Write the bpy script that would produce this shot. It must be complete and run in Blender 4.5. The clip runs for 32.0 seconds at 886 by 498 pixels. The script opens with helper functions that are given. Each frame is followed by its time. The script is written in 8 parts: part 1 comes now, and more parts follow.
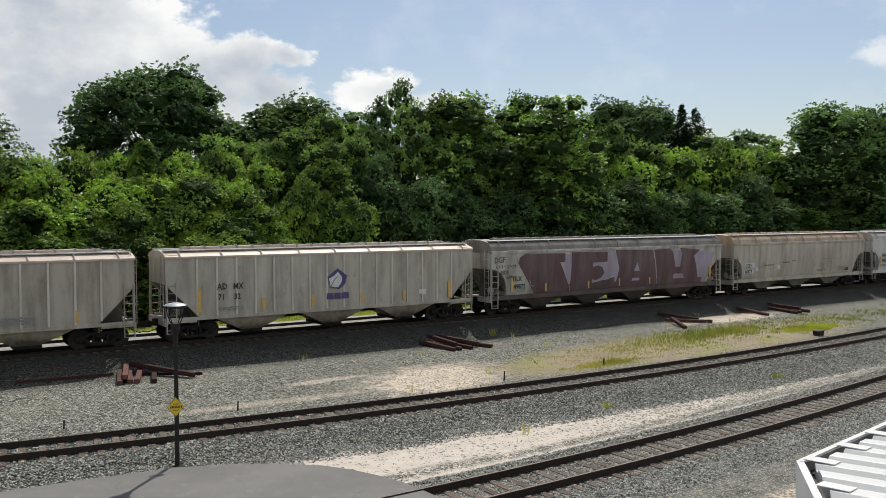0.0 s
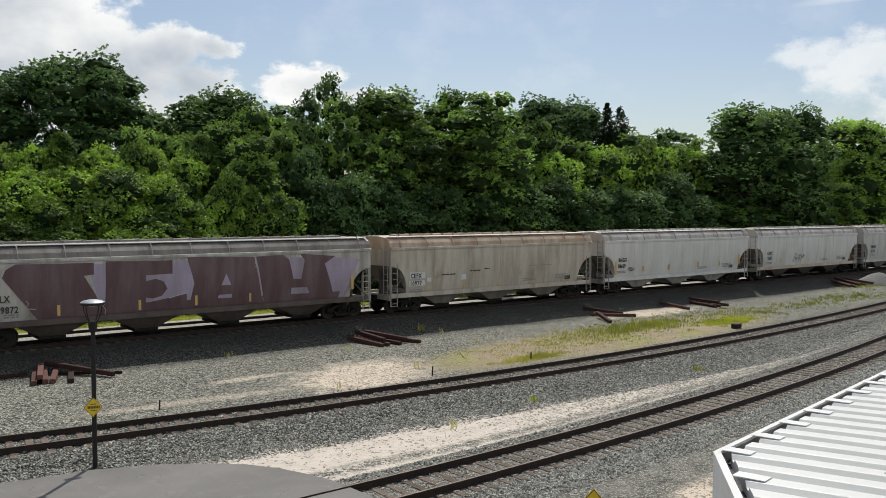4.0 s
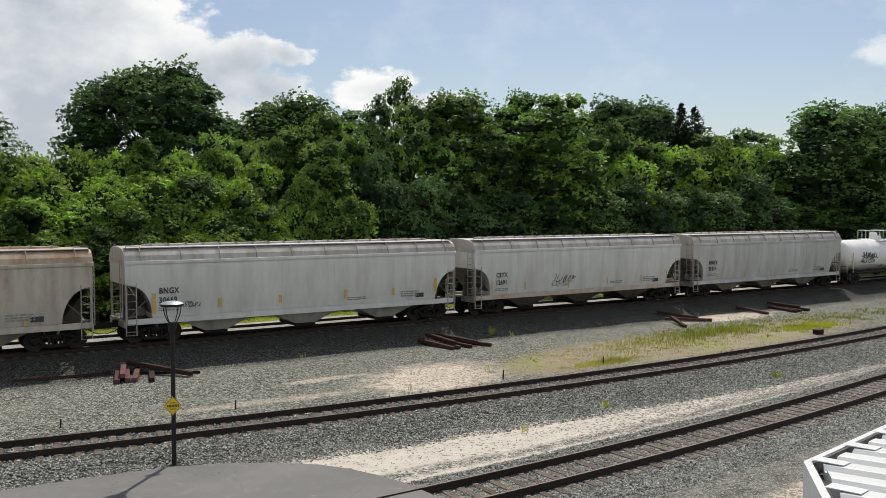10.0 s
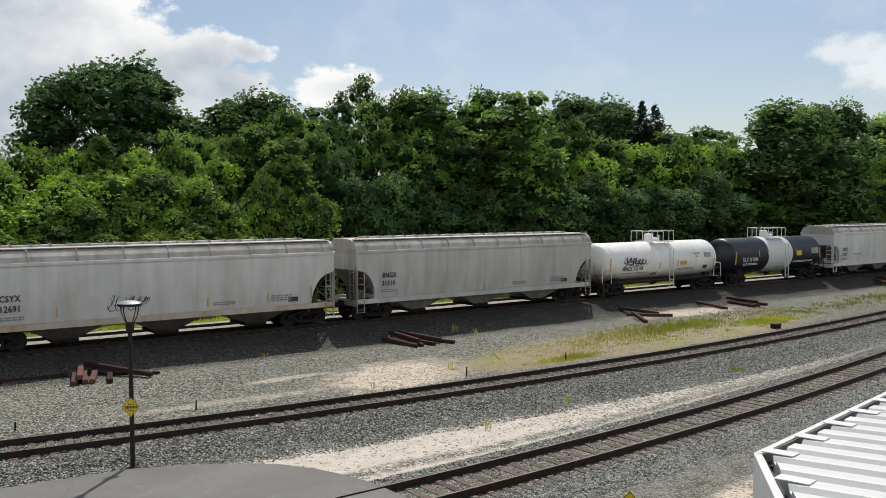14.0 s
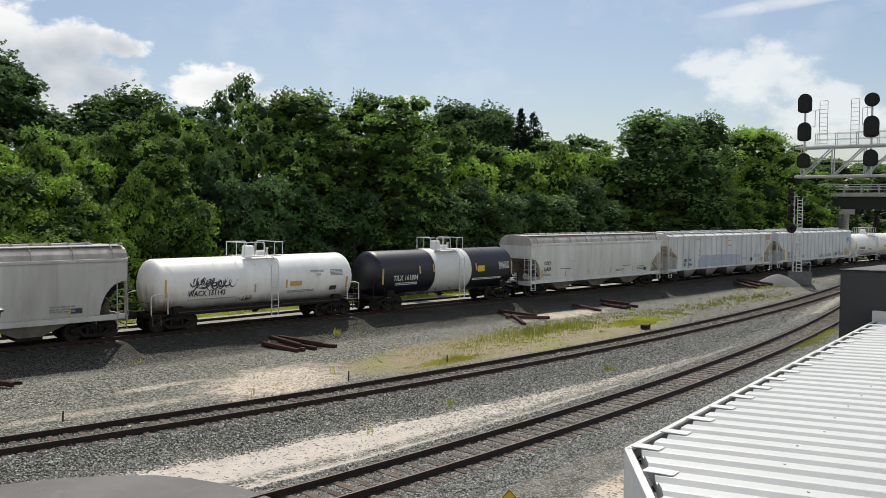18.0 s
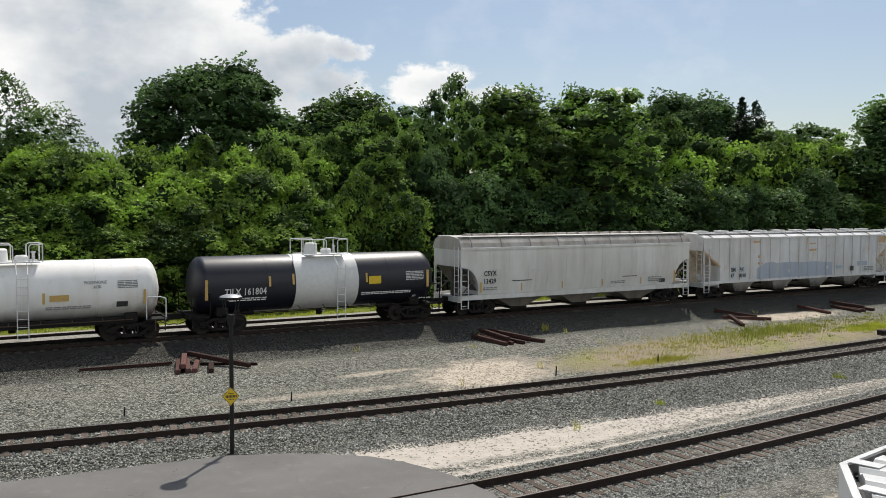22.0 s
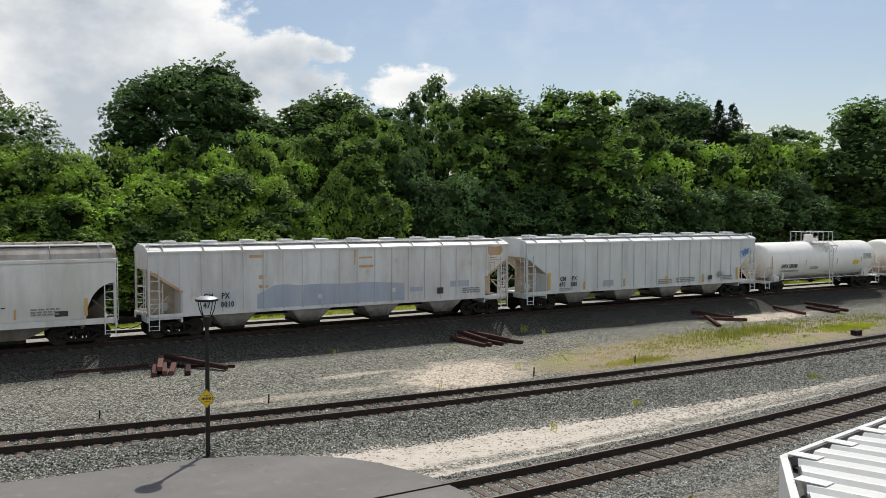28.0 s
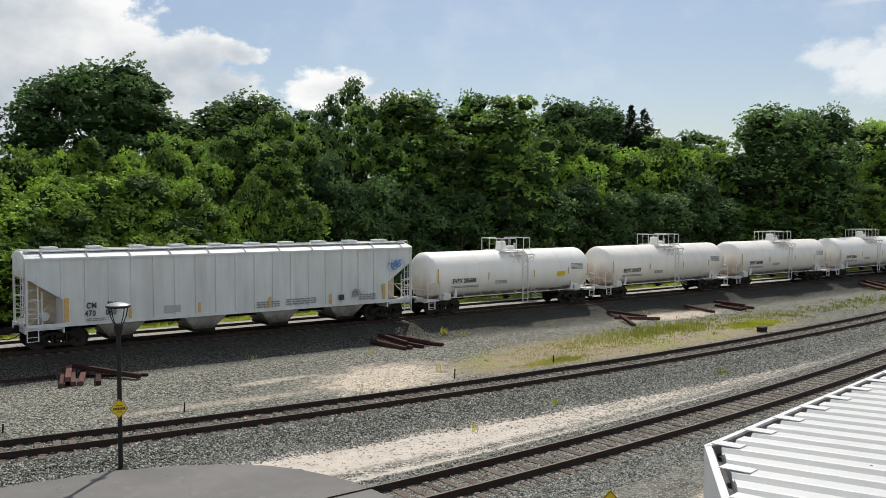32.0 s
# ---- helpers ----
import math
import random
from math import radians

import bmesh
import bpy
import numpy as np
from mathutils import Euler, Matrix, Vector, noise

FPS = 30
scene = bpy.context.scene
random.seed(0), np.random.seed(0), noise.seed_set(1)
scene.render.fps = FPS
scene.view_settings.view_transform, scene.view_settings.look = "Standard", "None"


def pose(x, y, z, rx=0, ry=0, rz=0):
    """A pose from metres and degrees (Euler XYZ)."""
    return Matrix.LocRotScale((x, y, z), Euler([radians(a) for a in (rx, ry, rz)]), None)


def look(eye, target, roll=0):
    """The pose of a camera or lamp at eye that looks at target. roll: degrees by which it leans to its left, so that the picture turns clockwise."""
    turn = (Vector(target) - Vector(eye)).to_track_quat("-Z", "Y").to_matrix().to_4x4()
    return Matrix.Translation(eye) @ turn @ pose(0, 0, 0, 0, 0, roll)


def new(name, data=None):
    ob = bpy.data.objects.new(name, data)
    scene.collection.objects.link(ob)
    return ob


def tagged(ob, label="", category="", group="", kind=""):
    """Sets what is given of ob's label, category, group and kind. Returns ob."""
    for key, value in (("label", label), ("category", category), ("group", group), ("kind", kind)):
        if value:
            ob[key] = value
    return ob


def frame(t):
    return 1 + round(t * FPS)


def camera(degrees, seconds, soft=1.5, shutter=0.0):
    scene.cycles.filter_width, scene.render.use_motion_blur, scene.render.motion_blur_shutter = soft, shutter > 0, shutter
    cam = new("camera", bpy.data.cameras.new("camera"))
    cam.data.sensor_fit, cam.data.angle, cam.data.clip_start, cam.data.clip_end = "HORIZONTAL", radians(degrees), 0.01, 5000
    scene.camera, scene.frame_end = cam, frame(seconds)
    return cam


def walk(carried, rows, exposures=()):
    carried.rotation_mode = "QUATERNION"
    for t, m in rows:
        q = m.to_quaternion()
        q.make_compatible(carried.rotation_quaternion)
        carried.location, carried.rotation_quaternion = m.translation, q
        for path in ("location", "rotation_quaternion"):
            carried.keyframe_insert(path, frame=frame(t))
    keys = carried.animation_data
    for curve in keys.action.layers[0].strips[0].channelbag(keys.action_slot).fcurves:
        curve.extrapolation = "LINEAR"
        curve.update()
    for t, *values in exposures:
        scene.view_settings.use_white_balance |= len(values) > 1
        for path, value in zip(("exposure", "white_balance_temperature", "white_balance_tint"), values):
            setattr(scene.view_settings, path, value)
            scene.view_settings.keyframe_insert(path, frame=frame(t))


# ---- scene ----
cam = camera(55.5, 32.0, soft=0.6)
PATH = [
    (0.0, look((-0.063, -0.041, 6.423), (0.0250, 49.9107, 4.2232), -0.00)),
    (0.5, look((-0.060, -0.033, 6.418), (1.5437, 49.8894, 4.1517), 0.03)),
    (1.0, look((-0.056, -0.025, 6.402), (2.5862, 49.8525, 4.1200), -0.02)),
    (1.5, look((-0.055, -0.028, 6.405), (4.3082, 49.7391, 4.3500), 0.17)),
    (2.0, look((-0.073, -0.052, 6.417), (4.5128, 49.6910, 4.2833), 0.36)),
    (2.5, look((-0.064, -0.046, 6.426), (2.1616, 49.8533, 4.1763), 0.20)),
    (3.0, look((-0.031, -0.010, 6.410), (2.5492, 49.8728, 4.1559), -0.08)),
    (3.5, look((-0.020, 0.036, 6.405), (3.4059, 49.8581, 3.9507), 0.07)),
    (5.5, look((-0.017, 0.053, 6.402), (5.4775, 49.6940, 4.0300), 0.17)),
    (6.0, look((-0.012, 0.074, 6.406), (4.8608, 49.7849, 4.1433), 0.33)),
    (6.5, look((-0.010, 0.102, 6.401), (0.3726, 50.0483, 4.1182), 0.37)),
    (7.0, look((-0.011, 0.096, 6.388), (-3.4243, 49.9188, 3.9341), 0.32)),
    (7.5, look((0.013, 0.079, 6.386), (-6.3955, 49.6093, 4.0139), 0.30)),
    (8.0, look((0.004, 0.072, 6.389), (-8.2913, 49.3215, 3.9967), 0.29)),
    (8.5, look((-0.054, 0.045, 6.386), (-6.3061, 49.5949, 3.9998), -0.07)),
    (9.0, look((-0.065, 0.057, 6.387), (-2.6301, 49.9341, 4.0037), -0.06)),
    (9.5, look((-0.039, 0.084, 6.383), (-1.0556, 50.0237, 4.1492), -0.13)),
    (10.0, look((-0.036, 0.099, 6.388), (0.0884, 50.0481, 4.1286), 0.01)),
    (10.5, look((-0.040, 0.084, 6.394), (-0.4836, 50.0224, 3.9544), 0.01)),
    (11.0, look((-0.029, 0.082, 6.391), (0.1149, 50.0291, 4.0940), -0.11)),
    (11.5, look((-0.032, 0.086, 6.399), (0.6743, 50.0238, 4.0026), 0.26)),
    (12.0, look((-0.018, 0.091, 6.397), (-1.1110, 50.0269, 4.1106), 0.20)),
    (12.5, look((-0.007, 0.080, 6.391), (-0.7886, 50.0177, 4.0263), -0.17)),
    (13.0, look((0.002, 0.128, 6.384), (1.0078, 50.0669, 4.1281), 0.14)),
    (13.5, look((0.013, 0.132, 6.382), (1.5362, 50.0556, 4.0794), 0.07)),
    (14.0, look((0.022, 0.148, 6.371), (2.2790, 50.0391, 3.9690), -0.19)),
    (14.5, look((0.036, 0.160, 6.362), (4.4323, 49.9127, 4.0565), -0.19)),
    (16.5, look((0.003, 0.054, 6.388), (8.2404, 49.3294, 4.3744), -0.30)),
    (17.0, look((0.008, 0.051, 6.391), (11.8022, 48.5933, 4.2570), -0.10)),
    (17.5, look((-0.002, 0.065, 6.395), (11.4410, 48.6882, 4.1958), 0.32)),
    (18.0, look((-0.020, 0.041, 6.399), (9.1897, 49.1364, 4.2093), 0.35)),
    (18.5, look((-0.047, -0.004, 6.403), (7.6813, 49.3458, 4.1869), 0.40)),
    (19.0, look((-0.063, -0.054, 6.400), (8.8497, 49.1051, 4.4221), 0.09)),
    (19.5, look((-0.027, -0.095, 6.429), (4.6831, 49.6387, 4.3496), 0.26)),
    (20.0, look((-0.023, -0.094, 6.415), (2.1634, 49.8060, 4.1269), 0.27)),
    (20.5, look((-0.003, -0.019, 6.410), (0.4548, 49.9289, 4.1749), 0.33)),
    (21.0, look((0.013, -0.016, 6.415), (-0.9618, 49.9189, 4.0556), 0.21)),
    (21.5, look((0.012, -0.012, 6.417), (-2.6450, 49.8564, 3.9520), 0.30)),
    (22.0, look((0.014, -0.046, 6.426), (-3.1021, 49.7912, 3.8633), 0.22)),
    (22.5, look((0.017, -0.061, 6.425), (-2.9646, 49.7775, 3.7369), 0.09)),
    (23.0, look((0.018, -0.066, 6.426), (-2.5379, 49.8011, 3.8315), 0.16)),
    (23.5, look((0.022, -0.063, 6.424), (-2.3043, 49.8170, 3.8657), 0.21)),
    (24.0, look((0.025, -0.057, 6.417), (-2.4677, 49.8142, 3.8326), 0.24)),
    (24.5, look((0.022, -0.058, 6.426), (-3.2675, 49.7779, 4.0687), 0.18)),
    (25.0, look((0.015, -0.067, 6.425), (-4.3467, 49.6835, 4.0085), 0.30)),
    (25.5, look((0.019, -0.082, 6.423), (-5.5132, 49.5522, 4.0042), 0.14)),
    (27.5, look((0.104, -0.134, 6.420), (-4.5180, 49.5967, 4.0713), -0.03)),
    (28.0, look((0.141, -0.106, 6.416), (-1.8410, 49.7949, 3.9742), 0.23)),
    (28.5, look((0.134, -0.103, 6.401), (-0.1804, 49.8343, 3.9130), 0.10)),
    (29.0, look((0.097, -0.083, 6.387), (1.3534, 49.8444, 4.0070), 0.14)),
    (29.5, look((0.042, -0.074, 6.390), (2.2050, 49.8290, 4.1475), 0.46)),
    (30.0, look((0.037, -0.086, 6.404), (0.9929, 49.8529, 4.1310), 0.44)),
    (30.5, look((0.042, -0.097, 6.403), (-0.1409, 49.8454, 4.0137), 0.32)),
    (31.0, look((0.058, -0.100, 6.395), (-0.0447, 49.8408, 3.9700), 0.25)),
    (31.5, look((0.081, -0.088, 6.378), (1.4286, 49.8316, 3.8891), 0.26)),
    (32.0, look((0.099, -0.065, 6.384), (2.9194, 49.8056, 4.1583), 0.01)),
]
walk(cam, PATH)

# ---- sky, clouds and sun ----
SUN_WAY = Vector((0.095, 0.570, 0.815)).normalized()      # towards the sun
world = bpy.data.worlds.new("sky")
scene.world = world
world.use_nodes = True
wt = world.node_tree
wt.nodes.clear()


def wn(kind, **values):
    n = wt.nodes.new(kind)
    for k, v in values.items():
        n.inputs[k].default_value = v
    return n


def wmath(op, a, b=0.0, c=None):
    n = wt.nodes.new("ShaderNodeMath")
    n.operation = op
    for i, v in enumerate((a, b) if c is None else (a, b, c)):
        if isinstance(v, (int, float)):
            n.inputs[i].default_value = v
        else:
            wt.links.new(v, n.inputs[i])
    return n.outputs[0]


sky = wt.nodes.new("ShaderNodeTexSky")
sky.sky_type = "NISHITA"
sky.sun_disc = False
sky.sun_elevation = math.asin(SUN_WAY.z)
sky.sun_rotation = math.atan2(SUN_WAY.x, SUN_WAY.y)
sky.air_density, sky.dust_density, sky.ozone_density = 1.0, 1.2, 1.3
wcoord = wt.nodes.new("ShaderNodeTexCoord")
wsep = wt.nodes.new("ShaderNodeSeparateXYZ")
wt.links.new(wcoord.outputs["Generated"], wsep.inputs[0])
w_az = wmath("MULTIPLY", wmath("ARCTAN2", wsep.outputs[0], wsep.outputs[1]), 57.2958)      # degrees to the right of ahead
w_el = wmath("MULTIPLY", wmath("ARCSINE", wsep.outputs[2]), 57.2958)
wvec = wt.nodes.new("ShaderNodeCombineXYZ")
wt.links.new(w_az, wvec.inputs[0])
wt.links.new(wmath("MULTIPLY", w_el, 1.5), wvec.inputs[1])


def wnoise(scale, detail, rough, shift):
    m = wt.nodes.new("ShaderNodeVectorMath")
    m.operation = "ADD"
    m.inputs[1].default_value = shift
    wt.links.new(wvec.outputs[0], m.inputs[0])
    n = wn("ShaderNodeTexNoise", Scale=scale, Detail=detail, Roughness=rough)
    wt.links.new(m.outputs[0], n.inputs["Vector"])
    return n.outputs["Fac"]


# cumulus banks: azimuth, elevation, half widths, all in degrees
# the last three lie unseen behind the camera, added as fill light
BANKS = [(-13.5, 9.6, 3.2, 2.2), (-10.2, 10.2, 2.0, 1.0), (-11.2, 8.0, 3.0, 2.0), (-4.4, 8.1, 3.6, 1.5), (-1.0, 7.4, 3.0, 1.0), (7.6, 6.9, 1.6, 0.9), (14, 5.0, 4.0, 1.0),
         (70, 12, 16, 8), (-85, 14, 22, 10), (125, 28, 50, 22), (-130, 26, 50, 20), (178, 34, 45, 20)]
# the great bank: all below a line that falls to the right
line_el = wmath("SUBTRACT", 13.4, wmath("MULTIPLY", wmath("ADD", w_az, 15.7), 0.86))
w_bank = wmath("MINIMUM", wmath("MULTIPLY", wmath("SUBTRACT", line_el, w_el), 0.22), wmath("MULTIPLY", wmath("SUBTRACT", 1.0, wmath("POWER", wmath("MULTIPLY", wmath("ADD", w_az, 34.0), 0.0286), 2.0)), 1.4))
w_bank = wmath("MINIMUM", wmath("MINIMUM", w_bank, wmath("MULTIPLY", wmath("SUBTRACT", 30.0, w_el), 0.1)), 1.0)
for az, el, ra, re in BANKS:
    dx = wmath("DIVIDE", wmath("SUBTRACT", w_az, az), ra)
    dy = wmath("DIVIDE", wmath("SUBTRACT", w_el, el), re)
    v = wmath("SUBTRACT", 1.0, wmath("ADD", wmath("MULTIPLY", dx, dx), wmath("MULTIPLY", dy, dy)))
    w_bank = wmath("MAXIMUM", w_bank, v)
w_bank = wmath("MAXIMUM", w_bank, -1.2)
# a thinner, softer bank to the right
HAZY = [(28.2, 9.6, 2.6, 1.5), (31.5, 8.4, 3.6, 2.6), (35.0, 6.4, 4.0, 2.0), (42, 6, 6, 2.2)]
w_hazy = None
for az, el, ra, re in HAZY:
    dx = wmath("DIVIDE", wmath("SUBTRACT", w_az, az), ra)
    dy = wmath("DIVIDE", wmath("SUBTRACT", w_el, el), re)
    v = wmath("SUBTRACT", 1.0, wmath("ADD", wmath("MULTIPLY", dx, dx), wmath("MULTIPLY", dy, dy)))
    w_hazy = v if w_hazy is None else wmath("MAXIMUM", w_hazy, v)
w_hazy = wmath("MAXIMUM", w_hazy, -1.2)
billow = wnoise(0.26, 12, 0.62, (0, 0, 3.1))
w_soft = wnoise(0.10, 5, 0.55, (40, 3, 9.1))
w_den = wmath("ADD", wmath("MULTIPLY", w_bank, 0.5), wmath("MULTIPLY", wmath("SUBTRACT", billow, 0.5), 1.9))
w_mask = wt.nodes.new("ShaderNodeMapRange")
w_mask.interpolation_type = "SMOOTHSTEP"
wt.links.new(w_den, w_mask.inputs[0])
w_mask.inputs[1].default_value, w_mask.inputs[2].default_value = 0.0, 0.30
w_hmask = wt.nodes.new("ShaderNodeMapRange")
w_hmask.interpolation_type = "SMOOTHSTEP"
wt.links.new(wmath("ADD", wmath("MULTIPLY", w_hazy, 0.55), wmath("MULTIPLY", wmath("SUBTRACT", billow, 0.5), 2.2)), w_hmask.inputs[0])
w_hmask.inputs[1].default_value, w_hmask.inputs[2].default_value = 0.02, 0.50
# a thin high streak
st_x = wmath("DIVIDE", wmath("SUBTRACT", w_az, 33.5), 6.5)
st_y = wmath("DIVIDE", wmath("SUBTRACT", w_el, wmath("ADD", 13.1, wmath("MULTIPLY", st_x, 0.65))), 0.50)
w_streak = wmath("SUBTRACT", 1.0, wmath("ADD", wmath("MULTIPLY", st_x, st_x), wmath("MULTIPLY", st_y, st_y)))
w_streak = wmath("MULTIPLY", wmath("MAXIMUM", w_streak, 0.0), wmath("MULTIPLY", wnoise(0.5, 6, 0.6, (7, 7, 2)), 1.0))
w_veil = wmath("MULTIPLY", wmath("MAXIMUM", wmath("SUBTRACT", wnoise(0.16, 6, 0.6, (11, 2, 5)), 0.52), 0.0), 0.8)
w_all = wmath("MINIMUM", wmath("ADD", wmath("ADD", wmath("ADD", wmath("MULTIPLY", w_hmask.outputs[0], 0.60), wmath("MULTIPLY", w_mask.outputs[0], wmath("ADD", 0.72, wmath("MULTIPLY", w_soft, 0.55)))), w_streak), w_veil), 0.97)
shade = wt.nodes.new("ShaderNodeMapRange")
wt.links.new(wmath("ADD", wmath("MULTIPLY", w_den, -0.55), wmath("ADD", wmath("MULTIPLY", billow, 0.9), wmath("MULTIPLY", w_soft, 1.25))), shade.inputs[0])
shade.inputs[1].default_value, shade.inputs[2].default_value = 0.62, 0.98
ccol = wt.nodes.new("ShaderNodeMix")
ccol.data_type = "RGBA"
wt.links.new(shade.outputs[0], ccol.inputs["Factor"])
ccol.inputs["A"].default_value, ccol.inputs["B"].default_value = (5.6, 6.1, 6.7, 1), (10.8, 10.8, 10.6, 1)
wmix = wt.nodes.new("ShaderNodeMix")
wmix.data_type = "RGBA"
wt.links.new(w_all, wmix.inputs["Factor"])
wt.links.new(sky.outputs[0], wmix.inputs["A"])
wt.links.new(ccol.outputs["Result"], wmix.inputs["B"])
wbg = wn("ShaderNodeBackground", Strength=0.092)
wt.links.new(wmix.outputs["Result"], wbg.inputs[0])
wout = wt.nodes.new("ShaderNodeOutputWorld")
wt.links.new(wbg.outputs[0], wout.inputs[0])

sun = new("sun", bpy.data.lights.new("sun", "SUN"))
sun.data.energy, sun.data.angle, sun.data.color = 4.0, radians(0.53), (1.0, 0.95, 0.87)
sun.matrix_world = look(SUN_WAY * 200, (0, 0, 0))
scene.view_settings.exposure = 0.0

# ---- materials ----
def nodes_of(name):
    m = bpy.data.materials.new(name)
    m.use_nodes = True
    nt = m.node_tree
    return m, nt, nt.nodes["Principled BSDF"]


def noise_of(nt, coord, scale, detail=5, rough=0.6, stretch=None, kind="ShaderNodeTexNoise"):
    n = nt.nodes.new(kind)
    n.inputs["Scale"].default_value = scale
    if kind == "ShaderNodeTexNoise":
        n.inputs["Detail"].default_value, n.inputs["Roughness"].default_value = detail, rough
    if stretch:
        mp = nt.nodes.new("ShaderNodeMapping")
        mp.inputs["Scale"].default_value = stretch
        nt.links.new(coord, mp.inputs[0])
        coord = mp.outputs[0]
    nt.links.new(coord, n.inputs["Vector"])
    return n


def ranged(nt, socket, lo, hi, a=0.0, b=1.0):
    r = nt.nodes.new("ShaderNodeMapRange")
    nt.links.new(socket, r.inputs[0])
    for i, v in zip((1, 2, 3, 4), (lo, hi, a, b)):
        r.inputs[i].default_value = v
    return r.outputs[0]


def mixed(nt, fac, a, b, blend="MIX"):
    n = nt.nodes.new("ShaderNodeMix")
    n.data_type, n.blend_type = "RGBA", blend
    for key, v in (("Factor", fac), ("A", a), ("B", b)):
        if isinstance(v, (int, float)):
            n.inputs[key].default_value = v
        elif isinstance(v, tuple):
            n.inputs[key].default_value = (*v, 1.0)
        else:
            nt.links.new(v, n.inputs[key])
    return n.outputs["Result"]


def maths(nt, op, a, b=0.0):
    n = nt.nodes.new("ShaderNodeMath")
    n.operation = op
    for i, v in enumerate((a, b)):
        if isinstance(v, (int, float)):
            n.inputs[i].default_value = v
        else:
            nt.links.new(v, n.inputs[i])
    return n.outputs[0]


def bumped(nt, bsdf, height, strength, distance):
    b = nt.nodes.new("ShaderNodeBump")
    b.inputs["Strength"].default_value, b.inputs["Distance"].default_value = strength, distance
    nt.links.new(height, b.inputs["Height"])
    nt.links.new(b.outputs[0], bsdf.inputs["Normal"])


def mat(name, c1, c2=None, scale=4.0, rough=0.7, metal=0.0, bump=0.0, bscale=40.0, vary=0.0, spec=0.5, stretch=None):
    """A surface of two tones mixed by noise at two scales, with fine relief; vary: spread of brightness from piece to piece."""
    m, nt, p = nodes_of(name)
    co = nt.nodes.new("ShaderNodeTexCoord").outputs["Object"]
    c2 = c2 or tuple(c * 0.75 for c in c1)
    big = noise_of(nt, co, scale, 6, 0.6, stretch)
    small = noise_of(nt, co, scale * 9, 4, 0.6, stretch)
    f = ranged(nt, maths(nt, "ADD", maths(nt, "MULTIPLY", big.outputs["Fac"], 0.7), maths(nt, "MULTIPLY", small.outputs["Fac"], 0.3)), 0.36, 0.64)
    col = mixed(nt, f, c1, c2)
    if vary:
        r = nt.nodes.new("ShaderNodeObjectInfo").outputs["Random"]
        g = nt.nodes.new("ShaderNodeCombineColor")
        v = ranged(nt, r, 0, 1, 1 - vary, 1 + vary)
        for i in range(3):
            nt.links.new(v, g.inputs[i])
        col = mixed(nt, 1.0, col, g.outputs[0], "MULTIPLY")
    nt.links.new(col, p.inputs["Base Color"])
    nt.links.new(ranged(nt, small.outputs["Fac"], 0.3, 0.7, max(0.03, rough - 0.1), min(1, rough + 0.1)), p.inputs["Roughness"])
    p.inputs["Metallic"].default_value = metal
    p.inputs["Specular IOR Level"].default_value = spec
    if bump:
        bumped(nt, p, noise_of(nt, co, bscale, 5).outputs["Fac"], bump, 0.02)
    return m


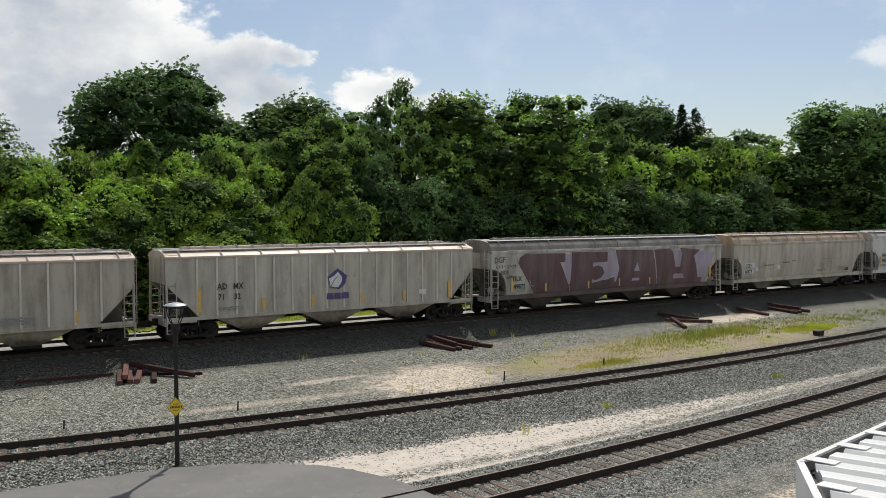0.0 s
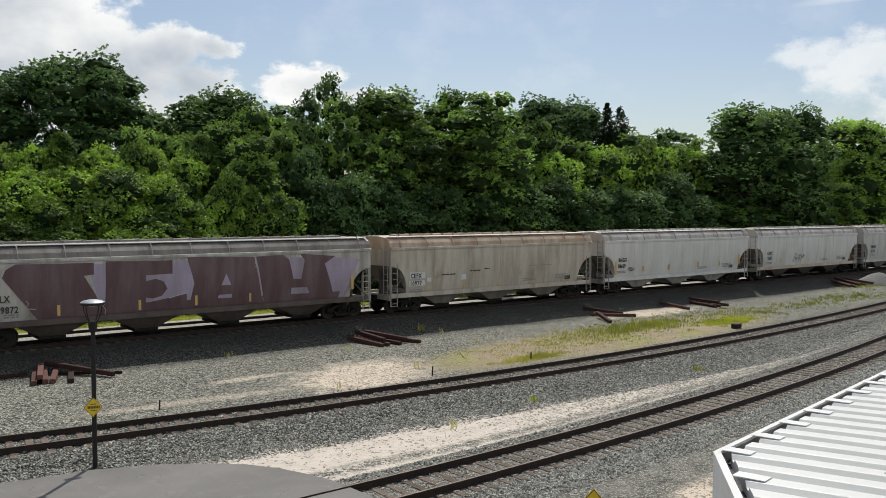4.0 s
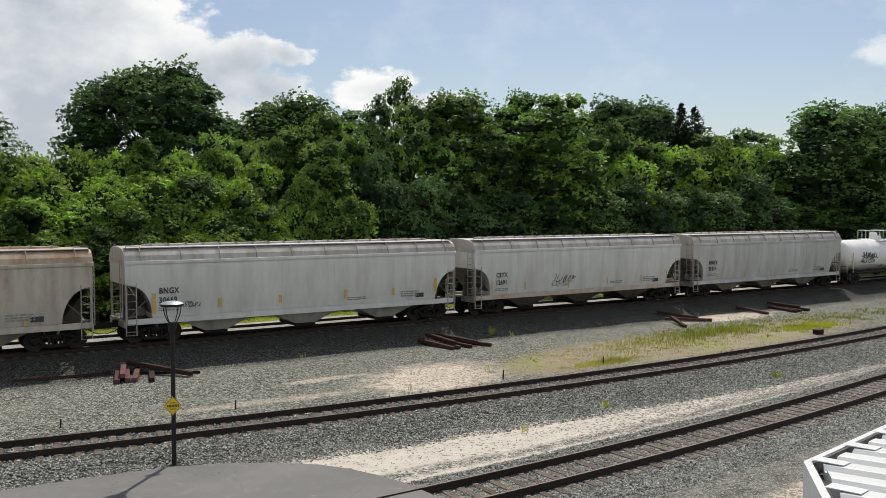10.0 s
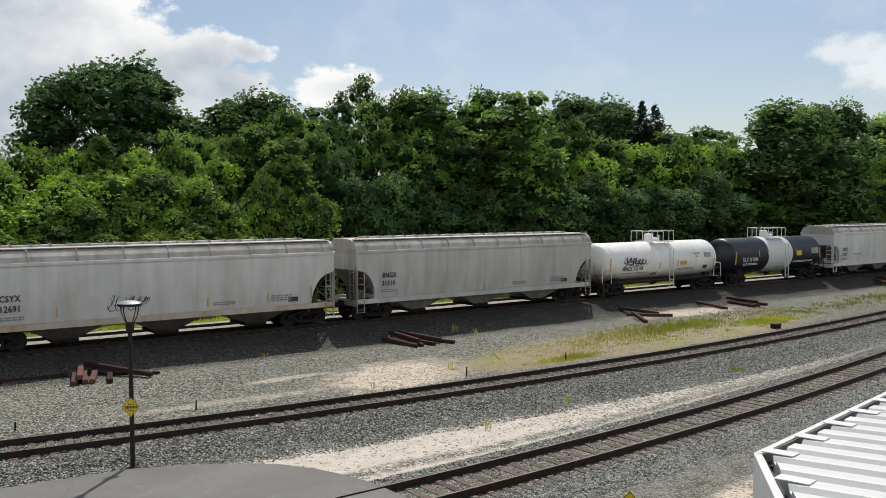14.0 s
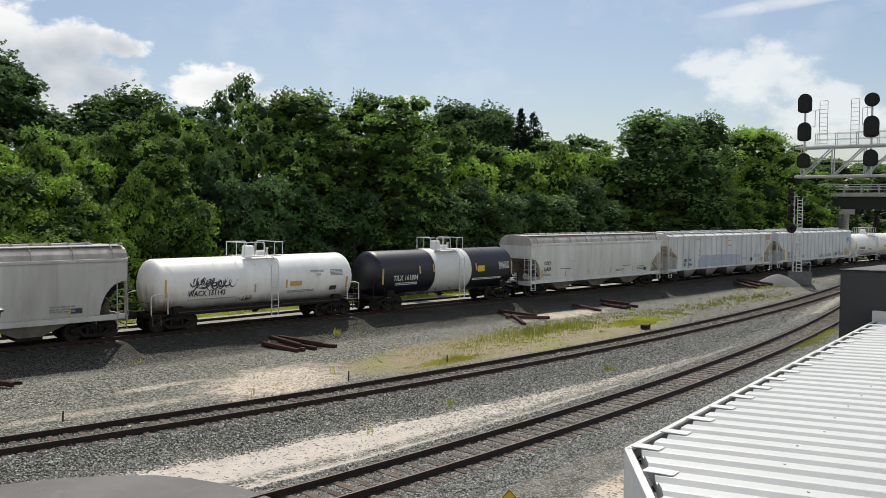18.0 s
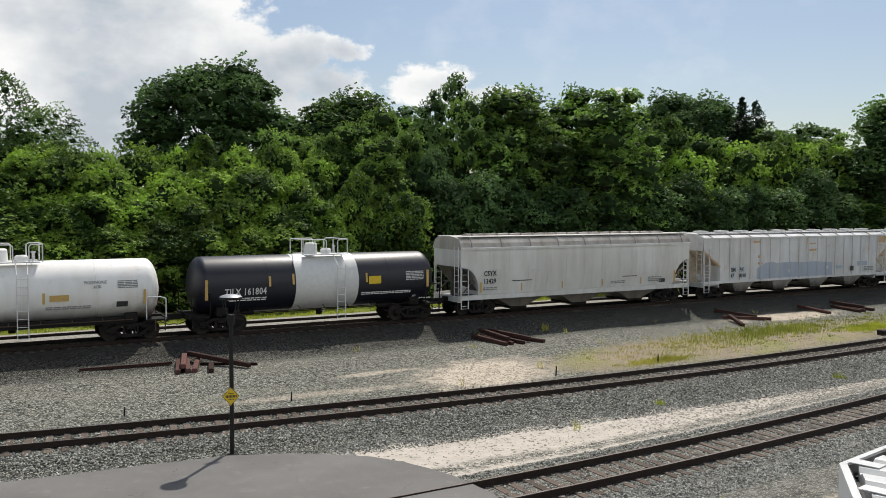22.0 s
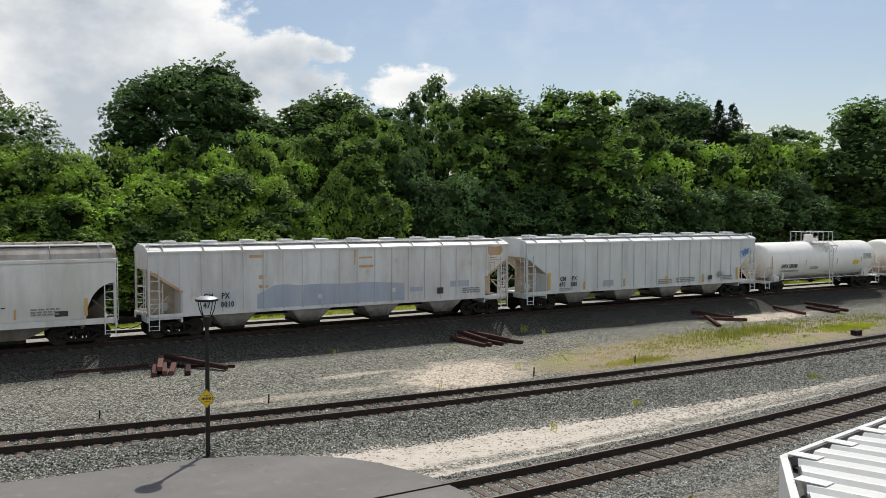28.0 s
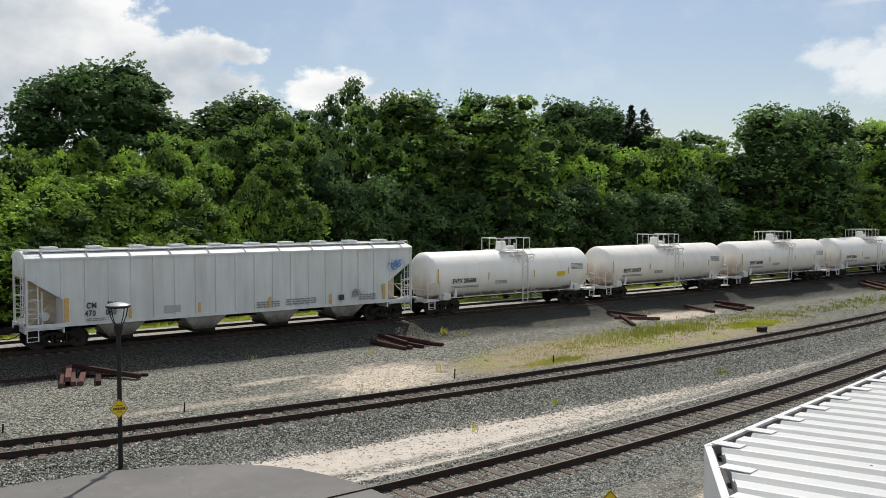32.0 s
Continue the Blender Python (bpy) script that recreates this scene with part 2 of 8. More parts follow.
def paint(name, color, dirt, amount=0.5, rust=0.0, rust_color=(0.20, 0.085, 0.03), rough=0.5, seed=0.0, panels=0.0, stain=None, dents=0.25):
    """Weathered railcar paint: faded patches, dirt streaks that run down the sheet, spots of rust."""
    m, nt, p = nodes_of(name)
    tc = nt.nodes.new("ShaderNodeTexCoord").outputs["Object"]
    mv = nt.nodes.new("ShaderNodeVectorMath")
    mv.inputs[1].default_value = (seed * 7.3, seed * 3.1, 0)
    nt.links.new(tc, mv.inputs[0])
    co = mv.outputs[0]
    fade = noise_of(nt, co, 0.55, 5, 0.6)
    streak = noise_of(nt, co, 1.0, 5, 0.6, (1.3, 1.3, 0.30))
    run = noise_of(nt, co, 1.0, 4, 0.6, (2.8, 2.8, 0.22))
    fine = noise_of(nt, co, 14, 5, 0.7)
    col = mixed(nt, ranged(nt, fade.outputs["Fac"], 0.3, 0.7, 0, 0.15 if stain else 0.45), color, tuple(c * 0.80 for c in color))
    d = maths(nt, "ADD", maths(nt, "MULTIPLY", streak.outputs["Fac"], 0.62), maths(nt, "ADD", maths(nt, "MULTIPLY", run.outputs["Fac"], 0.26), maths(nt, "MULTIPLY", fine.outputs["Fac"], 0.12)))
    col = mixed(nt, ranged(nt, d, 0.43, 0.66, 0, amount), col, dirt)
    sx = nt.nodes.new("ShaderNodeSeparateXYZ")
    nt.links.new(co, sx.inputs[0])
    sheet = nt.nodes.new("ShaderNodeTexWhiteNoise")
    sheet.noise_dimensions = "1D"
    nt.links.new(maths(nt, "FLOOR", maths(nt, "DIVIDE", sx.outputs[0], 1.63)), sheet.inputs["W"])
    tone = nt.nodes.new("ShaderNodeCombineColor")       # each sheet of the side has faded in its own way
    for i, lo in enumerate((0.93, 0.92, 0.90)):
        nt.links.new(ranged(nt, sheet.outputs["Value"], 0, 1, 0.98 if stain else lo, 1.03), tone.inputs[i])
    col = mixed(nt, 1.0, col, tone.outputs[0], "MULTIPLY")
    if rust:
        rn = noise_of(nt, co, 1.6, 8, 0.7, (1.0, 1.0, 0.5))
        col = mixed(nt, ranged(nt, rn.outputs["Fac"], 0.60 - 0.18 * rust, 0.78 - 0.1 * rust, 0, min(1.0, 0.5 + rust)), col, rust_color)
    if stain:                            # brown spills over the low ends of a tank
        far_x, hue, soot_z = stain
        sp = nt.nodes.new("ShaderNodeSeparateXYZ")
        nt.links.new(tc, sp.inputs[0])
        wob = maths(nt, "MULTIPLY", maths(nt, "SUBTRACT", streak.outputs["Fac"], 0.5), 3.0)
        at_end = ranged(nt, maths(nt, "ADD", maths(nt, "ABSOLUTE", sp.outputs[0]), wob), far_x, far_x + 1.2)
        low = ranged(nt, maths(nt, "ADD", sp.outputs[2], wob), 2.6, 1.3)
        soot = ranged(nt, maths(nt, "ADD", sp.outputs[2], maths(nt, "MULTIPLY", wob, 0.22)), soot_z, 1.10, 0.0, 0.85)
        col = mixed(nt, soot, col, tuple(c * 0.45 for c in hue))
        col = mixed(nt, maths(nt, "MULTIPLY", maths(nt, "MULTIPLY", at_end, low), ranged(nt, run.outputs["Fac"], 0.35, 0.6, 0.35, 0.9)), col, hue)
    nt.links.new(col, p.inputs["Base Color"])
    nt.links.new(ranged(nt, fine.outputs["Fac"], 0.3, 0.7, rough - 0.1, rough + 0.15), p.inputs["Roughness"])
    dent = noise_of(nt, co, 0.9, 3, 0.5)
    bumped(nt, p, dent.outputs["Fac"], dents, 0.03 + panels)
    return m


def leafy(name, dark, light, glow=0.35):
    """Leaves: tone from clump to clump and leaf to leaf, thin enough to let light through."""
    m, nt, p = nodes_of(name)
    geo = nt.nodes.new("ShaderNodeNewGeometry")
    info = nt.nodes.new("ShaderNodeObjectInfo")
    big = noise_of(nt, geo.outputs["Position"], 0.35, 3, 0.6)
    f = maths(nt, "ADD", maths(nt, "MULTIPLY", geo.outputs["Random Per Island"], 0.40), ranged(nt, big.outputs["Fac"], 0.36, 0.64, -0.16, 0.74))
    col = mixed(nt, f, dark, light)
    tone = ranged(nt, info.outputs["Random"], 0, 1, 0.78, 1.22)
    g = nt.nodes.new("ShaderNodeCombineColor")
    for i in range(3):
        nt.links.new(tone, g.inputs[i])
    col = mixed(nt, 1.0, col, g.outputs[0], "MULTIPLY")
    nt.links.new(col, p.inputs["Base Color"])
    p.inputs["Roughness"].default_value = 0.55
    p.inputs["Specular IOR Level"].default_value = 0.22
    tr = nt.nodes.new("ShaderNodeBsdfTranslucent")
    nt.links.new(mixed(nt, 1.0, col, (1.10, 1.20, 0.55), "MULTIPLY"), tr.inputs[0])
    mx = nt.nodes.new("ShaderNodeMixShader")
    mx.inputs[0].default_value = glow
    out = nt.nodes["Material Output"]
    nt.links.new(p.outputs[0], mx.inputs[1])
    nt.links.new(tr.outputs[0], mx.inputs[2])
    nt.links.new(mx.outputs[0], out.inputs[0])
    return m


M_RAIL = mat("rail_steel_brown", (0.042, 0.027, 0.020), (0.026, 0.017, 0.013), 6, 0.75, 0.3, 0.3, 60)
M_RAILTOP = mat("rail_head_worn", (0.20, 0.17, 0.15), (0.12, 0.09, 0.075), 5, 0.4, 0.8)
M_TIE = mat("weathered_tie", (0.16, 0.125, 0.10), (0.085, 0.065, 0.052), 3, 0.9, 0, 0.5, 30, 0.3, 0.2, (1, 6, 6))
M_PLATE = mat("tie_plate_steel", (0.20, 0.18, 0.16), (0.13, 0.11, 0.095), 10, 0.6, 0.4)
M_OLDTIE = mat("creosote_timber", (0.075, 0.036, 0.028), (0.035, 0.019, 0.016), 3, 0.85, 0, 0.5, 25, 0.35, 0.2, (1, 5, 5))
M_OLDTIE_RED = mat("reddish_timber", (0.135, 0.066, 0.056), (0.085, 0.042, 0.036), 3, 0.85, 0, 0.5, 25, 0.3, 0.2, (1, 5, 5))
M_STEEL_DARK = mat("grimy_dark_steel", (0.020, 0.017, 0.015), (0.011, 0.010, 0.009), 4, 0.8, 0.1, 0.3, 30, 0, 0.3)
M_TRUCK = mat("dusty_black_cast_steel", (0.027, 0.023, 0.020), (0.014, 0.012, 0.011), 5, 0.88, 0.05, 0.4, 30, 0, 0.3)
M_WHEEL = mat("rolled_steel_wheel", (0.045, 0.037, 0.031), (0.024, 0.020, 0.017), 5, 0.7, 0.3)
M_BLACK = mat("black_metal_paint", (0.012, 0.012, 0.012), (0.020, 0.019, 0.018), 8, 0.6, spec=0.3)
M_GALV = mat("galvanised_steel", (0.60, 0.605, 0.60), (0.48, 0.485, 0.485), 12, 0.5, 0.35)
M_WHITE = mat("white_paint", (0.76, 0.76, 0.74), (0.66, 0.66, 0.64), 5, 0.5)
M_YELLOW = mat("yellow_sign_sheet", (0.80, 0.56, 0.02), (0.70, 0.48, 0.02), 8, 0.45)
M_DECAL_BLACK = mat("black_stencil", (0.025, 0.025, 0.027), (0.06, 0.06, 0.06), 12, 0.6)
M_DECAL_WHITE = mat("white_stencil", (0.72, 0.72, 0.70), (0.55, 0.55, 0.54), 12, 0.6)
M_DECAL_GREY = mat("faded_stencil", (0.22, 0.22, 0.22), (0.32, 0.32, 0.32), 12, 0.6)
M_REFLECT = mat("yellow_reflector_tape", (0.70, 0.47, 0.13), (0.52, 0.33, 0.12), 10, 0.5)
M_CONCRETE = mat("concrete", (0.40, 0.385, 0.36), (0.30, 0.29, 0.27), 2, 0.85, 0, 0.3, 30)
M_BARK = mat("bark", (0.105, 0.085, 0.065), (0.055, 0.045, 0.036), 4, 0.9, 0, 0.6, 18, 0, 0.2, (3, 3, 0.7))
M_LEAF = leafy("broad_leaves", (0.046, 0.096, 0.028), (0.355, 0.535, 0.122), 0.28)
M_LEAF_DARK = leafy("dark_leaves", (0.040, 0.082, 0.034), (0.240, 0.380, 0.125), 0.27)
M_LEAF_VINE = leafy("vine_leaves", (0.044, 0.096, 0.024), (0.430, 0.615, 0.108), 0.26)
M_LEAF_LIGHT = leafy("young_yellow_green_leaves", (0.085, 0.155, 0.036), (0.420, 0.585, 0.120), 0.32)
M_TWIG_SHADE = mat("twigs_with_painted_shade", (0.036, 0.064, 0.020), (0.018, 0.034, 0.011), 3, 0.9, 0, 0.8, 9, 0, 0.1)
M_NEEDLE = leafy("needles", (0.016, 0.036, 0.018), (0.040, 0.072, 0.034), 0.15)
M_LEAF_OAK_SHADE = leafy("oak_and_shaded_leaves", (0.040, 0.080, 0.038), (0.195, 0.320, 0.125), 0.28)
M_VERGE = leafy("verge_grass", (0.22, 0.25, 0.04), (0.42, 0.43, 0.09), 0.45)
M_GRASS = leafy("yellow_weeds", (0.19, 0.21, 0.05), (0.36, 0.36, 0.11), 0.40)
M_DRYGRASS = leafy("dry_weeds", (0.30, 0.28, 0.08), (0.48, 0.43, 0.16), 0.4)

# ---- mesh helpers ----
class Geo:
    """Collects corners and faces of one mesh."""

    def __init__(self):
        self.v, self.f = [], []

    def add(self, verts, faces):
        n = len(self.v)
        self.v += [tuple(p) for p in verts]
        self.f += [tuple(i + n for i in f) for f in faces]
        return self

    def box(self, x0, x1, y0, y1, z0, z1, m=None):
        vs = [Vector((x, y, z)) for x in (x0, x1) for y in (y0, y1) for z in (z0, z1)]
        if m:
            vs = [m @ p for p in vs]
        return self.add(vs, [(0, 1, 3, 2), (4, 6, 7, 5), (0, 4, 5, 1), (2, 3, 7, 6), (0, 2, 6, 4), (1, 5, 7, 3)])

    def slab(self, x0, x1, y0, y1, z0, z1, b=0.02):
        """A box with its upright edges and top rim chamfered."""
        def ring(i, z):
            return [(x0 + i, y0 + b + i, z), (x0 + b + i, y0 + i, z), (x1 - b - i, y0 + i, z), (x1 - i, y0 + b + i, z),
                    (x1 - i, y1 - b - i, z), (x1 - b - i, y1 - i, z), (x0 + b + i, y1 - i, z), (x0 + i, y1 - b - i, z)]
        vs = ring(0, z0) + ring(0, z1 - b) + ring(b * 0.7, z1)
        fs = [tuple(reversed(range(8))), tuple(range(16, 24))]
        for k in (0, 8):
            fs += [(k + i, k + (i + 1) % 8, k + 8 + (i + 1) % 8, k + 8 + i) for i in range(8)]
        return self.add(vs, fs)

    def rod(self, a, b, r, n=6, r2=None, caps=True):
        a, b = Vector(a), Vector(b)
        r2 = r if r2 is None else r2
        w = (b - a).normalized()
        u = w.orthogonal().normalized()
        t = w.cross(u)
        vs = [a + (u * math.cos(q) + t * math.sin(q)) * r for q in (2 * math.pi * i / n for i in range(n))]
        vs += [b + (u * math.cos(q) + t * math.sin(q)) * r2 for q in (2 * math.pi * i / n for i in range(n))]
        fs = [(i, (i + 1) % n, n + (i + 1) % n, n + i) for i in range(n)]
        if caps:
            fs += [tuple(reversed(range(n))), tuple(range(n, 2 * n))]
        return self.add(vs, fs)

    def path(self, pts, r, n=5):
        for a, b in zip(pts[:-1], pts[1:]):
            self.rod(a, b, r, n)
        return self

    def prism(self, outline, axis, lo, hi):
        """A flat outline pulled along an axis; outline in the two other axes, in x, y, z order."""
        def at(p, d):
            q = list(p)
            q.insert("xyz".index(axis), d)
            return q
        n = len(outline)
        vs = [at(p, lo) for p in outline] + [at(p, hi) for p in outline]
        return self.add(vs, [tuple(range(n)), tuple(reversed(range(n, 2 * n)))] + [(i, n + i, n + (i + 1) % n, (i + 1) % n) for i in range(n)])

    def turn(self, profile, axis_point, axis, n=24):
        """A profile of (radius, along) turned round an axis."""
        w = Vector(axis).normalized()
        u = w.orthogonal().normalized()
        t = w.cross(u)
        o = Vector(axis_point)
        k = len(profile)
        vs = [o + w * a + (u * math.cos(2 * math.pi * i / n) + t * math.sin(2 * math.pi * i / n)) * r for i in range(n) for r, a in profile]
        fs = [(i * k + j, i * k + j + 1, ((i + 1) % n) * k + j + 1, ((i + 1) % n) * k + j) for i in range(n) for j in range(k - 1)]
        return self.add(vs, fs)

    def mesh(self, name, material, smooth=False, angle=35):
        me = bpy.data.meshes.new(name)
        me.from_pydata(self.v, [], self.f)
        bm = bmesh.new()
        bm.from_mesh(me)
        bmesh.ops.recalc_face_normals(bm, faces=bm.faces)
        bm.to_mesh(me)
        bm.free()
        if material:
            me.materials.append(material)
        if smooth:
            me.polygons.foreach_set("use_smooth", [True] * len(me.polygons))
            me.set_sharp_from_angle(angle=radians(angle))
        return me


def part(name, geo, material, parent, label="", smooth=False, at=None):
    """Links a mesh as one part under a thing or part."""
    me = geo.mesh(name, material, smooth) if isinstance(geo, Geo) else geo
    ob = new(name, me)
    ob.parent = parent
    if at is not None:
        ob.matrix_basis = at
    if label:
        tagged(ob, label)
    return ob


def thing(name, label, category, group="", kind="", at=None):
    ob = new(name)
    ob.empty_display_size = 0.2
    if at is not None:
        ob.matrix_basis = at
    return tagged(ob, label, category, group, kind)


def solid(name, geo, material, label="", category="", group="", kind="", smooth=False, at=None):
    ob = new(name, geo.mesh(name, material, smooth) if isinstance(geo, Geo) else geo)
    if at is not None:
        ob.matrix_basis = at
    return tagged(ob, label, category, group, kind)


def lettering(text, size, material, parent, at, name="lettering", spacing=1.0, align="LEFT"):
    cu = bpy.data.curves.new("text", "FONT")
    cu.body, cu.size, cu.extrude, cu.align_x, cu.space_character = text, size, 0.002, align, spacing
    cu.resolution_u, cu.offset = 2, size * 0.028
    tmp = bpy.data.objects.new("text", cu)
    me = bpy.data.meshes.new_from_object(tmp)
    me.materials.append(material)
    bpy.data.objects.remove(tmp)
    return part(name, me, None, parent, at=at)

# ---- lie of the land ----
# main line: straight, through MAIN along WAY; rail top at z = 0; AWAY points from the camera to the woods
MAIN = Vector((-0.411, 50.894))
WAY = Vector((0.83626, 0.54833))
AWAY = Vector((-WAY.y, WAY.x))
MAIN_DEG = 33.25
YARD_Z = -0.80       # rail top of the two yard tracks
MID = (32.60, 0.5840, 0.0035, 54.0)      # y = a + b x + c x^2
NEAR = (21.15, 0.6746, 0.0044, 42.0)


def main_at(s, off=0.0, z=0.0):
    p = MAIN + WAY * s + AWAY * off
    return Vector((p.x, p.y, z))


def curve_y(c, x):
    """The track's middle: a curve that eases into the main line's direction past c[3]."""
    k = np.minimum(x, c[3])
    u = np.clip(x - c[3], 0, 40)
    s = c[1] + 2 * c[2] * c[3]
    return c[0] + c[1] * k + c[2] * k * k + s * u - (s - 0.656) * u * u / 80 + np.maximum(x - c[3] - 40, 0) * 0.656


def off_curve(c, x, y):
    """Distance from a yard track's middle, positive away from the camera."""
    slope = c[1] + 2 * c[2] * np.clip(x, -60, c[3])
    return (y - curve_y(c, np.clip(x, -60, 300))) / np.sqrt(1 + slope * slope)


def smooth01(x, lo, hi):
    t = np.clip((x - lo) / (hi - lo), 0, 1)
    return t * t * (3 - 2 * t)


def ground_z(x, y):
    x, y = np.asarray(x, float), np.asarray(y, float)
    d = (x - MAIN.x) * AWAY.x + (y - MAIN.y) * AWAY.y
    s = (x - MAIN.x) * WAY.x + (y - MAIN.y) * WAY.y
    z = np.where(d < 0, -0.21 - 0.66 * smooth01(-d, 1.9, 4.0) - 0.19 * smooth01(-d, 4.0, 17.0), -0.21 - 0.05 * smooth01(d, 1.9, 3.6))
    z = z + 0.35 * smooth01(s, 35, 75) * smooth01(-d, 3.0, 4.5) * (1 - smooth01(-d, 6, 9))
    z = z + 1.2 * smooth01(d, 14, 40) + 0.012 * np.maximum(d - 40, 0) * (d < 240) + 2.4 * (d >= 240)
    for c in (MID, NEAR):
        o = np.abs(off_curve(c, x, y))
        z = np.where(o < 4, np.maximum(z, -1.06 + 0.05 * (1 - smooth01(o, 1.5, 2.6))) * (1 - 0) , z)
        z = np.where(o < 2.0, -1.01 - 0.04 * smooth01(o, 1.5, 2.0), z)
    om, on = off_curve(MID, x, y), off_curve(NEAR, x, y)
    z = z - np.where((om < -1.9) & (on > 1.7), 0.17 * smooth01(-om, 1.9, 3.1) * smooth01(on, 1.7, 2.7), 0.0)
    return z


def axis_steps(lo, hi, step, far_lo, far_hi):
    a, out = lo, []
    g = step
    while a > far_lo:
        g *= 1.35
        a -= g
        out.append(max(a, far_lo))
    out = out[::-1] + list(np.arange(lo, hi, step))
    a, g = out[-1], step
    while a < far_hi:
        g *= 1.35
        a += g
        out.append(min(a, far_hi))
    return np.array(out)


def ground_material():
    m, nt, p = nodes_of("railway_ground")
    pos = nt.nodes.new("ShaderNodeNewGeometry").outputs["Position"]
    sp = nt.nodes.new("ShaderNodeSeparateXYZ")
    nt.links.new(pos, sp.inputs[0])
    X, Y = sp.outputs[0], sp.outputs[1]
    n1 = noise_of(nt, pos, 0.35, 6, 0.65).outputs["Fac"]
    n2 = noise_of(nt, pos, 1.7, 6, 0.7).outputs["Fac"]
    n3 = noise_of(nt, pos, 9.0, 4, 0.7).outputs["Fac"]

    def M(op, a, b=0.0):
        return maths(nt, op, a, b)

    def off(c):
        f = M("ADD", c[0], M("MULTIPLY", X, M("ADD", c[1], M("MULTIPLY", X, c[2]))))
        sl = M("ADD", c[1], M("MULTIPLY", X, 2 * c[2]))
        return M("DIVIDE", M("SUBTRACT", Y, f), M("SQRT", M("ADD", 1.0, M("MULTIPLY", sl, sl))))

    def edge(v, lo, hi, wob=1.0):
        w = M("MULTIPLY", M("SUBTRACT", M("ADD", M("MULTIPLY", n1, 0.5), M("MULTIPLY", n2, 0.5)), 0.5), wob * 2.2)
        return ranged(nt, M("ADD", v, w), lo, hi)

    dm = M("ADD", M("MULTIPLY", M("SUBTRACT", X, MAIN.x), AWAY.x), M("MULTIPLY", M("SUBTRACT", Y, MAIN.y), AWAY.y))
    near, mid = off(NEAR), off(MID)
    # stones: cells of crushed granite, each with its own tone
    vor = noise_of(nt, pos, 18.5, kind="ShaderNodeTexVoronoi")
    vor2 = noise_of(nt, pos, 15.0, kind="ShaderNodeTexVoronoi")
    cell = nt.nodes.new("ShaderNodeSeparateColor")
    nt.links.new(vor.outputs["Color"], cell.inputs[0])
    tone = M("ADD", M("MULTIPLY", cell.outputs[0], 0.75), M("MULTIPLY", n3, 0.25))
    stone = mixed(nt, ranged(nt, tone, 0.2, 0.92), (0.012, 0.014, 0.011), (0.45, 0.455, 0.385))
    gap = ranged(nt, vor.outputs["Distance"], 0.36, 0.66)
    stone = mixed(nt, M("MULTIPLY", gap, 0.85), stone, (0.022, 0.021, 0.019))
    # finer, dustier gravel of the flat between the main line and the yard
    fine_cell = nt.nodes.new("ShaderNodeSeparateColor")
    nt.links.new(vor2.outputs["Color"], fine_cell.inputs[0])
    fine = mixed(nt, ranged(nt, fine_cell.outputs[0], 0.12, 0.95), (0.030, 0.031, 0.026), (0.49, 0.49, 0.415))
    fine = mixed(nt, M("MULTIPLY", ranged(nt, vor2.outputs["Distance"], 0.38, 0.68), 0.7), fine, (0.05, 0.048, 0.043))
    fine = mixed(nt, ranged(nt, n1, 0.42, 0.68, 0, 0.30), fine, (0.265, 0.26, 0.205))
    flat = M("MULTIPLY", edge(M("MULTIPLY", dm, -1.0), 4.6, 5.6, 0.8), edge(mid, 1.5, 2.0, 0.4))
    stone = mixed(nt, M("MULTIPLY", M("SUBTRACT", 1.0, ranged(nt, near, 1.6, 2.4)), ranged(nt, n2, 0.35, 0.65, 0.10, 0.42)), stone, (0.40, 0.38, 0.335))
    col = mixed(nt, flat, stone, fine)
    # tan dirt patches on the flat
    def blob(cx, cy, rx, ry, deg):
        ca, sa = math.cos(radians(deg)), math.sin(radians(deg))
        dx, dy = M("SUBTRACT", X, cx), M("SUBTRACT", Y, cy)
        u = M("DIVIDE", M("ADD", M("MULTIPLY", dx, ca), M("MULTIPLY", dy, sa)), rx)
        v = M("DIVIDE", M("SUBTRACT", M("MULTIPLY", dy, ca), M("MULTIPLY", dx, sa)), ry)
        r = M("SQRT", M("ADD", M("MULTIPLY", u, u), M("MULTIPLY", v, v)))
        return M("SUBTRACT", 1.0, ranged(nt, M("ADD", r, M("MULTIPLY", M("SUBTRACT", n2, 0.5), 1.3)), 0.62, 1.15))
    tan = M("MAXIMUM", blob(-0.2, 37.2, 4.0, 2.6, 52), M("MAXIMUM", blob(19.5, 57.5, 5.5, 1.5, 34), M("MAXIMUM", blob(9.2, 21.6, 2.6, 0.7, 40), M("MAXIMUM", M("MULTIPLY", blob(-5.1, 36.5, 2.2, 0.35, 34), 0.75), M("MULTIPLY", blob(-6.5, 32.6, 5.0, 0.45, 31), 0.5)))))
    peb = nt.nodes.new("ShaderNodeSeparateColor")
    nt.links.new(vor2.outputs["Color"], peb.inputs[0])
    tan_col = mixed(nt, ranged(nt, n2, 0.3, 0.7), (0.62, 0.54, 0.435), (0.43, 0.365, 0.285))
    tan_col = mixed(nt, M("MULTIPLY", ranged(nt, M("ADD", peb.outputs[1], M("MULTIPLY", n2, 0.6)), 1.00, 1.04), 0.8), tan_col, (0.14, 0.125, 0.105))
    col = mixed(nt, M("MULTIPLY", tan, ranged(nt, n3, 0.28, 0.46, 0.72, 1.0)), col, tan_col)
    bare = M("MULTIPLY", blob(5.2, 40.2, 3.4, 1.9, 40), ranged(nt, n3, 0.35, 0.6, 0.25, 0.8))
    col = mixed(nt, bare, col, mixed(nt, n2, (0.36, 0.29, 0.20), (0.24, 0.20, 0.14)))
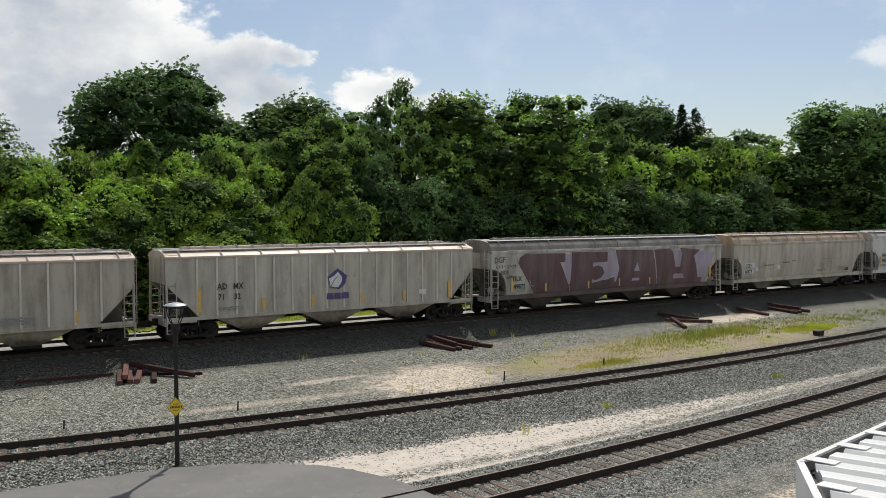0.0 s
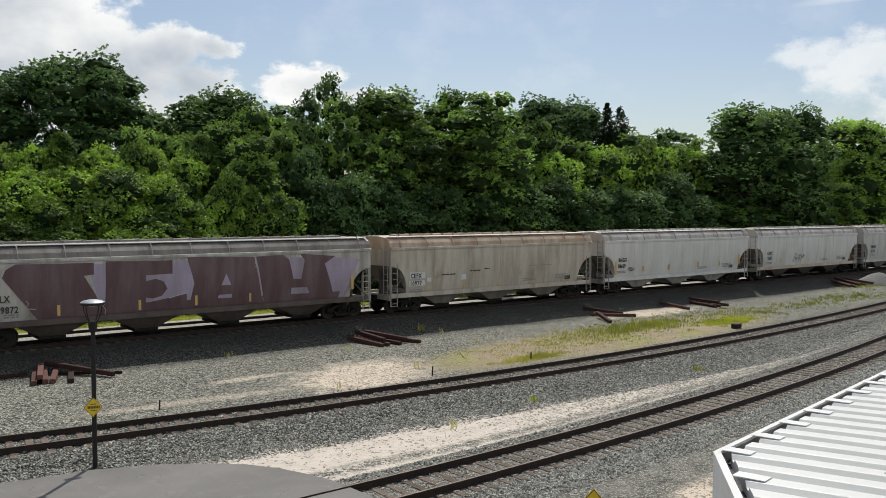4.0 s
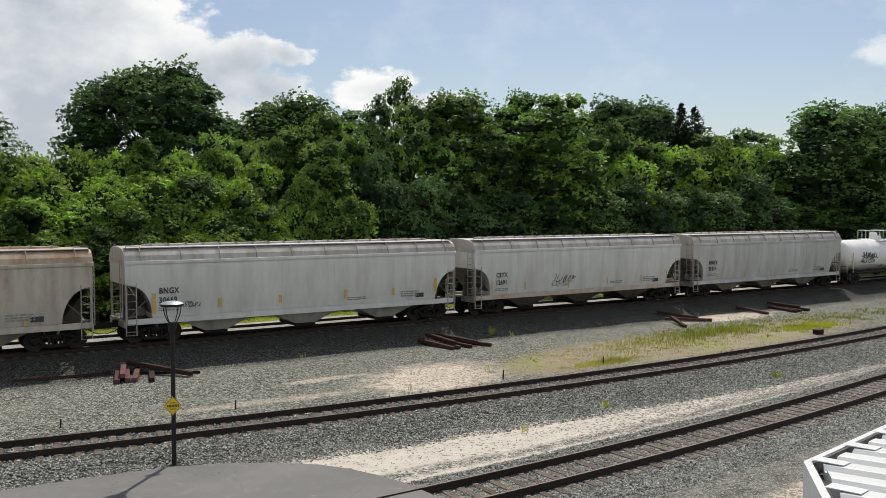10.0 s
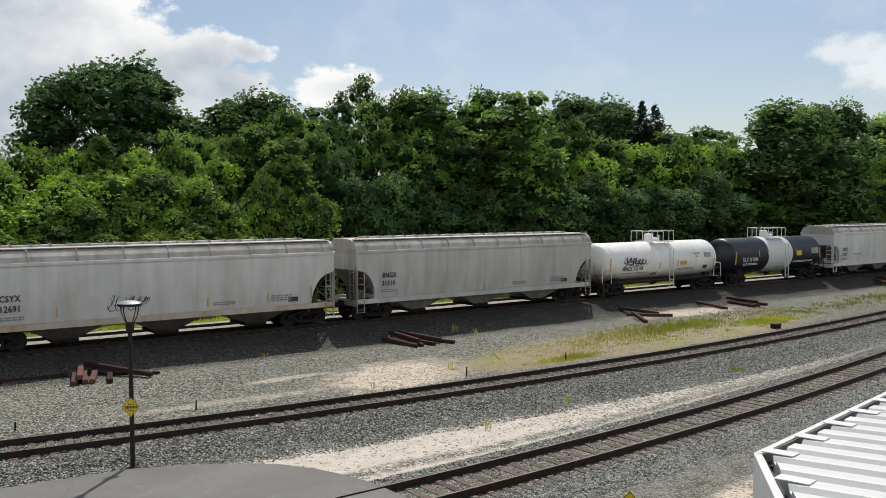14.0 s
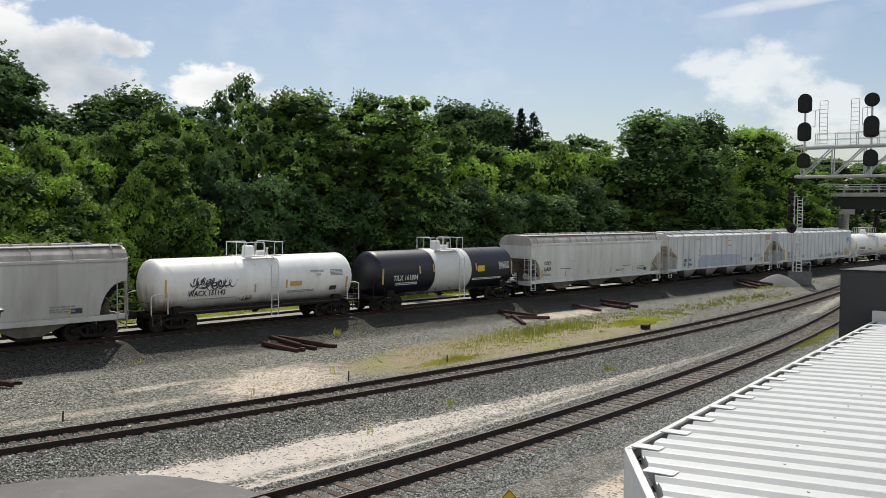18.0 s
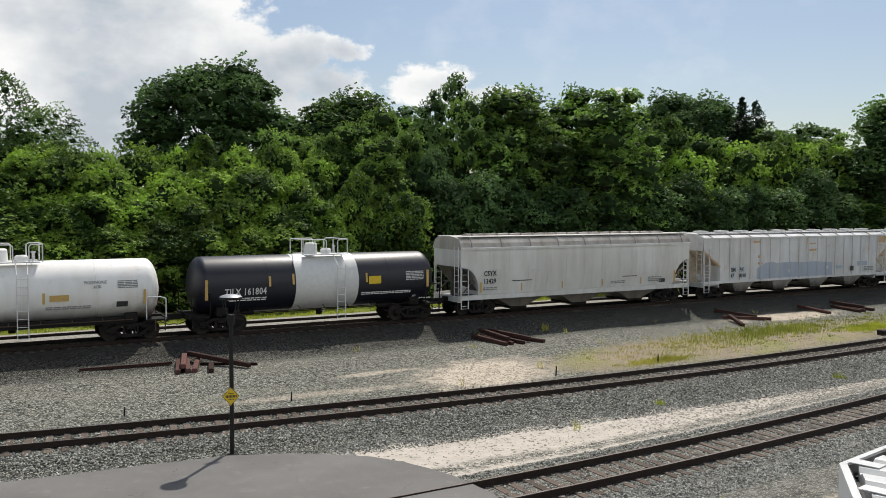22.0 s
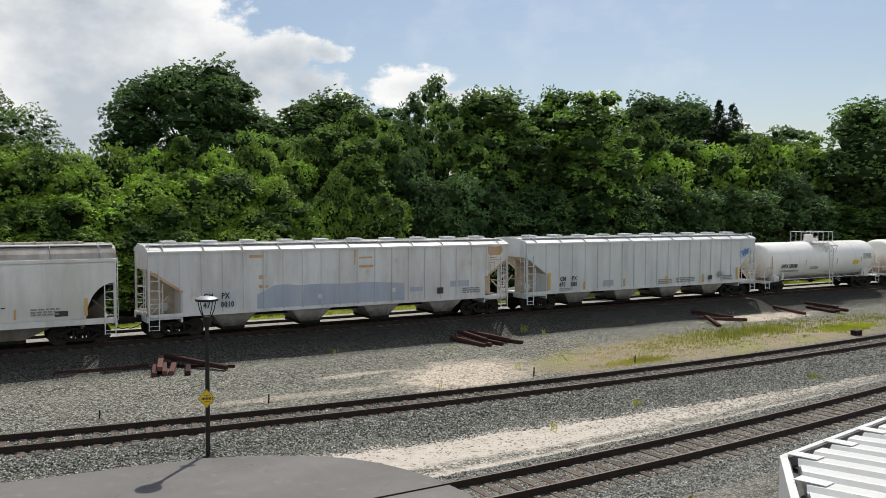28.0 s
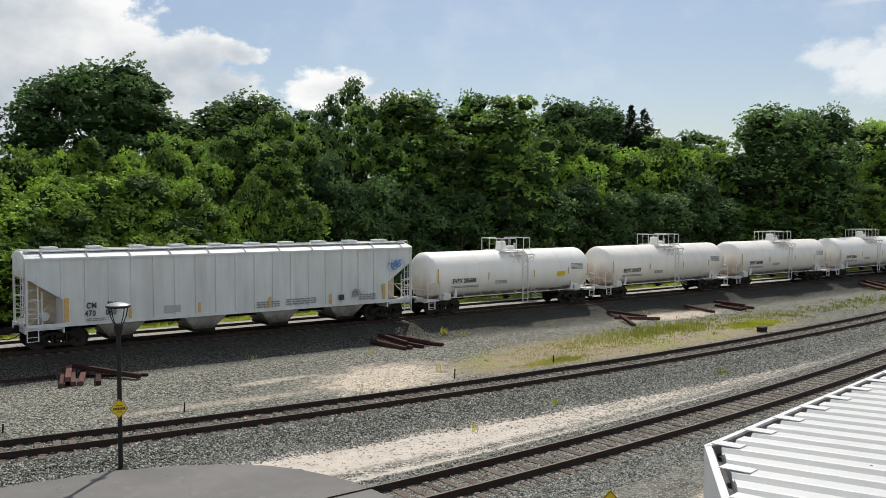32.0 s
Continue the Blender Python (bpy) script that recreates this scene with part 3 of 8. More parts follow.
    # weedy soil
    weed = M("MULTIPLY", M("MAXIMUM", blob(17, 48.5, 14.0, 3.2, 40), blob(8.5, 43.5, 8.0, 2.6, 40)), 0.95)
    soil = mixed(nt, ranged(nt, n1, 0.37, 0.53), mixed(nt, n3, (0.27, 0.28, 0.075), (0.36, 0.33, 0.13)), mixed(nt, n3, (0.30, 0.235, 0.15), (0.43, 0.35, 0.235)))
    col = mixed(nt, M("MULTIPLY", weed, ranged(nt, M("ADD", M("MULTIPLY", n2, 0.6), M("MULTIPLY", n3, 0.4)), 0.38, 0.56, 0.25, 1)), col, soil)
    # pale sand strip between the two yard tracks, narrowing with distance
    upper = ranged(nt, X, -6.0, 24.0, 6.4, 2.75)
    lower = ranged(nt, X, -2.0, 22.0, 2.05, 1.55)
    left = edge(X, -5.5, -4.2, 0.9)
    sand = M("MULTIPLY", M("MULTIPLY", edge(M("ADD", M("SUBTRACT", near, lower), M("MULTIPLY", peb.outputs[0], 0.5)), 0.25, 0.45, 0.5), edge(M("ADD", M("SUBTRACT", upper, near), M("MULTIPLY", peb.outputs[0], 0.7)), 0.3, 0.45, 0.6)), left)
    sand_col = mixed(nt, ranged(nt, n2, 0.3, 0.7), (0.59, 0.535, 0.465), (0.45, 0.405, 0.345))
    spots = ranged(nt, M("ADD", peb.outputs[2], M("MULTIPLY", M("ADD", M("ADD", n1, n2), ranged(nt, X, 3.0, 13.0, 0.0, 1.1)), 0.45)), 1.33, 1.39)
    rut = M("MULTIPLY", M("SUBTRACT", 1.0, ranged(nt, M("ABSOLUTE", M("ADD", M("SUBTRACT", near, ranged(nt, X, -3.0, 20.0, 3.1, 2.35)), M("MULTIPLY", M("SUBTRACT", n1, 0.5), 1.2))), 0.14, 0.52)), ranged(nt, M("ADD", n2, M("MULTIPLY", peb.outputs[1], 0.35)), 0.48, 0.68))
    sand_col = mixed(nt, M("MAXIMUM", M("MULTIPLY", spots, 0.85), M("MULTIPLY", rut, 0.9)), sand_col, stone)
    col = mixed(nt, sand, col, sand_col)
    # oil-stained ballast along the main line; its near side also holds painted train shadow
    oily_shade = M("MULTIPLY", M("SUBTRACT", 1.0, ranged(nt, M("ABSOLUTE", dm), 2.6, 5.0)), M("SUBTRACT", 1.0, ranged(nt, dm, -1.0, -0.6, 0.0, 0.95)))
    col = mixed(nt, M("MULTIPLY", oily_shade, ranged(nt, n1, 0.3, 0.7, 0.65, 0.92)), col, mixed(nt, cell.outputs[1], (0.015, 0.013, 0.011), (0.060, 0.054, 0.046)))
    # far shoulder ballast, painted paler to carry the sunlight that falls there
    shoulder = M("MULTIPLY", ranged(nt, dm, -0.3, 0.5), M("SUBTRACT", 1.0, ranged(nt, dm, 3.8, 4.4)))
    col = mixed(nt, M("MULTIPLY", shoulder, 0.88), col, mixed(nt, cell.outputs[1], (0.26, 0.25, 0.225), (0.62, 0.60, 0.55)))
    # grass verge and leaf litter under the woods
    verge = edge(dm, 3.6, 4.6, 0.6)
    col = mixed(nt, verge, col, mixed(nt, n2, (0.15, 0.19, 0.025), (0.24, 0.27, 0.05)))
    litter = edge(dm, 10.0, 12.0, 1.0)
    col = mixed(nt, litter, col, mixed(nt, n2, (0.06, 0.055, 0.03), (0.04, 0.05, 0.02)))
    nt.links.new(col, p.inputs["Base Color"])
    p.inputs["Roughness"].default_value = 0.95
    p.inputs["Specular IOR Level"].default_value = 0.15
    soft = M("SUBTRACT", 1.0, M("MULTIPLY", M("MAXIMUM", sand, tan), 0.85))
    h = M("MULTIPLY", M("ADD", M("SUBTRACT", 0.8, vor.outputs["Distance"]), M("MULTIPLY", n3, 0.5)), soft)
    bumped(nt, p, h, 1.0, 0.045)
    return m


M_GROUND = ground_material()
gx = axis_steps(-45, 100, 0.7, -2500, 2500)
gy = axis_steps(4, 125, 0.7, -2500, 2500)
GX, GY = np.meshgrid(gx, gy)
GZ = ground_z(GX, GY)
rough_bits = np.array([noise.noise((x * 0.45, y * 0.45, 0.0)) for x, y in zip(GX.ravel(), GY.ravel())]).reshape(GX.shape)
on_track = np.minimum(np.abs(off_curve(MID, GX, GY)), np.minimum(np.abs(off_curve(NEAR, GX, GY)), np.abs((GX - MAIN.x) * AWAY.x + (GY - MAIN.y) * AWAY.y)))
GZ = GZ + rough_bits * 0.05 * smooth01(on_track, 2.0, 3.5)
nx, ny = len(gx), len(gy)
gme = bpy.data.meshes.new("ground")
gi = np.arange(nx * ny).reshape(ny, nx)
gme.from_pydata(np.stack([GX, GY, GZ], -1).reshape(-1, 3).tolist(), [], np.stack([gi[:-1, :-1], gi[:-1, 1:], gi[1:, 1:], gi[1:, :-1]], -1).reshape(-1, 4).tolist())
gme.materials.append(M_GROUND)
gme.polygons.foreach_set("use_smooth", [True] * len(gme.polygons))
ground = tagged(new("ground", gme), "grey crushed-stone railway yard with a sandy strip", "ground", kind="structure")


# ---- railway tracks ----
RAIL_SECTION = [(-0.037, 0.0), (0.037, 0.0), (0.037, -0.032), (0.012, -0.045), (0.012, -0.145), (0.075, -0.165), (0.075, -0.18), (-0.075, -0.18), (-0.075, -0.165), (-0.012, -0.145), (-0.012, -0.045), (-0.037, -0.032)]


def rail_meshes(line, side):
    """Two meshes of one rail along a line of (point, left normal): the body, and the worn running surface."""
    g, top = Geo(), Geo()
    k = len(RAIL_SECTION)
    for p, n in line:
        c = p + n * side
        g.v += [tuple(c + n * a + Vector((0, 0, b))) for a, b in RAIL_SECTION]
        top.v += [tuple(c + n * a + Vector((0, 0, 0.003))) for a in (-0.030, 0.030)]
    for i in range(len(line) - 1):
        g.f += [(i * k + j, i * k + (j + 1) % k, (i + 1) * k + (j + 1) % k, (i + 1) * k + j) for j in range(k)]
        top.f.append((2 * i, 2 * i + 1, 2 * i + 3, 2 * i + 2))
    return g, top


def tie_mesh():
    g = Geo()
    g.slab(-1.30, 1.30, -0.115, 0.115, -0.17, 0.0, 0.018)
    return g.mesh("tie", M_TIE)


TIE = tie_mesh()
PLATE = Geo().slab(-0.18, 0.18, -0.09, 0.09, 0.0, 0.014, 0.01).rod((-0.13, 0.05, 0.0), (-0.13, 0.05, 0.03), 0.014, 6).rod((0.13, -0.05, 0.0), (0.13, -0.05, 0.03), 0.014, 6).mesh("tie_plate", M_PLATE)


def track(name, label, at, lo, hi, near_lo, near_hi, spacing=0.53):
    """A track whose middle is at(s): ties near the camera are pieces of their own, the far ones one mesh."""
    root = thing(name, label, "railway track", kind="structure")
    line, s = [], lo
    while s <= hi:
        p, q = at(s), at(s + 0.1)
        w = (q - p).normalized()
        line.append((p, Vector((-w.y, w.x, 0))))
        s += 1.5
    for side in (-0.755, 0.755):
        g, top = rail_meshes(line, side)
        r = part("rail", g, M_RAIL, root)
        part("running_surface", top, M_RAILTOP, r, "worn bright rail head")
    far, far_plates, s = Geo(), Geo(), lo
    i = 0
    while s <= hi:
        p, q = at(s), at(s + 0.1)
        a = math.atan2(q.y - p.y, q.x - p.x) - math.pi / 2
        m = Matrix.Translation((p.x, p.y, p.z - 0.185)) @ Matrix.Rotation(a + random.uniform(-0.012, 0.012), 4, "Z") @ Matrix.Translation((random.uniform(-0.05, 0.05), random.uniform(-0.03, 0.03), random.uniform(-0.01, 0.003)))
        if near_lo <= s <= near_hi:
            t = part("tie", TIE, None, root, at=m)
            for side in (-0.755, 0.755):
                part("tie_plate", PLATE, None, t, at=Matrix.Translation((side, 0, 0.001)))
        else:
            far.box(-1.3, 1.3, -0.115, 0.115, -0.17, 0.0, m)
            for side in (-0.755, 0.755):
                far_plates.box(side - 0.18, side + 0.18, -0.09, 0.09, 0.0, 0.014, m)
        s += spacing + random.uniform(-0.03, 0.03)
        i += 1
    tagged(part("far_ties", far, M_TIE, root), kind="stuff")
    tagged(part("far_tie_plates", far_plates, M_PLATE, root), kind="stuff")
    return root


def along(c, lo, hi):
    xs = np.linspace(lo, hi, 1200)
    ys = curve_y(c, xs)
    ss = np.r_[0, np.cumsum(np.hypot(np.diff(xs), np.diff(ys)))]

    def at(s):
        x = float(np.interp(s, ss, xs)) if s <= ss[-1] else float(xs[-1] + (s - ss[-1]) * 0.7)
        return Vector((x, float(curve_y(c, x)), YARD_Z))
    return at, ss[-1]


mid_at, mid_len = along(MID, -60, 95)
near_at, near_len = along(NEAR, -24, 85)
track("track_main", "dark main-line track on stained and shade-darkened ballast", lambda s: main_at(s), -70, 190, -8, 30)
track("track_middle", "rusty yard track on grey ballast", mid_at, 0, mid_len, 45, 130)
track("track_near", "rusty curved yard track on grey ballast", near_at, 0, near_len, 18, 85)

def ballast_bank():
    """Pale ballast heaped level with the rail behind the main track."""
    prof = ((0.80, -0.24), (0.84, -0.06), (1.15, -0.035), (1.6, -0.03), (2.1, -0.03), (2.7, -0.025), (3.3, -0.03), (4.0, -0.07), (4.7, -0.34))
    g = Geo()
    ss = np.arange(-70, 190, 0.6)
    for v in ss:
        for d, z in prof:
            wob = 0.025 * noise.noise((v * 1.3, d * 2.0, 3.0)) if d > 1 else 0.0
            g.v.append(tuple(main_at(v, d, z + wob)))
    k = len(prof)
    g.f = [(i * k + j, (i + 1) * k + j, (i + 1) * k + j + 1, i * k + j + 1) for i in range(len(ss) - 1) for j in range(k - 1)]
    solid("ballast_bank", g, M_GROUND, "pale crushed-stone bank behind the main track", "ballast", kind="structure", smooth=True)


ballast_bank()
spare_line = [(main_at(v, 2.05 + 0.12 * math.sin(v * 0.21), 0.11), Vector((AWAY.x, AWAY.y, 0))) for v in np.arange(-68, 120, 2.0)]
spare = rail_meshes(spare_line, 0.0)[0]
solid("spare_rail", spare, M_RAIL, "long rusty spare rail laid beside the main track", "rail", kind="structure")

# loose ballast stones on the shoulders of the yard tracks, nearest stretch
def stones(name, at, lo, hi, count, offs, label, seed, big=1.0):
    rng = np.random.default_rng(seed)
    s = rng.uniform(lo, hi, count)
    o = rng.uniform(offs[0], offs[1], count)
    base = np.array([at(v)[:] for v in np.linspace(lo, hi, 200)])
    px, py = np.interp(s, np.linspace(lo, hi, 200), base[:, 0]), np.interp(s, np.linspace(lo, hi, 200), base[:, 1])
    tx, ty = np.gradient(base[:, 0]), np.gradient(base[:, 1])
    ln = np.hypot(tx, ty)
    nxx, nyy = np.interp(s, np.linspace(lo, hi, 200), -ty / ln), np.interp(s, np.linspace(lo, hi, 200), tx / ln)
    px, py = px + nxx * o, py + nyy * o
    pz = ground_z(px, py)
    r = rng.uniform(0.030, 0.062, count) * big
    shape = np.array([(1, 0, 0), (-1, 0, 0), (0, 1, 0), (0, -1, 0), (0, 0, 1), (0, 0, -1)], float)
    v = shape[None] * rng.uniform(0.55, 1.25, (count, 6, 3)) + rng.uniform(-0.3, 0.3, (count, 6, 3))
    a = rng.uniform(0, 6.28, count)
    c_, s_ = np.cos(a)[:, None], np.sin(a)[:, None]
    v = np.stack([v[..., 0] * c_ - v[..., 1] * s_, v[..., 0] * s_ + v[..., 1] * c_, v[..., 2] * 0.75], -1) * r[:, None, None]
    v += np.stack([px, py, pz + r * 0.35], -1)[:, None]
    tri = np.array([(0, 2, 4), (2, 1, 4), (1, 3, 4), (3, 0, 4), (2, 0, 5), (1, 2, 5), (3, 1, 5), (0, 3, 5)])
    f = (tri[None] + 6 * np.arange(count)[:, None, None]).reshape(-1, 3)
    me = bpy.data.meshes.new(name)
    me.from_pydata(v.reshape(-1, 3).tolist(), [], f.tolist())
    me.materials.append(M_STONE)
    return tagged(new(name, me), label, "ballast", kind="stuff")


def stone_material():
    m, nt, p = nodes_of("ballast_stone")
    g = nt.nodes.new("ShaderNodeNewGeometry")
    n = noise_of(nt, g.outputs["Position"], 30, 4)
    f = maths(nt, "ADD", maths(nt, "MULTIPLY", g.outputs["Random Per Island"], 0.8), maths(nt, "MULTIPLY", n.outputs["Fac"], 0.2))
    nt.links.new(mixed(nt, f, (0.036, 0.038, 0.033), (0.60, 0.60, 0.54)), p.inputs["Base Color"])
    p.inputs["Roughness"].default_value = 0.9
    p.inputs["Specular IOR Level"].default_value = 0.2
    return m


M_STONE = stone_material()
stones("ballast_stones", near_at, 22, 75, 22000, (-2.7, -1.3), "loose grey ballast stones beside the rail", 5, 0.8)
stones("ballast_stones", near_at, 22, 75, 7000, (-1.3, 1.3), "loose grey ballast stones between the rails", 6, 0.8)
stones("ballast_stones", near_at, 22, 75, 5000, (1.3, 2.0), "loose grey ballast stones beside the rail", 7, 0.8)
stones("ballast_stones", mid_at, 42, 110, 26000, (-4.4, -1.2), "loose grey ballast stones beside the rail", 8, 0.85)
stones("scattered_stones", near_at, 22, 80, 1100, (1.8, 5.4), "loose grey stones strewn over the sand", 14, 0.45)
stones("scattered_stones", near_at, 22, 80, 1500, (2.5, 3.1), "loose grey stones in a rut of the sand", 16, 0.5)
stones("scattered_stones", mid_at, 42, 115, 1200, (1.9, 7.0), "loose grey stones strewn over the gravel flat", 15, 0.55)
stones("ballast_stones", mid_at, 42, 110, 6000, (-1.2, 1.9), "loose grey ballast stones between the rails", 9)

# ---- freight train ----
WHEEL_R = 0.457
ROLL = []            # wheelsets that turn
CARS = []            # (thing, middle of the car along the line at the clip's start)


def wheelset_mesh():
    g = Geo()
    for sy in (-1, 1):
        prof = [(0.085, 0.70), (0.16, 0.70), (0.18, 0.735), (0.36, 0.745), (0.40, 0.715), (0.487, 0.715), (0.485, 0.745), (WHEEL_R, 0.75), (WHEEL_R - 0.01, 0.845), (0.40, 0.845), (0.37, 0.80), (0.20, 0.79), (0.17, 0.86), (0.08, 0.86)]
        g.turn([(r, a * sy) for r, a in prof], (0, 0, 0), (0, 1, 0), 28)
    g.rod((0, -1.05, 0), (0, 1.05, 0), 0.085, 12)
    return g.mesh("wheelset", M_WHEEL, True)


def cap_mesh(sy):
    g = Geo()
    if sy:
        g.turn([(0.0, sy * 1.13), (0.11, sy * 1.13), (0.125, sy * 1.10), (0.125, sy * 1.0), (0.0, sy * 1.0)], (0, 0, 0), (0, 1, 0), 12)
        for i in range(3):
            a = i * 2.0944
            g.rod((0.06 * math.cos(a), sy * 1.13, 0.06 * math.sin(a)), (0.06 * math.cos(a), sy * 1.155, 0.06 * math.sin(a)), 0.022, 6)
    return g.mesh("bearing_cap", M_STEEL_DARK, True)


def sideframe_mesh(y0, y1):
    g = Geo()
    if True:
        # top chord, bottom chord and columns leave the two windows open
        g.prism([(-1.10, 0.44), (-1.10, 0.63), (-0.80, 0.67), (-0.45, 0.81), (0.45, 0.81), (0.80, 0.67), (1.10, 0.63), (1.10, 0.44), (0.74, 0.52), (0.40, 0.67), (-0.40, 0.67), (-0.74, 0.52)], "y", y0, y1)
        g.prism([(-0.84, 0.52), (-0.74, 0.54), (-0.36, 0.31), (0.36, 0.31), (0.74, 0.54), (0.84, 0.52), (0.46, 0.18), (-0.46, 0.18)], "y", y0, y1)
        for x in (-0.36, 0.26):
            g.box(x, x + 0.10, y0, y1, 0.28, 0.70)
    return g.mesh("side_frame", M_TRUCK)


def spring_mesh(y):
    g = Geo()
    if y:
        for x in (-0.16, 0.0, 0.16):
            for k in range(5):
                g.turn([(0.055, 0), (0.07, 0.012), (0.055, 0.024)], (x, y, 0.33 + 0.045 * k), (0, 0, 1), 8)
            g.rod((x, y, 0.31), (x, y, 0.55), 0.05, 8)
    return g.mesh("spring_nest", M_STEEL_DARK)


WHEELSET, CAPS, SIDEFRAMES, SPRINGS = wheelset_mesh(), [cap_mesh(k) for k in (-1, 1)], [sideframe_mesh(*k) for k in ((-1.12, -0.93), (0.93, 1.12))], [spring_mesh(k) for k in (-1.03, 1.03)]
BOLSTER = Geo().slab(-0.20, 0.20, -1.15, 1.15, 0.55, 0.74, 0.03).slab(-0.09, 0.09, -0.9, 0.9, 0.2, 0.3, 0.02).rod((-0.6, 0.3, 0.42), (0.6, 0.3, 0.42), 0.025).slab(-0.55, -0.42, -0.75, 0.75, 0.36, 0.5, 0.02).slab(0.42, 0.55, -0.75, 0.75, 0.36, 0.5, 0.02).mesh("bolster", M_TRUCK)


def truck(car, x):
    part("bolster", BOLSTER, None, car, at=Matrix.Translation((x, 0, 0)))
    for frame_me, spring_me in zip(SIDEFRAMES, SPRINGS):
        fr = part("truck_frame", frame_me, None, car, at=Matrix.Translation((x, 0, 0)))
        part("spring_nest", spring_me, None, fr)
    for dx in (-0.89, 0.89):
        w = part("wheelset", WHEELSET, None, car, at=Matrix.Translation((x + dx, 0, WHEEL_R)))
        for cap in CAPS:
            part("bearing_cap", cap, None, w)
        ROLL.append((w, x + dx))


def coupler(car, xe, sgn):
    g = Geo().box(min(xe - sgn * 1.6, xe - sgn * 0.35), max(xe - sgn * 1.6, xe - sgn * 0.35), -0.09, 0.09, 0.78, 0.98)
    g.box(min(xe - sgn * 0.36, xe + sgn * 0.05), max(xe - sgn * 0.36, xe + sgn * 0.05), -0.17, 0.17, 0.74, 1.02)
    part("coupler", g, M_TRUCK, car)
    hose = [(xe - sgn * 0.75, -0.32, 0.80), (xe - sgn * 0.5, -0.33, 0.62), (xe - sgn * 0.2, -0.2, 0.50), (xe, -0.05, 0.52)]
    part("brake_hose", Geo().path(hose, 0.022, 6), M_BLACK, car)


def ladder(car, x0, x1, y, z0, z1, rungs, material, name="ladder"):
    g = Geo().box(x0 - 0.02, x0 + 0.02, y - 0.03, y + 0.03, z0, z1).box(x1 - 0.02, x1 + 0.02, y - 0.03, y + 0.03, z0, z1)
    g.rod((x0, y, z0 + 0.02), (x1, y, z0 + 0.02), 0.016, 6)
    lad = part(name, g, material, car)
    me = Geo().rod((x0, y, 0), (x1, y, 0), 0.016, 6).mesh("rung", material)
    for i in range(rungs):
        part("rung", me, None, lad, at=Matrix.Translation((0, 0, z0 + (i + 0.5) * (z1 - z0) / rungs)))
    return lad


def hopper_car(label, s0, s1, body_mat, style, marks, bays=3, ribs=0, tapes=(), lower_mat=None, roof_mat=None, end_mat=None, under_mat=None, hatches="trough", eave=None, sill_mat=None, post_mat=None):
    """A covered hopper between two coupling points. style: "post" has flat sides with posts, "curved" smooth bowed sides."""
    L = s1 - s0
    eave = eave or (3.97 if style == "curved" else 4.22)
    car = thing("hopper_car", label, "railcar", "freight train")
    CARS.append((car, (s0 + s1) / 2))
    a = L / 2 - 0.72                     # half length of the body
    lower_mat, roof_mat, end_mat = lower_mat or body_mat, roof_mat or body_mat, end_mat or body_mat
    sill, knee, run = 1.12, (3.39 if hatches == "square" else 2.9), (1.5 if style == "curved" else 1.62)
    foot = 2.28 if hatches == "square" else sill + 0.1      # where the end slope meets the bulkhead

    def half(z):
        if style == "post":
            return 1.53
        return 1.34 + 0.26 * math.sin(math.pi / 2 * min(1, max(0, (z - sill) / 2.0)))

    def zlow(x):
        d = a - abs(x)
        if style == "curved":
            q = max(0.0, min(1.0, d / (run * 0.86)))
            return sill + 0.1 if q >= 1 else knee - (knee - sill - 0.1) * (1 - math.sqrt(1 - q ** 2.2))
        return knee - (knee - foot) * d / run if d < run - 0.004 else sill + 0.1
    xs = sorted({round(v, 3) for e in (-1, 1) for v in [e * (a - run * k) for k in (0, 0.2, 0.4, 0.55, 0.66, 0.74, 0.80, 0.835, 0.861, 0.995, 1.0)] + [e * a]} | {0.0, -a / 2, a / 2})
    g, k = Geo(), 0
    for x in xs:
        z0 = zlow(x)
        ring = []
        for i in range(7):
            z = z0 + (eave - z0) * i / 6
            ring.append((-half(z), z))
        roof = [(-1.40, eave + 0.30), (-0.95, eave + 0.55), (-0.4, eave + 0.66)] if style == "curved" else [(-1.38, eave + 0.10), (-0.8, eave + 0.25), (-0.4, eave + 0.30)]
        full = ring + roof
        full = full + [(-y, z) for y, z in reversed(full)]
        k = len(full)
        g.v += [(x, y, z) for y, z in full]
    for i in range(len(xs) - 1):
        g.f += [(i * k + j, i * k + (j + 1) % k, (i + 1) * k + (j + 1) % k, (i + 1) * k + j) for j in range(k)]
    n = len(g.v)
    g.f += [tuple(range(k)), tuple(range(n - k, n))]
    body = part("body", g, body_mat, car, smooth=True)
    # roof sheet a little proud of the body
    rg = Geo()
    prof = [(-1.63, eave - 0.09), (-1.63, eave + 0.04), (-1.60, eave + 0.05), (-1.52, eave + 0.30), (-1.36, eave + 0.50), (-1.05, eave + 0.62), (-0.4, eave + 0.69), (0.4, eave + 0.69), (1.05, eave + 0.62), (1.36, eave + 0.50), (1.52, eave + 0.30), (1.60, eave + 0.05), (1.63, eave + 0.04), (1.63, eave - 0.09)]
    if style == "post":
        prof = [(-1.60, eave - 0.08), (-1.60, eave + 0.02), (-1.38, eave + 0.125), (-0.8, eave + 0.275), (0.8, eave + 0.275), (1.38, eave + 0.125), (1.60, eave + 0.02), (1.60, eave - 0.08)]
    rg.prism(prof, "x", -a - 0.03, a + 0.03)
    part("roof", rg, roof_mat, car)
    for sy in (-1, 1):
        if style == "curved":
            part("eave_strip", Geo().prism([(sy * 1.634, eave - 0.10), (sy * 1.665, eave - 0.10), (sy * 1.665, eave + 0.035), (sy * 1.610, eave + 0.065), (sy * 1.606, eave + 0.055)], "x", -a - 0.03, a + 0.03), body_mat, car)
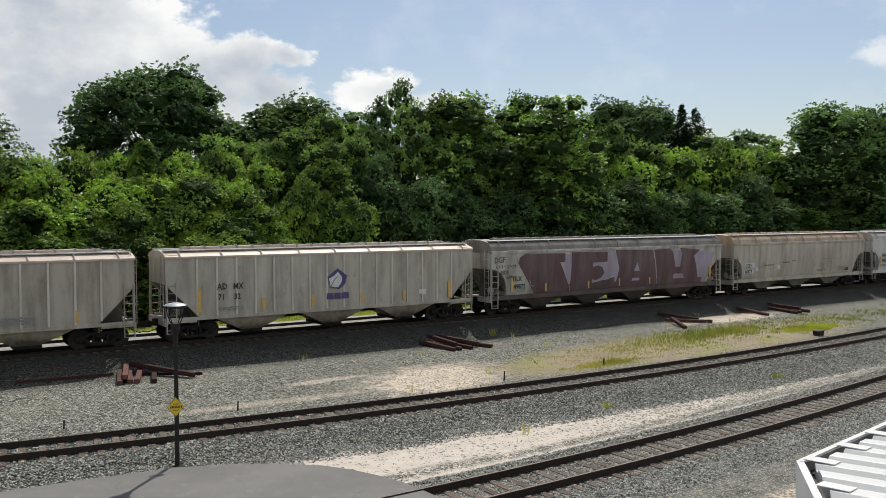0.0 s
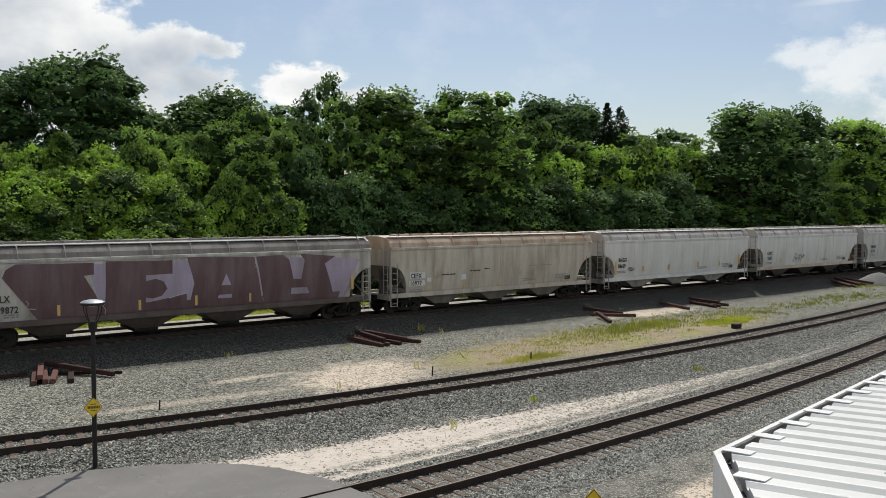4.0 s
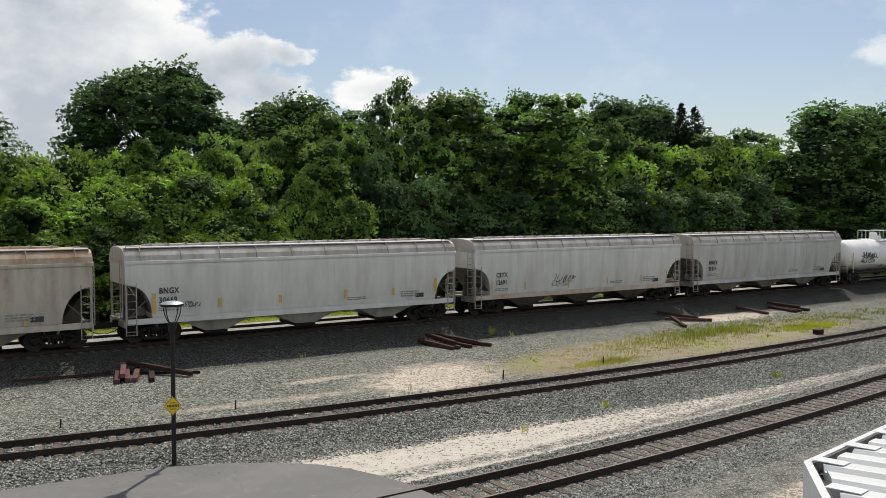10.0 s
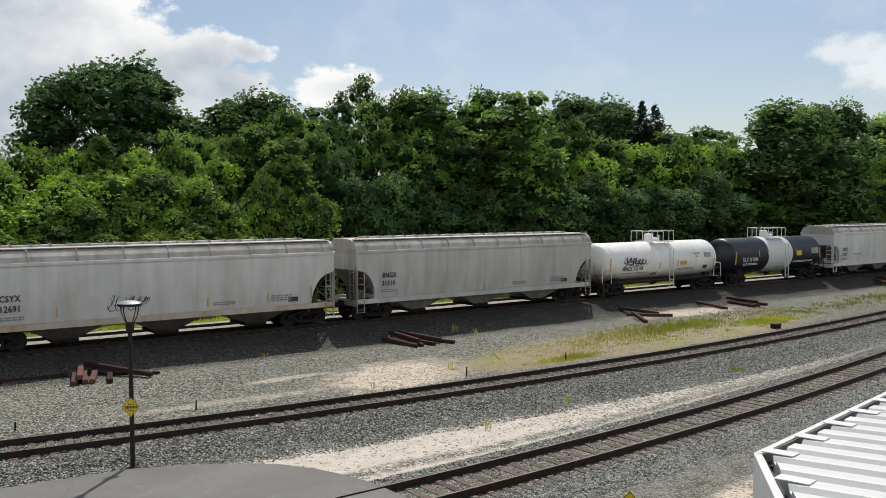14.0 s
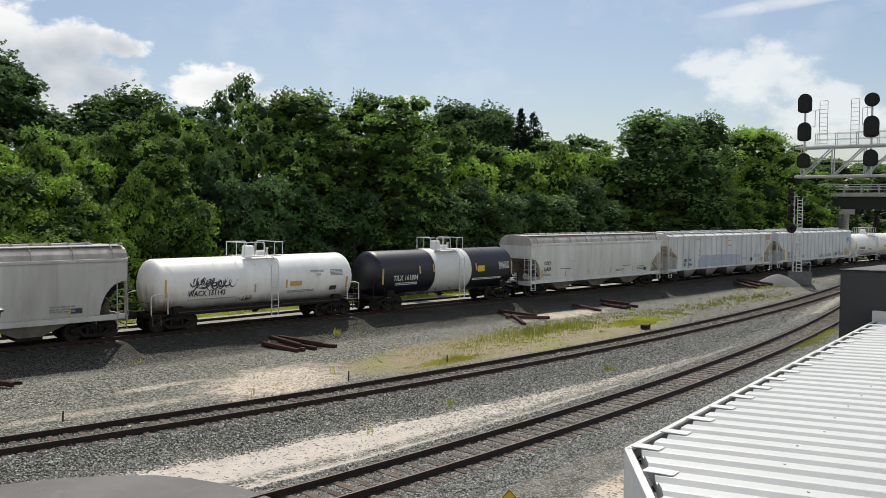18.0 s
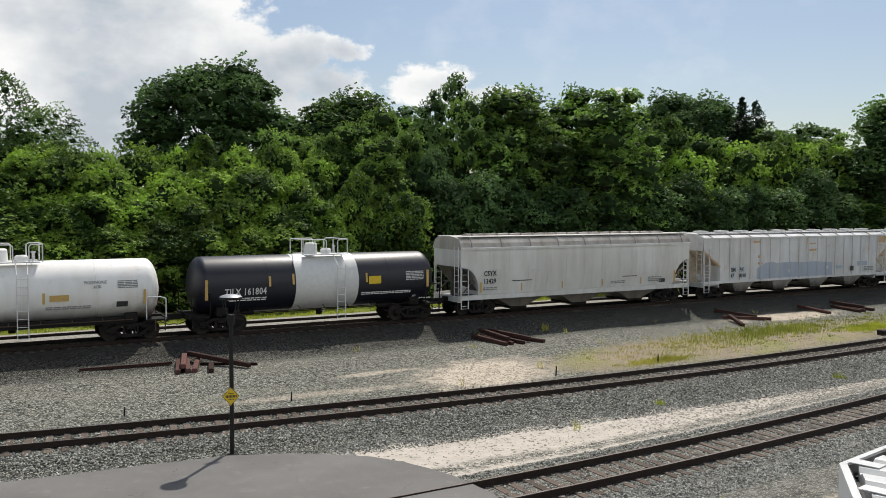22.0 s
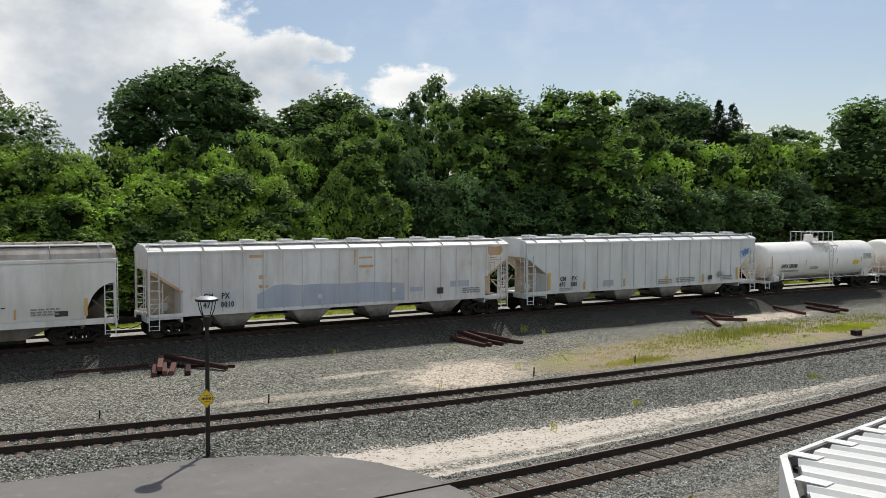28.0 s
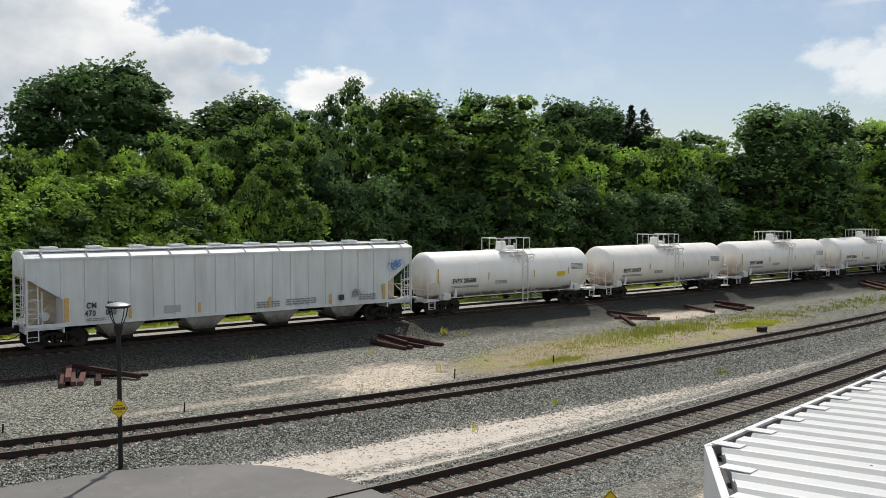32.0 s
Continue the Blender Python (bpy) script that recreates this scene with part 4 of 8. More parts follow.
    # side sills and end platform frame
    for sy in (-1, 1):
        y0, y1 = sorted((sy * 1.44, sy * 1.56))
        part("side_sill", Geo().box(-a + 0.1, a - 0.1, y0, y1, sill - (0.14 if style == "curved" else 0.04), sill + 0.13), sill_mat or body_mat, car)
    part("centre_sill", Geo().box(-L / 2 + 0.5, L / 2 - 0.5, -0.22, 0.22, 0.78, 1.10), M_STEEL_DARK, car)
    # hopper bays
    span = 2 * (a - run - 0.55)
    for i in range(bays):
        c = -span / 2 + span * (i + 0.5) / bays
        w = span / bays * (0.31 if hatches == "square" else 0.49)
        gb = Geo()
        top = [(c - w, -1.42), (c + w, -1.42), (c + w, 1.42), (c - w, 1.42)]
        bot = [(c - 0.55, -1.05), (c + 0.55, -1.05), (c + 0.55, 1.05), (c - 0.55, 1.05)]
        gb.add([(x, y, sill + 0.12) for x, y in top] + [(x, y, 0.40) for x, y in bot], [(0, 1, 5, 4), (1, 2, 6, 5), (2, 3, 7, 6), (3, 0, 4, 7), (4, 5, 6, 7)])
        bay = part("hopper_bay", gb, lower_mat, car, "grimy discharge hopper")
        part("outlet_gate", Geo().slab(c - 0.60, c + 0.60, -1.08, 1.08, 0.27, 0.40, 0.02).rod((c, -1.30, 0.34), (c, 1.30, 0.34), 0.035, 8), M_STEEL_DARK, bay)
    for e in (-1, 1):
        xe = e * a
        # floor of the end platform, end posts and cross pieces
        x0, x1 = sorted((e * (a - run + 0.1), e * (a + 0.02)))
        part("end_platform", Geo().box(x0, x1, -1.50, 1.50, 0.98, 1.10).box(*sorted((xe - 0.06 * e, xe + 0.05 * e)), -1.55, 1.55, 0.86, 1.18), end_mat, car)
        for sy in (-1, 1):
            y0, y1 = sorted((sy * 1.46, sy * 1.55))
            x0, x1 = sorted((xe, xe - 0.10 * e))
            part("corner_post", Geo().box(x0, x1, y0, y1, 1.1, eave if hatches == "square" else knee + 0.25), end_mat, car)
            ladder(car, *sorted((xe - 0.03 * e, xe - 0.50 * e)), sy * 1.585, 0.48, knee + 0.1, 7, end_mat)
        # slope sheet, web plate and bulkhead close the space under the end; the dark paint stands in for its shade
        gs = Geo()
        for k in range(6):
            xx, zz = e * (a - run * k / 5 - 0.01), knee - (knee - foot) * k / 5 - 0.014
            gs.v += [(xx, -1.30, zz), (xx, 1.30, zz)]
        gs.f = [(2 * k, 2 * k + 1, 2 * k + 3, 2 * k + 2) for k in range(5)]
        part("slope_sheet", gs, under_mat or P_ENDSHADE, car, "sloped end sheet of the hopper")
        part("end_web", Geo().prism([(e * (a - 0.25), 1.1), (e * (a - run), 1.1), (e * (a - run), foot), (e * (a - 0.25), knee - 0.2)], "y", -0.05, 0.05), under_mat or P_ENDSHADE, car)
        part("bulkhead", Geo().box(*sorted((e * (a - run - 0.02), e * (a - run + 0.05))), -1.46, 1.46, 0.80, foot + 0.03), end_mat if hatches == "square" else P_ENDSHADE, car)
        g2 = Geo()
        for y in (-1.45, -1.0):
            g2.rod((e * (a + 0.10), y, 1.1), (e * (a + 0.10), y, eave + 0.1), 0.02, 6)
        for i in range(8):
            z = 1.35 + 0.36 * i
            g2.rod((e * (a + 0.10), -1.45, z), (e * (a + 0.10), -1.0, z), 0.016, 6)
        part("end_ladder", g2, end_mat, car)
        if hatches == "square":
            g3 = Geo()
            for y in (-1.50, 1.50):
                g3.path([(e * (a - 0.68), y, 1.1), (e * (a - 0.68), y, 2.72)], 0.028, 6)
                for z in (1.75, 2.35):
                    g3.rod((e * (a - 0.05), y, z), (e * (a - 0.68), y, z), 0.022, 6)
            part("grab_frame", g3, end_mat, car)
        part("slope_brace", Geo().rod((e * (a - 0.1), -1.42, 1.2), (e * (a - 1.0), -1.3, 2.1), 0.04, 6).rod((e * (a - 0.1), 1.42, 1.2), (e * (a - 1.0), 1.3, 2.1), 0.04, 6).rod((e * (a - 0.05), -1.48, 2.0), (e * (a - 0.05), 1.48, 2.0), 0.03, 6), under_mat or P_ENDSHADE, car)
        truck(car, e * (L / 2 - 2.2))
        coupler(car, e * L / 2, e)
    gt = Geo().turn([(0.0, -0.55), (0.2, -0.55), (0.24, -0.45), (0.24, 0.45), (0.2, 0.55), (0.0, 0.55)], (-a + 1.05, 0.35, 1.45), (0, 1, 0), 14)
    part("air_reservoir", gt, end_mat, car, smooth=True)
    wheel = Geo()
    for i in range(12):
        q0, q1 = (math.pi / 6 * i, math.pi / 6 * (i + 1))
        wheel.rod((a + 0.12, 0.7 + 0.28 * math.cos(q0), 2.3 + 0.28 * math.sin(q0)), (a + 0.12, 0.7 + 0.28 * math.cos(q1), 2.3 + 0.28 * math.sin(q1)), 0.018, 5)
    for i in range(4):
        wheel.rod((a + 0.12, 0.7, 2.3), (a + 0.12, 0.7 + 0.28 * math.cos(i * 1.571), 2.3 + 0.28 * math.sin(i * 1.571)), 0.014, 5)
    part("brake_wheel", wheel, M_STEEL_DARK, car)
    # roof: hatches, straps, running boards
    rt = eave + (0.62 if style == "curved" else 0.275)
    sh = 0.34 if style == "curved" else 0.16
    if hatches == "trough":
        part("trough_hatch", Geo().prism([(-0.32, rt + 0.04), (-0.28, rt + 0.16), (0.28, rt + 0.16), (0.32, rt + 0.04)], "x", -a + 1.2, a - 1.2), roof_mat, car)
        latch = Geo().box(-0.05, 0.05, -0.36, -0.30, 0.0, 0.20).box(-0.03, 0.03, -0.34, 0.34, 0.165, 0.195).mesh("hatch_latch", M_STRAP)
        nl = int(a * 2 / 0.95)
        for i in range(nl):
            part("hatch_latch", latch, None, car, at=Matrix.Translation((-a + 1.5 + (2 * a - 3.0) * i / (nl - 1), 0, rt + 0.004)))
    else:
        cnt = 10
        hm = Geo().slab(-0.27, 0.27, -0.36, 0.36, 0, 0.12, 0.02).slab(-0.33, 0.33, -0.42, 0.42, 0.12, 0.19, 0.025).mesh("hatch_cover", roof_mat)
        for i in range(cnt):
            part("hatch_cover", hm, None, car, at=Matrix.Translation((-a + 1.3 + (2 * a - 2.6) * i / (cnt - 1), 0.0, rt + 0.004)))
    for y in ((-1.12, 1.12) if style == "curved" else (-0.95, 0.95)):
        part("running_board", Geo().box(-a + 0.05, a - 0.05, y - 0.16, y + 0.16, rt + 0.02, rt + 0.055), M_GALV, car)
    ns = max(9, int(a / 0.92))
    for sy in (-1, 1):
        sm = Geo().path([(0, sy * 1.64, eave + 0.05), (0, sy * 1.56, eave + 0.30), (0, sy * 1.40, rt - 0.05), (0, sy * 1.20, rt + 0.04)] if style == "curved" else [(0, sy * 1.62, eave + 0.05), (0, sy * 1.43, eave + sh), (0, sy * 0.96, rt + 0.03)], 0.028, 5).mesh("roof_strap", M_STRAP)
        for i in range(ns):
            part("roof_strap", sm, None, car, at=Matrix.Translation((-a + 0.7 + (2 * a - 1.4) * i / (ns - 1), 0, 0)))
    for e in (-1, 1):
        part("roof_grab", Geo().path([(e * (a - 0.1), -1.3, rt - 0.2), (e * (a - 0.1), -1.3, rt + 0.12), (e * (a - 0.75), -1.3, rt + 0.12), (e * (a - 0.75), -1.3, rt - 0.2)], 0.016, 5), end_mat, car)
    # side posts or weld seams
    if ribs:
        for sy in (-1, 1):
            y0, y1 = sorted((sy * 1.525, sy * 1.60))
            for i in range(ribs):
                x = -a + 0.62 + run * 0.55 + (2 * a - 1.24 - run * 1.1) * i / (ribs - 1)
                zl = max(sill - 0.05, zlow(x) + 0.02)
                part("side_post", Geo().slab(x - 0.05, x + 0.05, y0, y1, zl, eave - 0.09, 0.015), post_mat or body_mat, car)
    else:
        for i in range(11):
            x = -a + 1.9 + (2 * a - 3.8) * i / 10
            pts = [(x, -half(z) - 0.002, z) for z in np.linspace(zlow(x) + 0.05, eave - 0.12, 7)]
            part("weld_seam", Geo().path(pts, 0.012, 4), body_mat, car)
    for x, z, w, h in tapes:
        yy = -half(z) - 0.075 if ribs else -half(z + h) - 0.012
        part("reflector", Geo().box(x - w / 2, x + w / 2, yy - 0.006, yy, z, z + h), M_REFLECT, car, "yellow reflective strip")
    side_marks(car, marks, lambda z: 1.598 if ribs else half(z) + 0.004)
    return car


def side_marks(car, marks, half):
    """Stencilled writing and panels on the side that faces the yard: (kind, text or size, x, z, size, material)."""
    for kind, what, x, z, size, material in marks:
        y = -half(z + size / 2) - (0.020 if kind == "text" else 0.012)
        if kind == "text":
            lettering(what, size, material, car, Matrix.Translation((x, y, z)) @ Matrix.Rotation(math.pi / 2, 4, "X") @ Matrix.Diagonal((0.80, 1, 1, 1)), "stencil", 1.12)
        elif kind == "bars":
            g = Geo()
            wide, rows = what
            for r in range(rows):
                x0 = 0.0
                rnd = random.Random(int(x * 100) + r)
                while x0 < wide:
                    w = rnd.uniform(0.12, 0.34)
                    g.box(x + x0, x + min(wide, x0 + w), y, y + 0.006, z - r * size * 1.7, z - r * size * 1.7 + size)
                    x0 += w + size * 0.7
            part("small_print", g, material, car)
        elif kind == "panel":
            part("placard", Geo().box(x, x + what, y, y + 0.008, z, z + size), material, car)


def tank_car(label, s0, s1, shell, marks, band=None, radius=1.47, frame_mat=None, tapes=(), rail_mat=None, low_mat=None, ladder_x=0.35):
    L = s1 - s0
    car = thing("tank_car", label, "railcar", "freight train")
    CARS.append((car, (s0 + s1) / 2))
    frame_mat, rail_mat = frame_mat or M_STEEL_DARK, rail_mat or M_WHITE
    low_mat = low_mat or rail_mat
    a, zc = L / 2 - 0.72, 2.36
    prof = [(0.0, -a)] + [(radius * math.sin(q), -a + 0.62 * (1 - math.cos(q))) for q in (0.35, 0.7, 1.0, 1.25, 1.45)]
    prof += [(radius, -a + 0.70), (radius, a - 0.70)] + [(r, -x) for r, x in reversed(prof)]
    part("tank", Geo().turn(prof, (0, 0, zc), (1, 0, 0), 40), shell, car, smooth=True)
    for x in (-a * 0.45, a * 0.08, a * 0.55):
        part("weld_band", Geo().turn([(radius - 0.01, x - 0.02), (radius + 0.008, x - 0.012), (radius + 0.008, x + 0.012), (radius - 0.01, x + 0.02)], (0, 0, zc), (1, 0, 0), 40), shell, car, smooth=True)
    if band:
        lo, hi, mt = band
        part("painted_band", Geo().turn([(radius + 0.001, lo), (radius + 0.012, lo + 0.01), (radius + 0.012, hi - 0.01), (radius + 0.001, hi)], (0, 0, zc), (1, 0, 0), 40), mt, car, "clean white painted band", True)
    part("centre_sill", Geo().box(-L / 2 + 0.5, -L / 2 + 3.6, -0.24, 0.24, 0.76, 1.08).box(L / 2 - 3.6, L / 2 - 0.5, -0.24, 0.24, 0.76, 1.08), frame_mat, car)
    for e in (-1, 1):
        xt = e * (L / 2 - 2.15)
        out = [(-1.30, 0.92), (-1.30, 1.30), (-1.02, 1.34), (-0.6, 1.02), (0.6, 1.02), (1.02, 1.34), (1.30, 1.30), (1.30, 0.92)]
        part("saddle", Geo().prism(out, "x", xt - 0.28, xt + 0.28), frame_mat, car)
        x0, x1 = sorted((e * (L / 2 - 0.55), e * (L / 2 - 1.5)))
        part("end_sill", Geo().box(x0, x1, -1.35, 1.35, 0.88, 0.98).box(*sorted((e * (L / 2 - 0.6), e * (L / 2 - 0.5))), -1.45, 1.45, 0.84, 1.04), frame_mat, car)
        xr = e * (L / 2 - 0.60)
        for sy in (-1, 1):
            part("end_rail", Geo().path([(xr, sy * 1.42, 0.95), (xr, sy * 1.42, 1.95), (xr - e * 0.25, sy * 1.40, 2.05), (xr - e * 0.9, sy * 1.44, 2.05), (xr - e * 0.9, sy * 1.44, 1.0)], 0.030, 6), rail_mat if low_mat is M_RUSTY else low_mat, car)
        part("cross_rail", Geo().rod((xr, -1.42, 1.6), (xr, 1.42, 1.6), 0.02, 6), low_mat, car)
        ladder(car, *sorted((e * (L / 2 - 0.65), e * (L / 2 - 1.1))), -1.46, 0.42, 0.95, 2, low_mat, "step")
        truck(car, xt)
        coupler(car, e * L / 2, e)
    # long side rails below the tank, manway platform, ladder and fittings
    for sy in (-1, 1):
        g = Geo().rod((-a + 1.4, sy * 1.42, 1.04), (a - 1.4, sy * 1.42, 1.04), 0.025, 6)
        for i in range(9):
            x = -a + 1.4 + (2 * a - 2.8) * i / 8
            g.rod((x, sy * 1.42, 1.04), (x, sy * 1.05, 1.20), 0.018, 5)
        part("side_rail", g, low_mat, car)
        if low_mat is M_RUSTY:
            part("heater_duct", Geo().slab(-a + 1.0, a - 1.2, *sorted((sy * 0.75, sy * 1.18)), 0.84, 1.16, 0.04), M_STEEL_DARK, car, "grimy dark duct under the tank")
        ladder(car, ladder_x, ladder_x + 0.45, sy * 1.56, 0.45, 3.3, 8, rail_mat)
        part("ladder_bracket", Geo().rod((ladder_x, sy * 1.56, 3.3), (ladder_x, sy * 0.95, 3.82), 0.02, 6).rod((ladder_x + 0.45, sy * 1.56, 3.3), (ladder_x + 0.45, sy * 0.95, 3.82), 0.02, 6), rail_mat, car)
        part("running_platform", Geo().box(-0.95, 1.35, *sorted((sy * 0.55, sy * 1.02)), 3.80, 3.84), M_GALV, car)
        if frame_mat is M_WHITE:          # side grating of the platform on its braces
            gl = Geo()
            for y in (1.05, 1.18, 1.31, 1.44):
                gl.box(-0.30, 1.45, *sorted((sy * y, sy * (y + 0.05))), 3.52, 3.555)
            for x in (-0.30, 0.28, 0.86, 1.43):
                gl.box(x - 0.02, x + 0.02, *sorted((sy * 0.95, sy * 1.50)), 3.48, 3.52)
                gl.rod((x, sy * 1.49, 3.50), (x, sy * 1.30, 3.04), 0.022, 6)
                gl.rod((x, sy * 1.49, 3.50), (x, sy * 1.00, 3.82), 0.018, 6)
            gl.rod((-0.30, sy * 1.30, 3.04), (1.43, sy * 1.30, 3.04), 0.02, 6)
            gl.rod((-0.30, sy * 1.49, 3.50), (0.28, sy * 1.30, 3.04), 0.018, 6)
            gl.rod((1.43, sy * 1.49, 3.50), (0.86, sy * 1.30, 3.04), 0.018, 6)
            part("side_grating", gl, rail_mat, car)
            for x in (-a + 2.05, a - 2.05):
                part("tank_brace", Geo().prism([(x - 0.10, 1.02), (x + 0.10, 1.02), (x + 0.16, 1.62), (x - 0.02, 1.62)], "y", *sorted((sy * 1.24, sy * 1.34))), rail_mat, car)
            gs = Geo()
            for z in (1.28, 1.46, 1.64):
                gs.rod((1.72, sy * 1.60, z - 0.6), (1.28, sy * 1.44, z - 0.35), 0.02, 6)
            part("ladder_stay", gs, rail_mat, car)
        zr = 4.62
        pts = [(-1.05, sy * 1.0, 3.82), (-1.05, sy * 1.0, zr), (0.15, sy * 1.0, zr), (0.25, sy * 1.0, zr - 0.08), (0.25, sy * 1.0, 3.82)]
        pts2 = [(0.90, sy * 1.0, 3.82), (0.90, sy * 1.0, zr - 0.08), (1.0, sy * 1.0, zr), (1.45, sy * 1.0, zr), (1.45, sy * 1.0, 3.82)]
        part("platform_rail", Geo().path(pts, 0.027, 6).rod((-0.4, sy * 1.0, 3.82), (-0.4, sy * 1.0, zr), 0.022, 6), rail_mat, car)
        part("platform_rail", Geo().path(pts2, 0.027, 6), rail_mat, car)
    for x in (-1.05, 1.45):
        part("platform_end_rail", Geo().rod((x, -1.0, 4.62), (x, 1.0, 4.62), 0.027, 6), rail_mat, car)
    part("valve_housing", Geo().turn([(0, 0.62), (0.26, 0.62), (0.33, 0.55), (0.36, 0.0)], (-0.25, 0, 3.80), (0, 0, 1), 16), shell if not band else rail_mat, car, smooth=True)
    part("manway_lid", Geo().turn([(0, 0.30), (0.22, 0.30), (0.29, 0.22), (0.29, 0.0)], (0.65, 0.1, 3.80), (0, 0, 1), 16).rod((0.4, 0.1, 4.02), (0.95, 0.1, 4.02), 0.03, 6), rail_mat, car, smooth=True)
    part("relief_valve", Geo().rod((1.15, 0.2, 3.8), (1.15, 0.2, 4.2), 0.07, 8).rod((1.15, 0.2, 4.2), (1.15, 0.2, 4.25), 0.11, 8), M_GALV, car)
    part("bottom_outlet", Geo().rod((0.2, 0, 0.55), (0.2, 0, 1.0), 0.16, 10).rod((0.2, -0.4, 0.7), (0.2, 0.4, 0.7), 0.05, 8), M_STEEL_DARK, car)
    part("brake_cylinder", Geo().rod((-a + 2.6, -0.5, 0.95), (-a + 3.2, -0.5, 0.95), 0.16, 10).rod((a - 3.4, -0.6, 0.9), (a - 2.7, -0.6, 0.9), 0.13, 10).rod((-a + 3.2, -0.5, 0.85), (a - 3.4, -0.5, 0.85), 0.025, 6), M_STEEL_DARK, car)

    def half(z):
        return math.sqrt(max(0.05, (radius + 0.012) ** 2 - (z - zc) ** 2))
    for x, z, w, h in tapes:
        zm = z + h / 2
        tilt = math.asin(max(-1, min(1, (zm - zc) / radius)))
        part("reflector", Geo().box(-w / 2, w / 2, -0.008, 0.0, -h / 2, h / 2), M_REFLECT, car, "yellow reflective strip", at=Matrix.Translation((x, -half(zm) - 0.012, zm)) @ Matrix.Rotation(-tilt, 4, "X"))
    for kind, what, x, z, size, material in marks:
        zm = z + size / 2
        tilt = math.asin(max(-1, min(1, (zm - zc) / radius)))
        m = Matrix.Translation((x, -half(zm) - 0.025, zm)) @ Matrix.Rotation(-tilt, 4, "X")
        if kind == "text":
            lettering(what, size, material, car, m @ Matrix.Translation((0, 0, -size / 2)) @ Matrix.Rotation(math.pi / 2, 4, "X") @ Matrix.Diagonal((0.76, 1, 1, 1)), "stencil", 1.1)
        elif kind == "panel":
            part("placard", Geo().box(0, what, 0, 0.008, -size / 2, size / 2), material, car, at=m)
        elif kind == "bars":
            g, (wide, rows) = Geo(), what
            for r in range(rows):
                zr = zm - r * size * 1.7
                x0, rnd = 0.0, random.Random(int(x * 100) + r)
                while x0 < wide:
                    w = rnd.uniform(0.12, 0.34)
                    g.box(x + x0, x + min(wide, x0 + w), -half(zr) - 0.02, -half(zr) - 0.012, zr - size / 2, zr + size / 2)
                    x0 += w + size * 0.7
            part("small_print", g, material, car)
    return car


P_PATCHGREY = mat("faded_grey_patch", (0.42, 0.44, 0.46), (0.36, 0.38, 0.40), 4, 0.6)
M_RUSTY = mat("rusty_brown_steel", (0.12, 0.075, 0.05), (0.06, 0.04, 0.03), 4, 0.8, 0.1, 0.3, 30)
M_SLOPE_TAN = mat("dusty_tan_slope_paint", (0.64, 0.56, 0.45), (0.42, 0.33, 0.23), 2.5, 0.7, 0.0, 0.1, 20)
M_STRAP = mat("dull_roof_strap", (0.40, 0.385, 0.36), (0.22, 0.20, 0.18), 5, 0.7)
P_CREAM = paint("cream_weathered_paint", (0.47, 0.425, 0.36), (0.16, 0.13, 0.10), 0.8, 0.05, seed=1)
P_ADM = paint("pale_grey_weathered_paint", (0.51, 0.475, 0.41), (0.18, 0.15, 0.12), 0.7, 0.06, seed=2)
P_OLDWHITE = paint("chalky_white_paint", (0.55, 0.525, 0.475), (0.17, 0.145, 0.12), 0.9, 0.05, seed=3)
P_TAN = paint("grey_paint_with_rust_wash", (0.57, 0.52, 0.44), (0.25, 0.20, 0.15), 0.75, 0.16, (0.34, 0.19, 0.08), seed=4)
P_TANROOF = paint("rust_washed_roof", (0.54, 0.43, 0.32), (0.32, 0.19, 0.10), 0.85, 0.55, (0.36, 0.18, 0.075), seed=5)
P_GREY1 = paint("light_grey_paint", (0.72, 0.715, 0.69), (0.34, 0.31, 0.27), 0.4, 0.0, seed=6)
P_GREY2 = paint("pale_grey_paint", (0.74, 0.735, 0.71), (0.34, 0.31, 0.27), 0.4, 0.0, seed=7)
P_GREY3 = paint("grey_faded_paint", (0.60, 0.595, 0.57), (0.26, 0.235, 0.21), 0.42, 0.0, seed=8)
P_SILVER = paint("silver_grey_paint", (0.79, 0.79, 0.765), (0.38, 0.34, 0.30), 0.38, 0.0, seed=9)
P_BLUEGREY = paint("white_paint_with_blue_patches", (0.77, 0.78, 0.79), (0.33, 0.30, 0.27), 0.45, 0.08, (0.45, 0.22, 0.07), seed=10)
P_PALEBLUE = paint("pale_blue_grey_paint", (0.74, 0.77, 0.785), (0.36, 0.36, 0.36), 0.4, 0.0, seed=11)
P_TANKWHITE = paint("white_tank_enamel", (0.93, 0.915, 0.87), (0.66, 0.57, 0.47), 0.16, 0.0, rough=0.35, seed=12, dents=0.08, stain=(6.0, (0.46, 0.32, 0.20), 1.25))
P_TANKWHITE2 = paint("cream_tank_enamel", (0.92, 0.89, 0.83), (0.64, 0.53, 0.41), 0.22, 0.0, rough=0.35, seed=13, dents=0.08, stain=(5.6, (0.40, 0.26, 0.15), 1.25))
P_WACX = paint("stained_white_tank_enamel", (0.92, 0.91, 0.88), (0.66, 0.55, 0.44), 0.30, 0.02, rough=0.38, seed=14, dents=0.08, stain=(4.7, (0.17, 0.12, 0.075), 1.80))
P_TANKBLACK = paint("black_tank_enamel", (0.012, 0.014, 0.024), (0.018, 0.019, 0.026), 0.4, 0.0, rough=0.40, seed=15, dents=0.04)
P_GRIME = paint("grimy_lower_paint", (0.25, 0.22, 0.185), (0.10, 0.085, 0.07), 0.8, 0.0, rough=0.8, seed=16)
P_GRIME_LIGHT = paint("dusty_lower_paint", (0.40, 0.385, 0.355), (0.16, 0.14, 0.12), 0.8, 0.0, rough=0.8, seed=17)
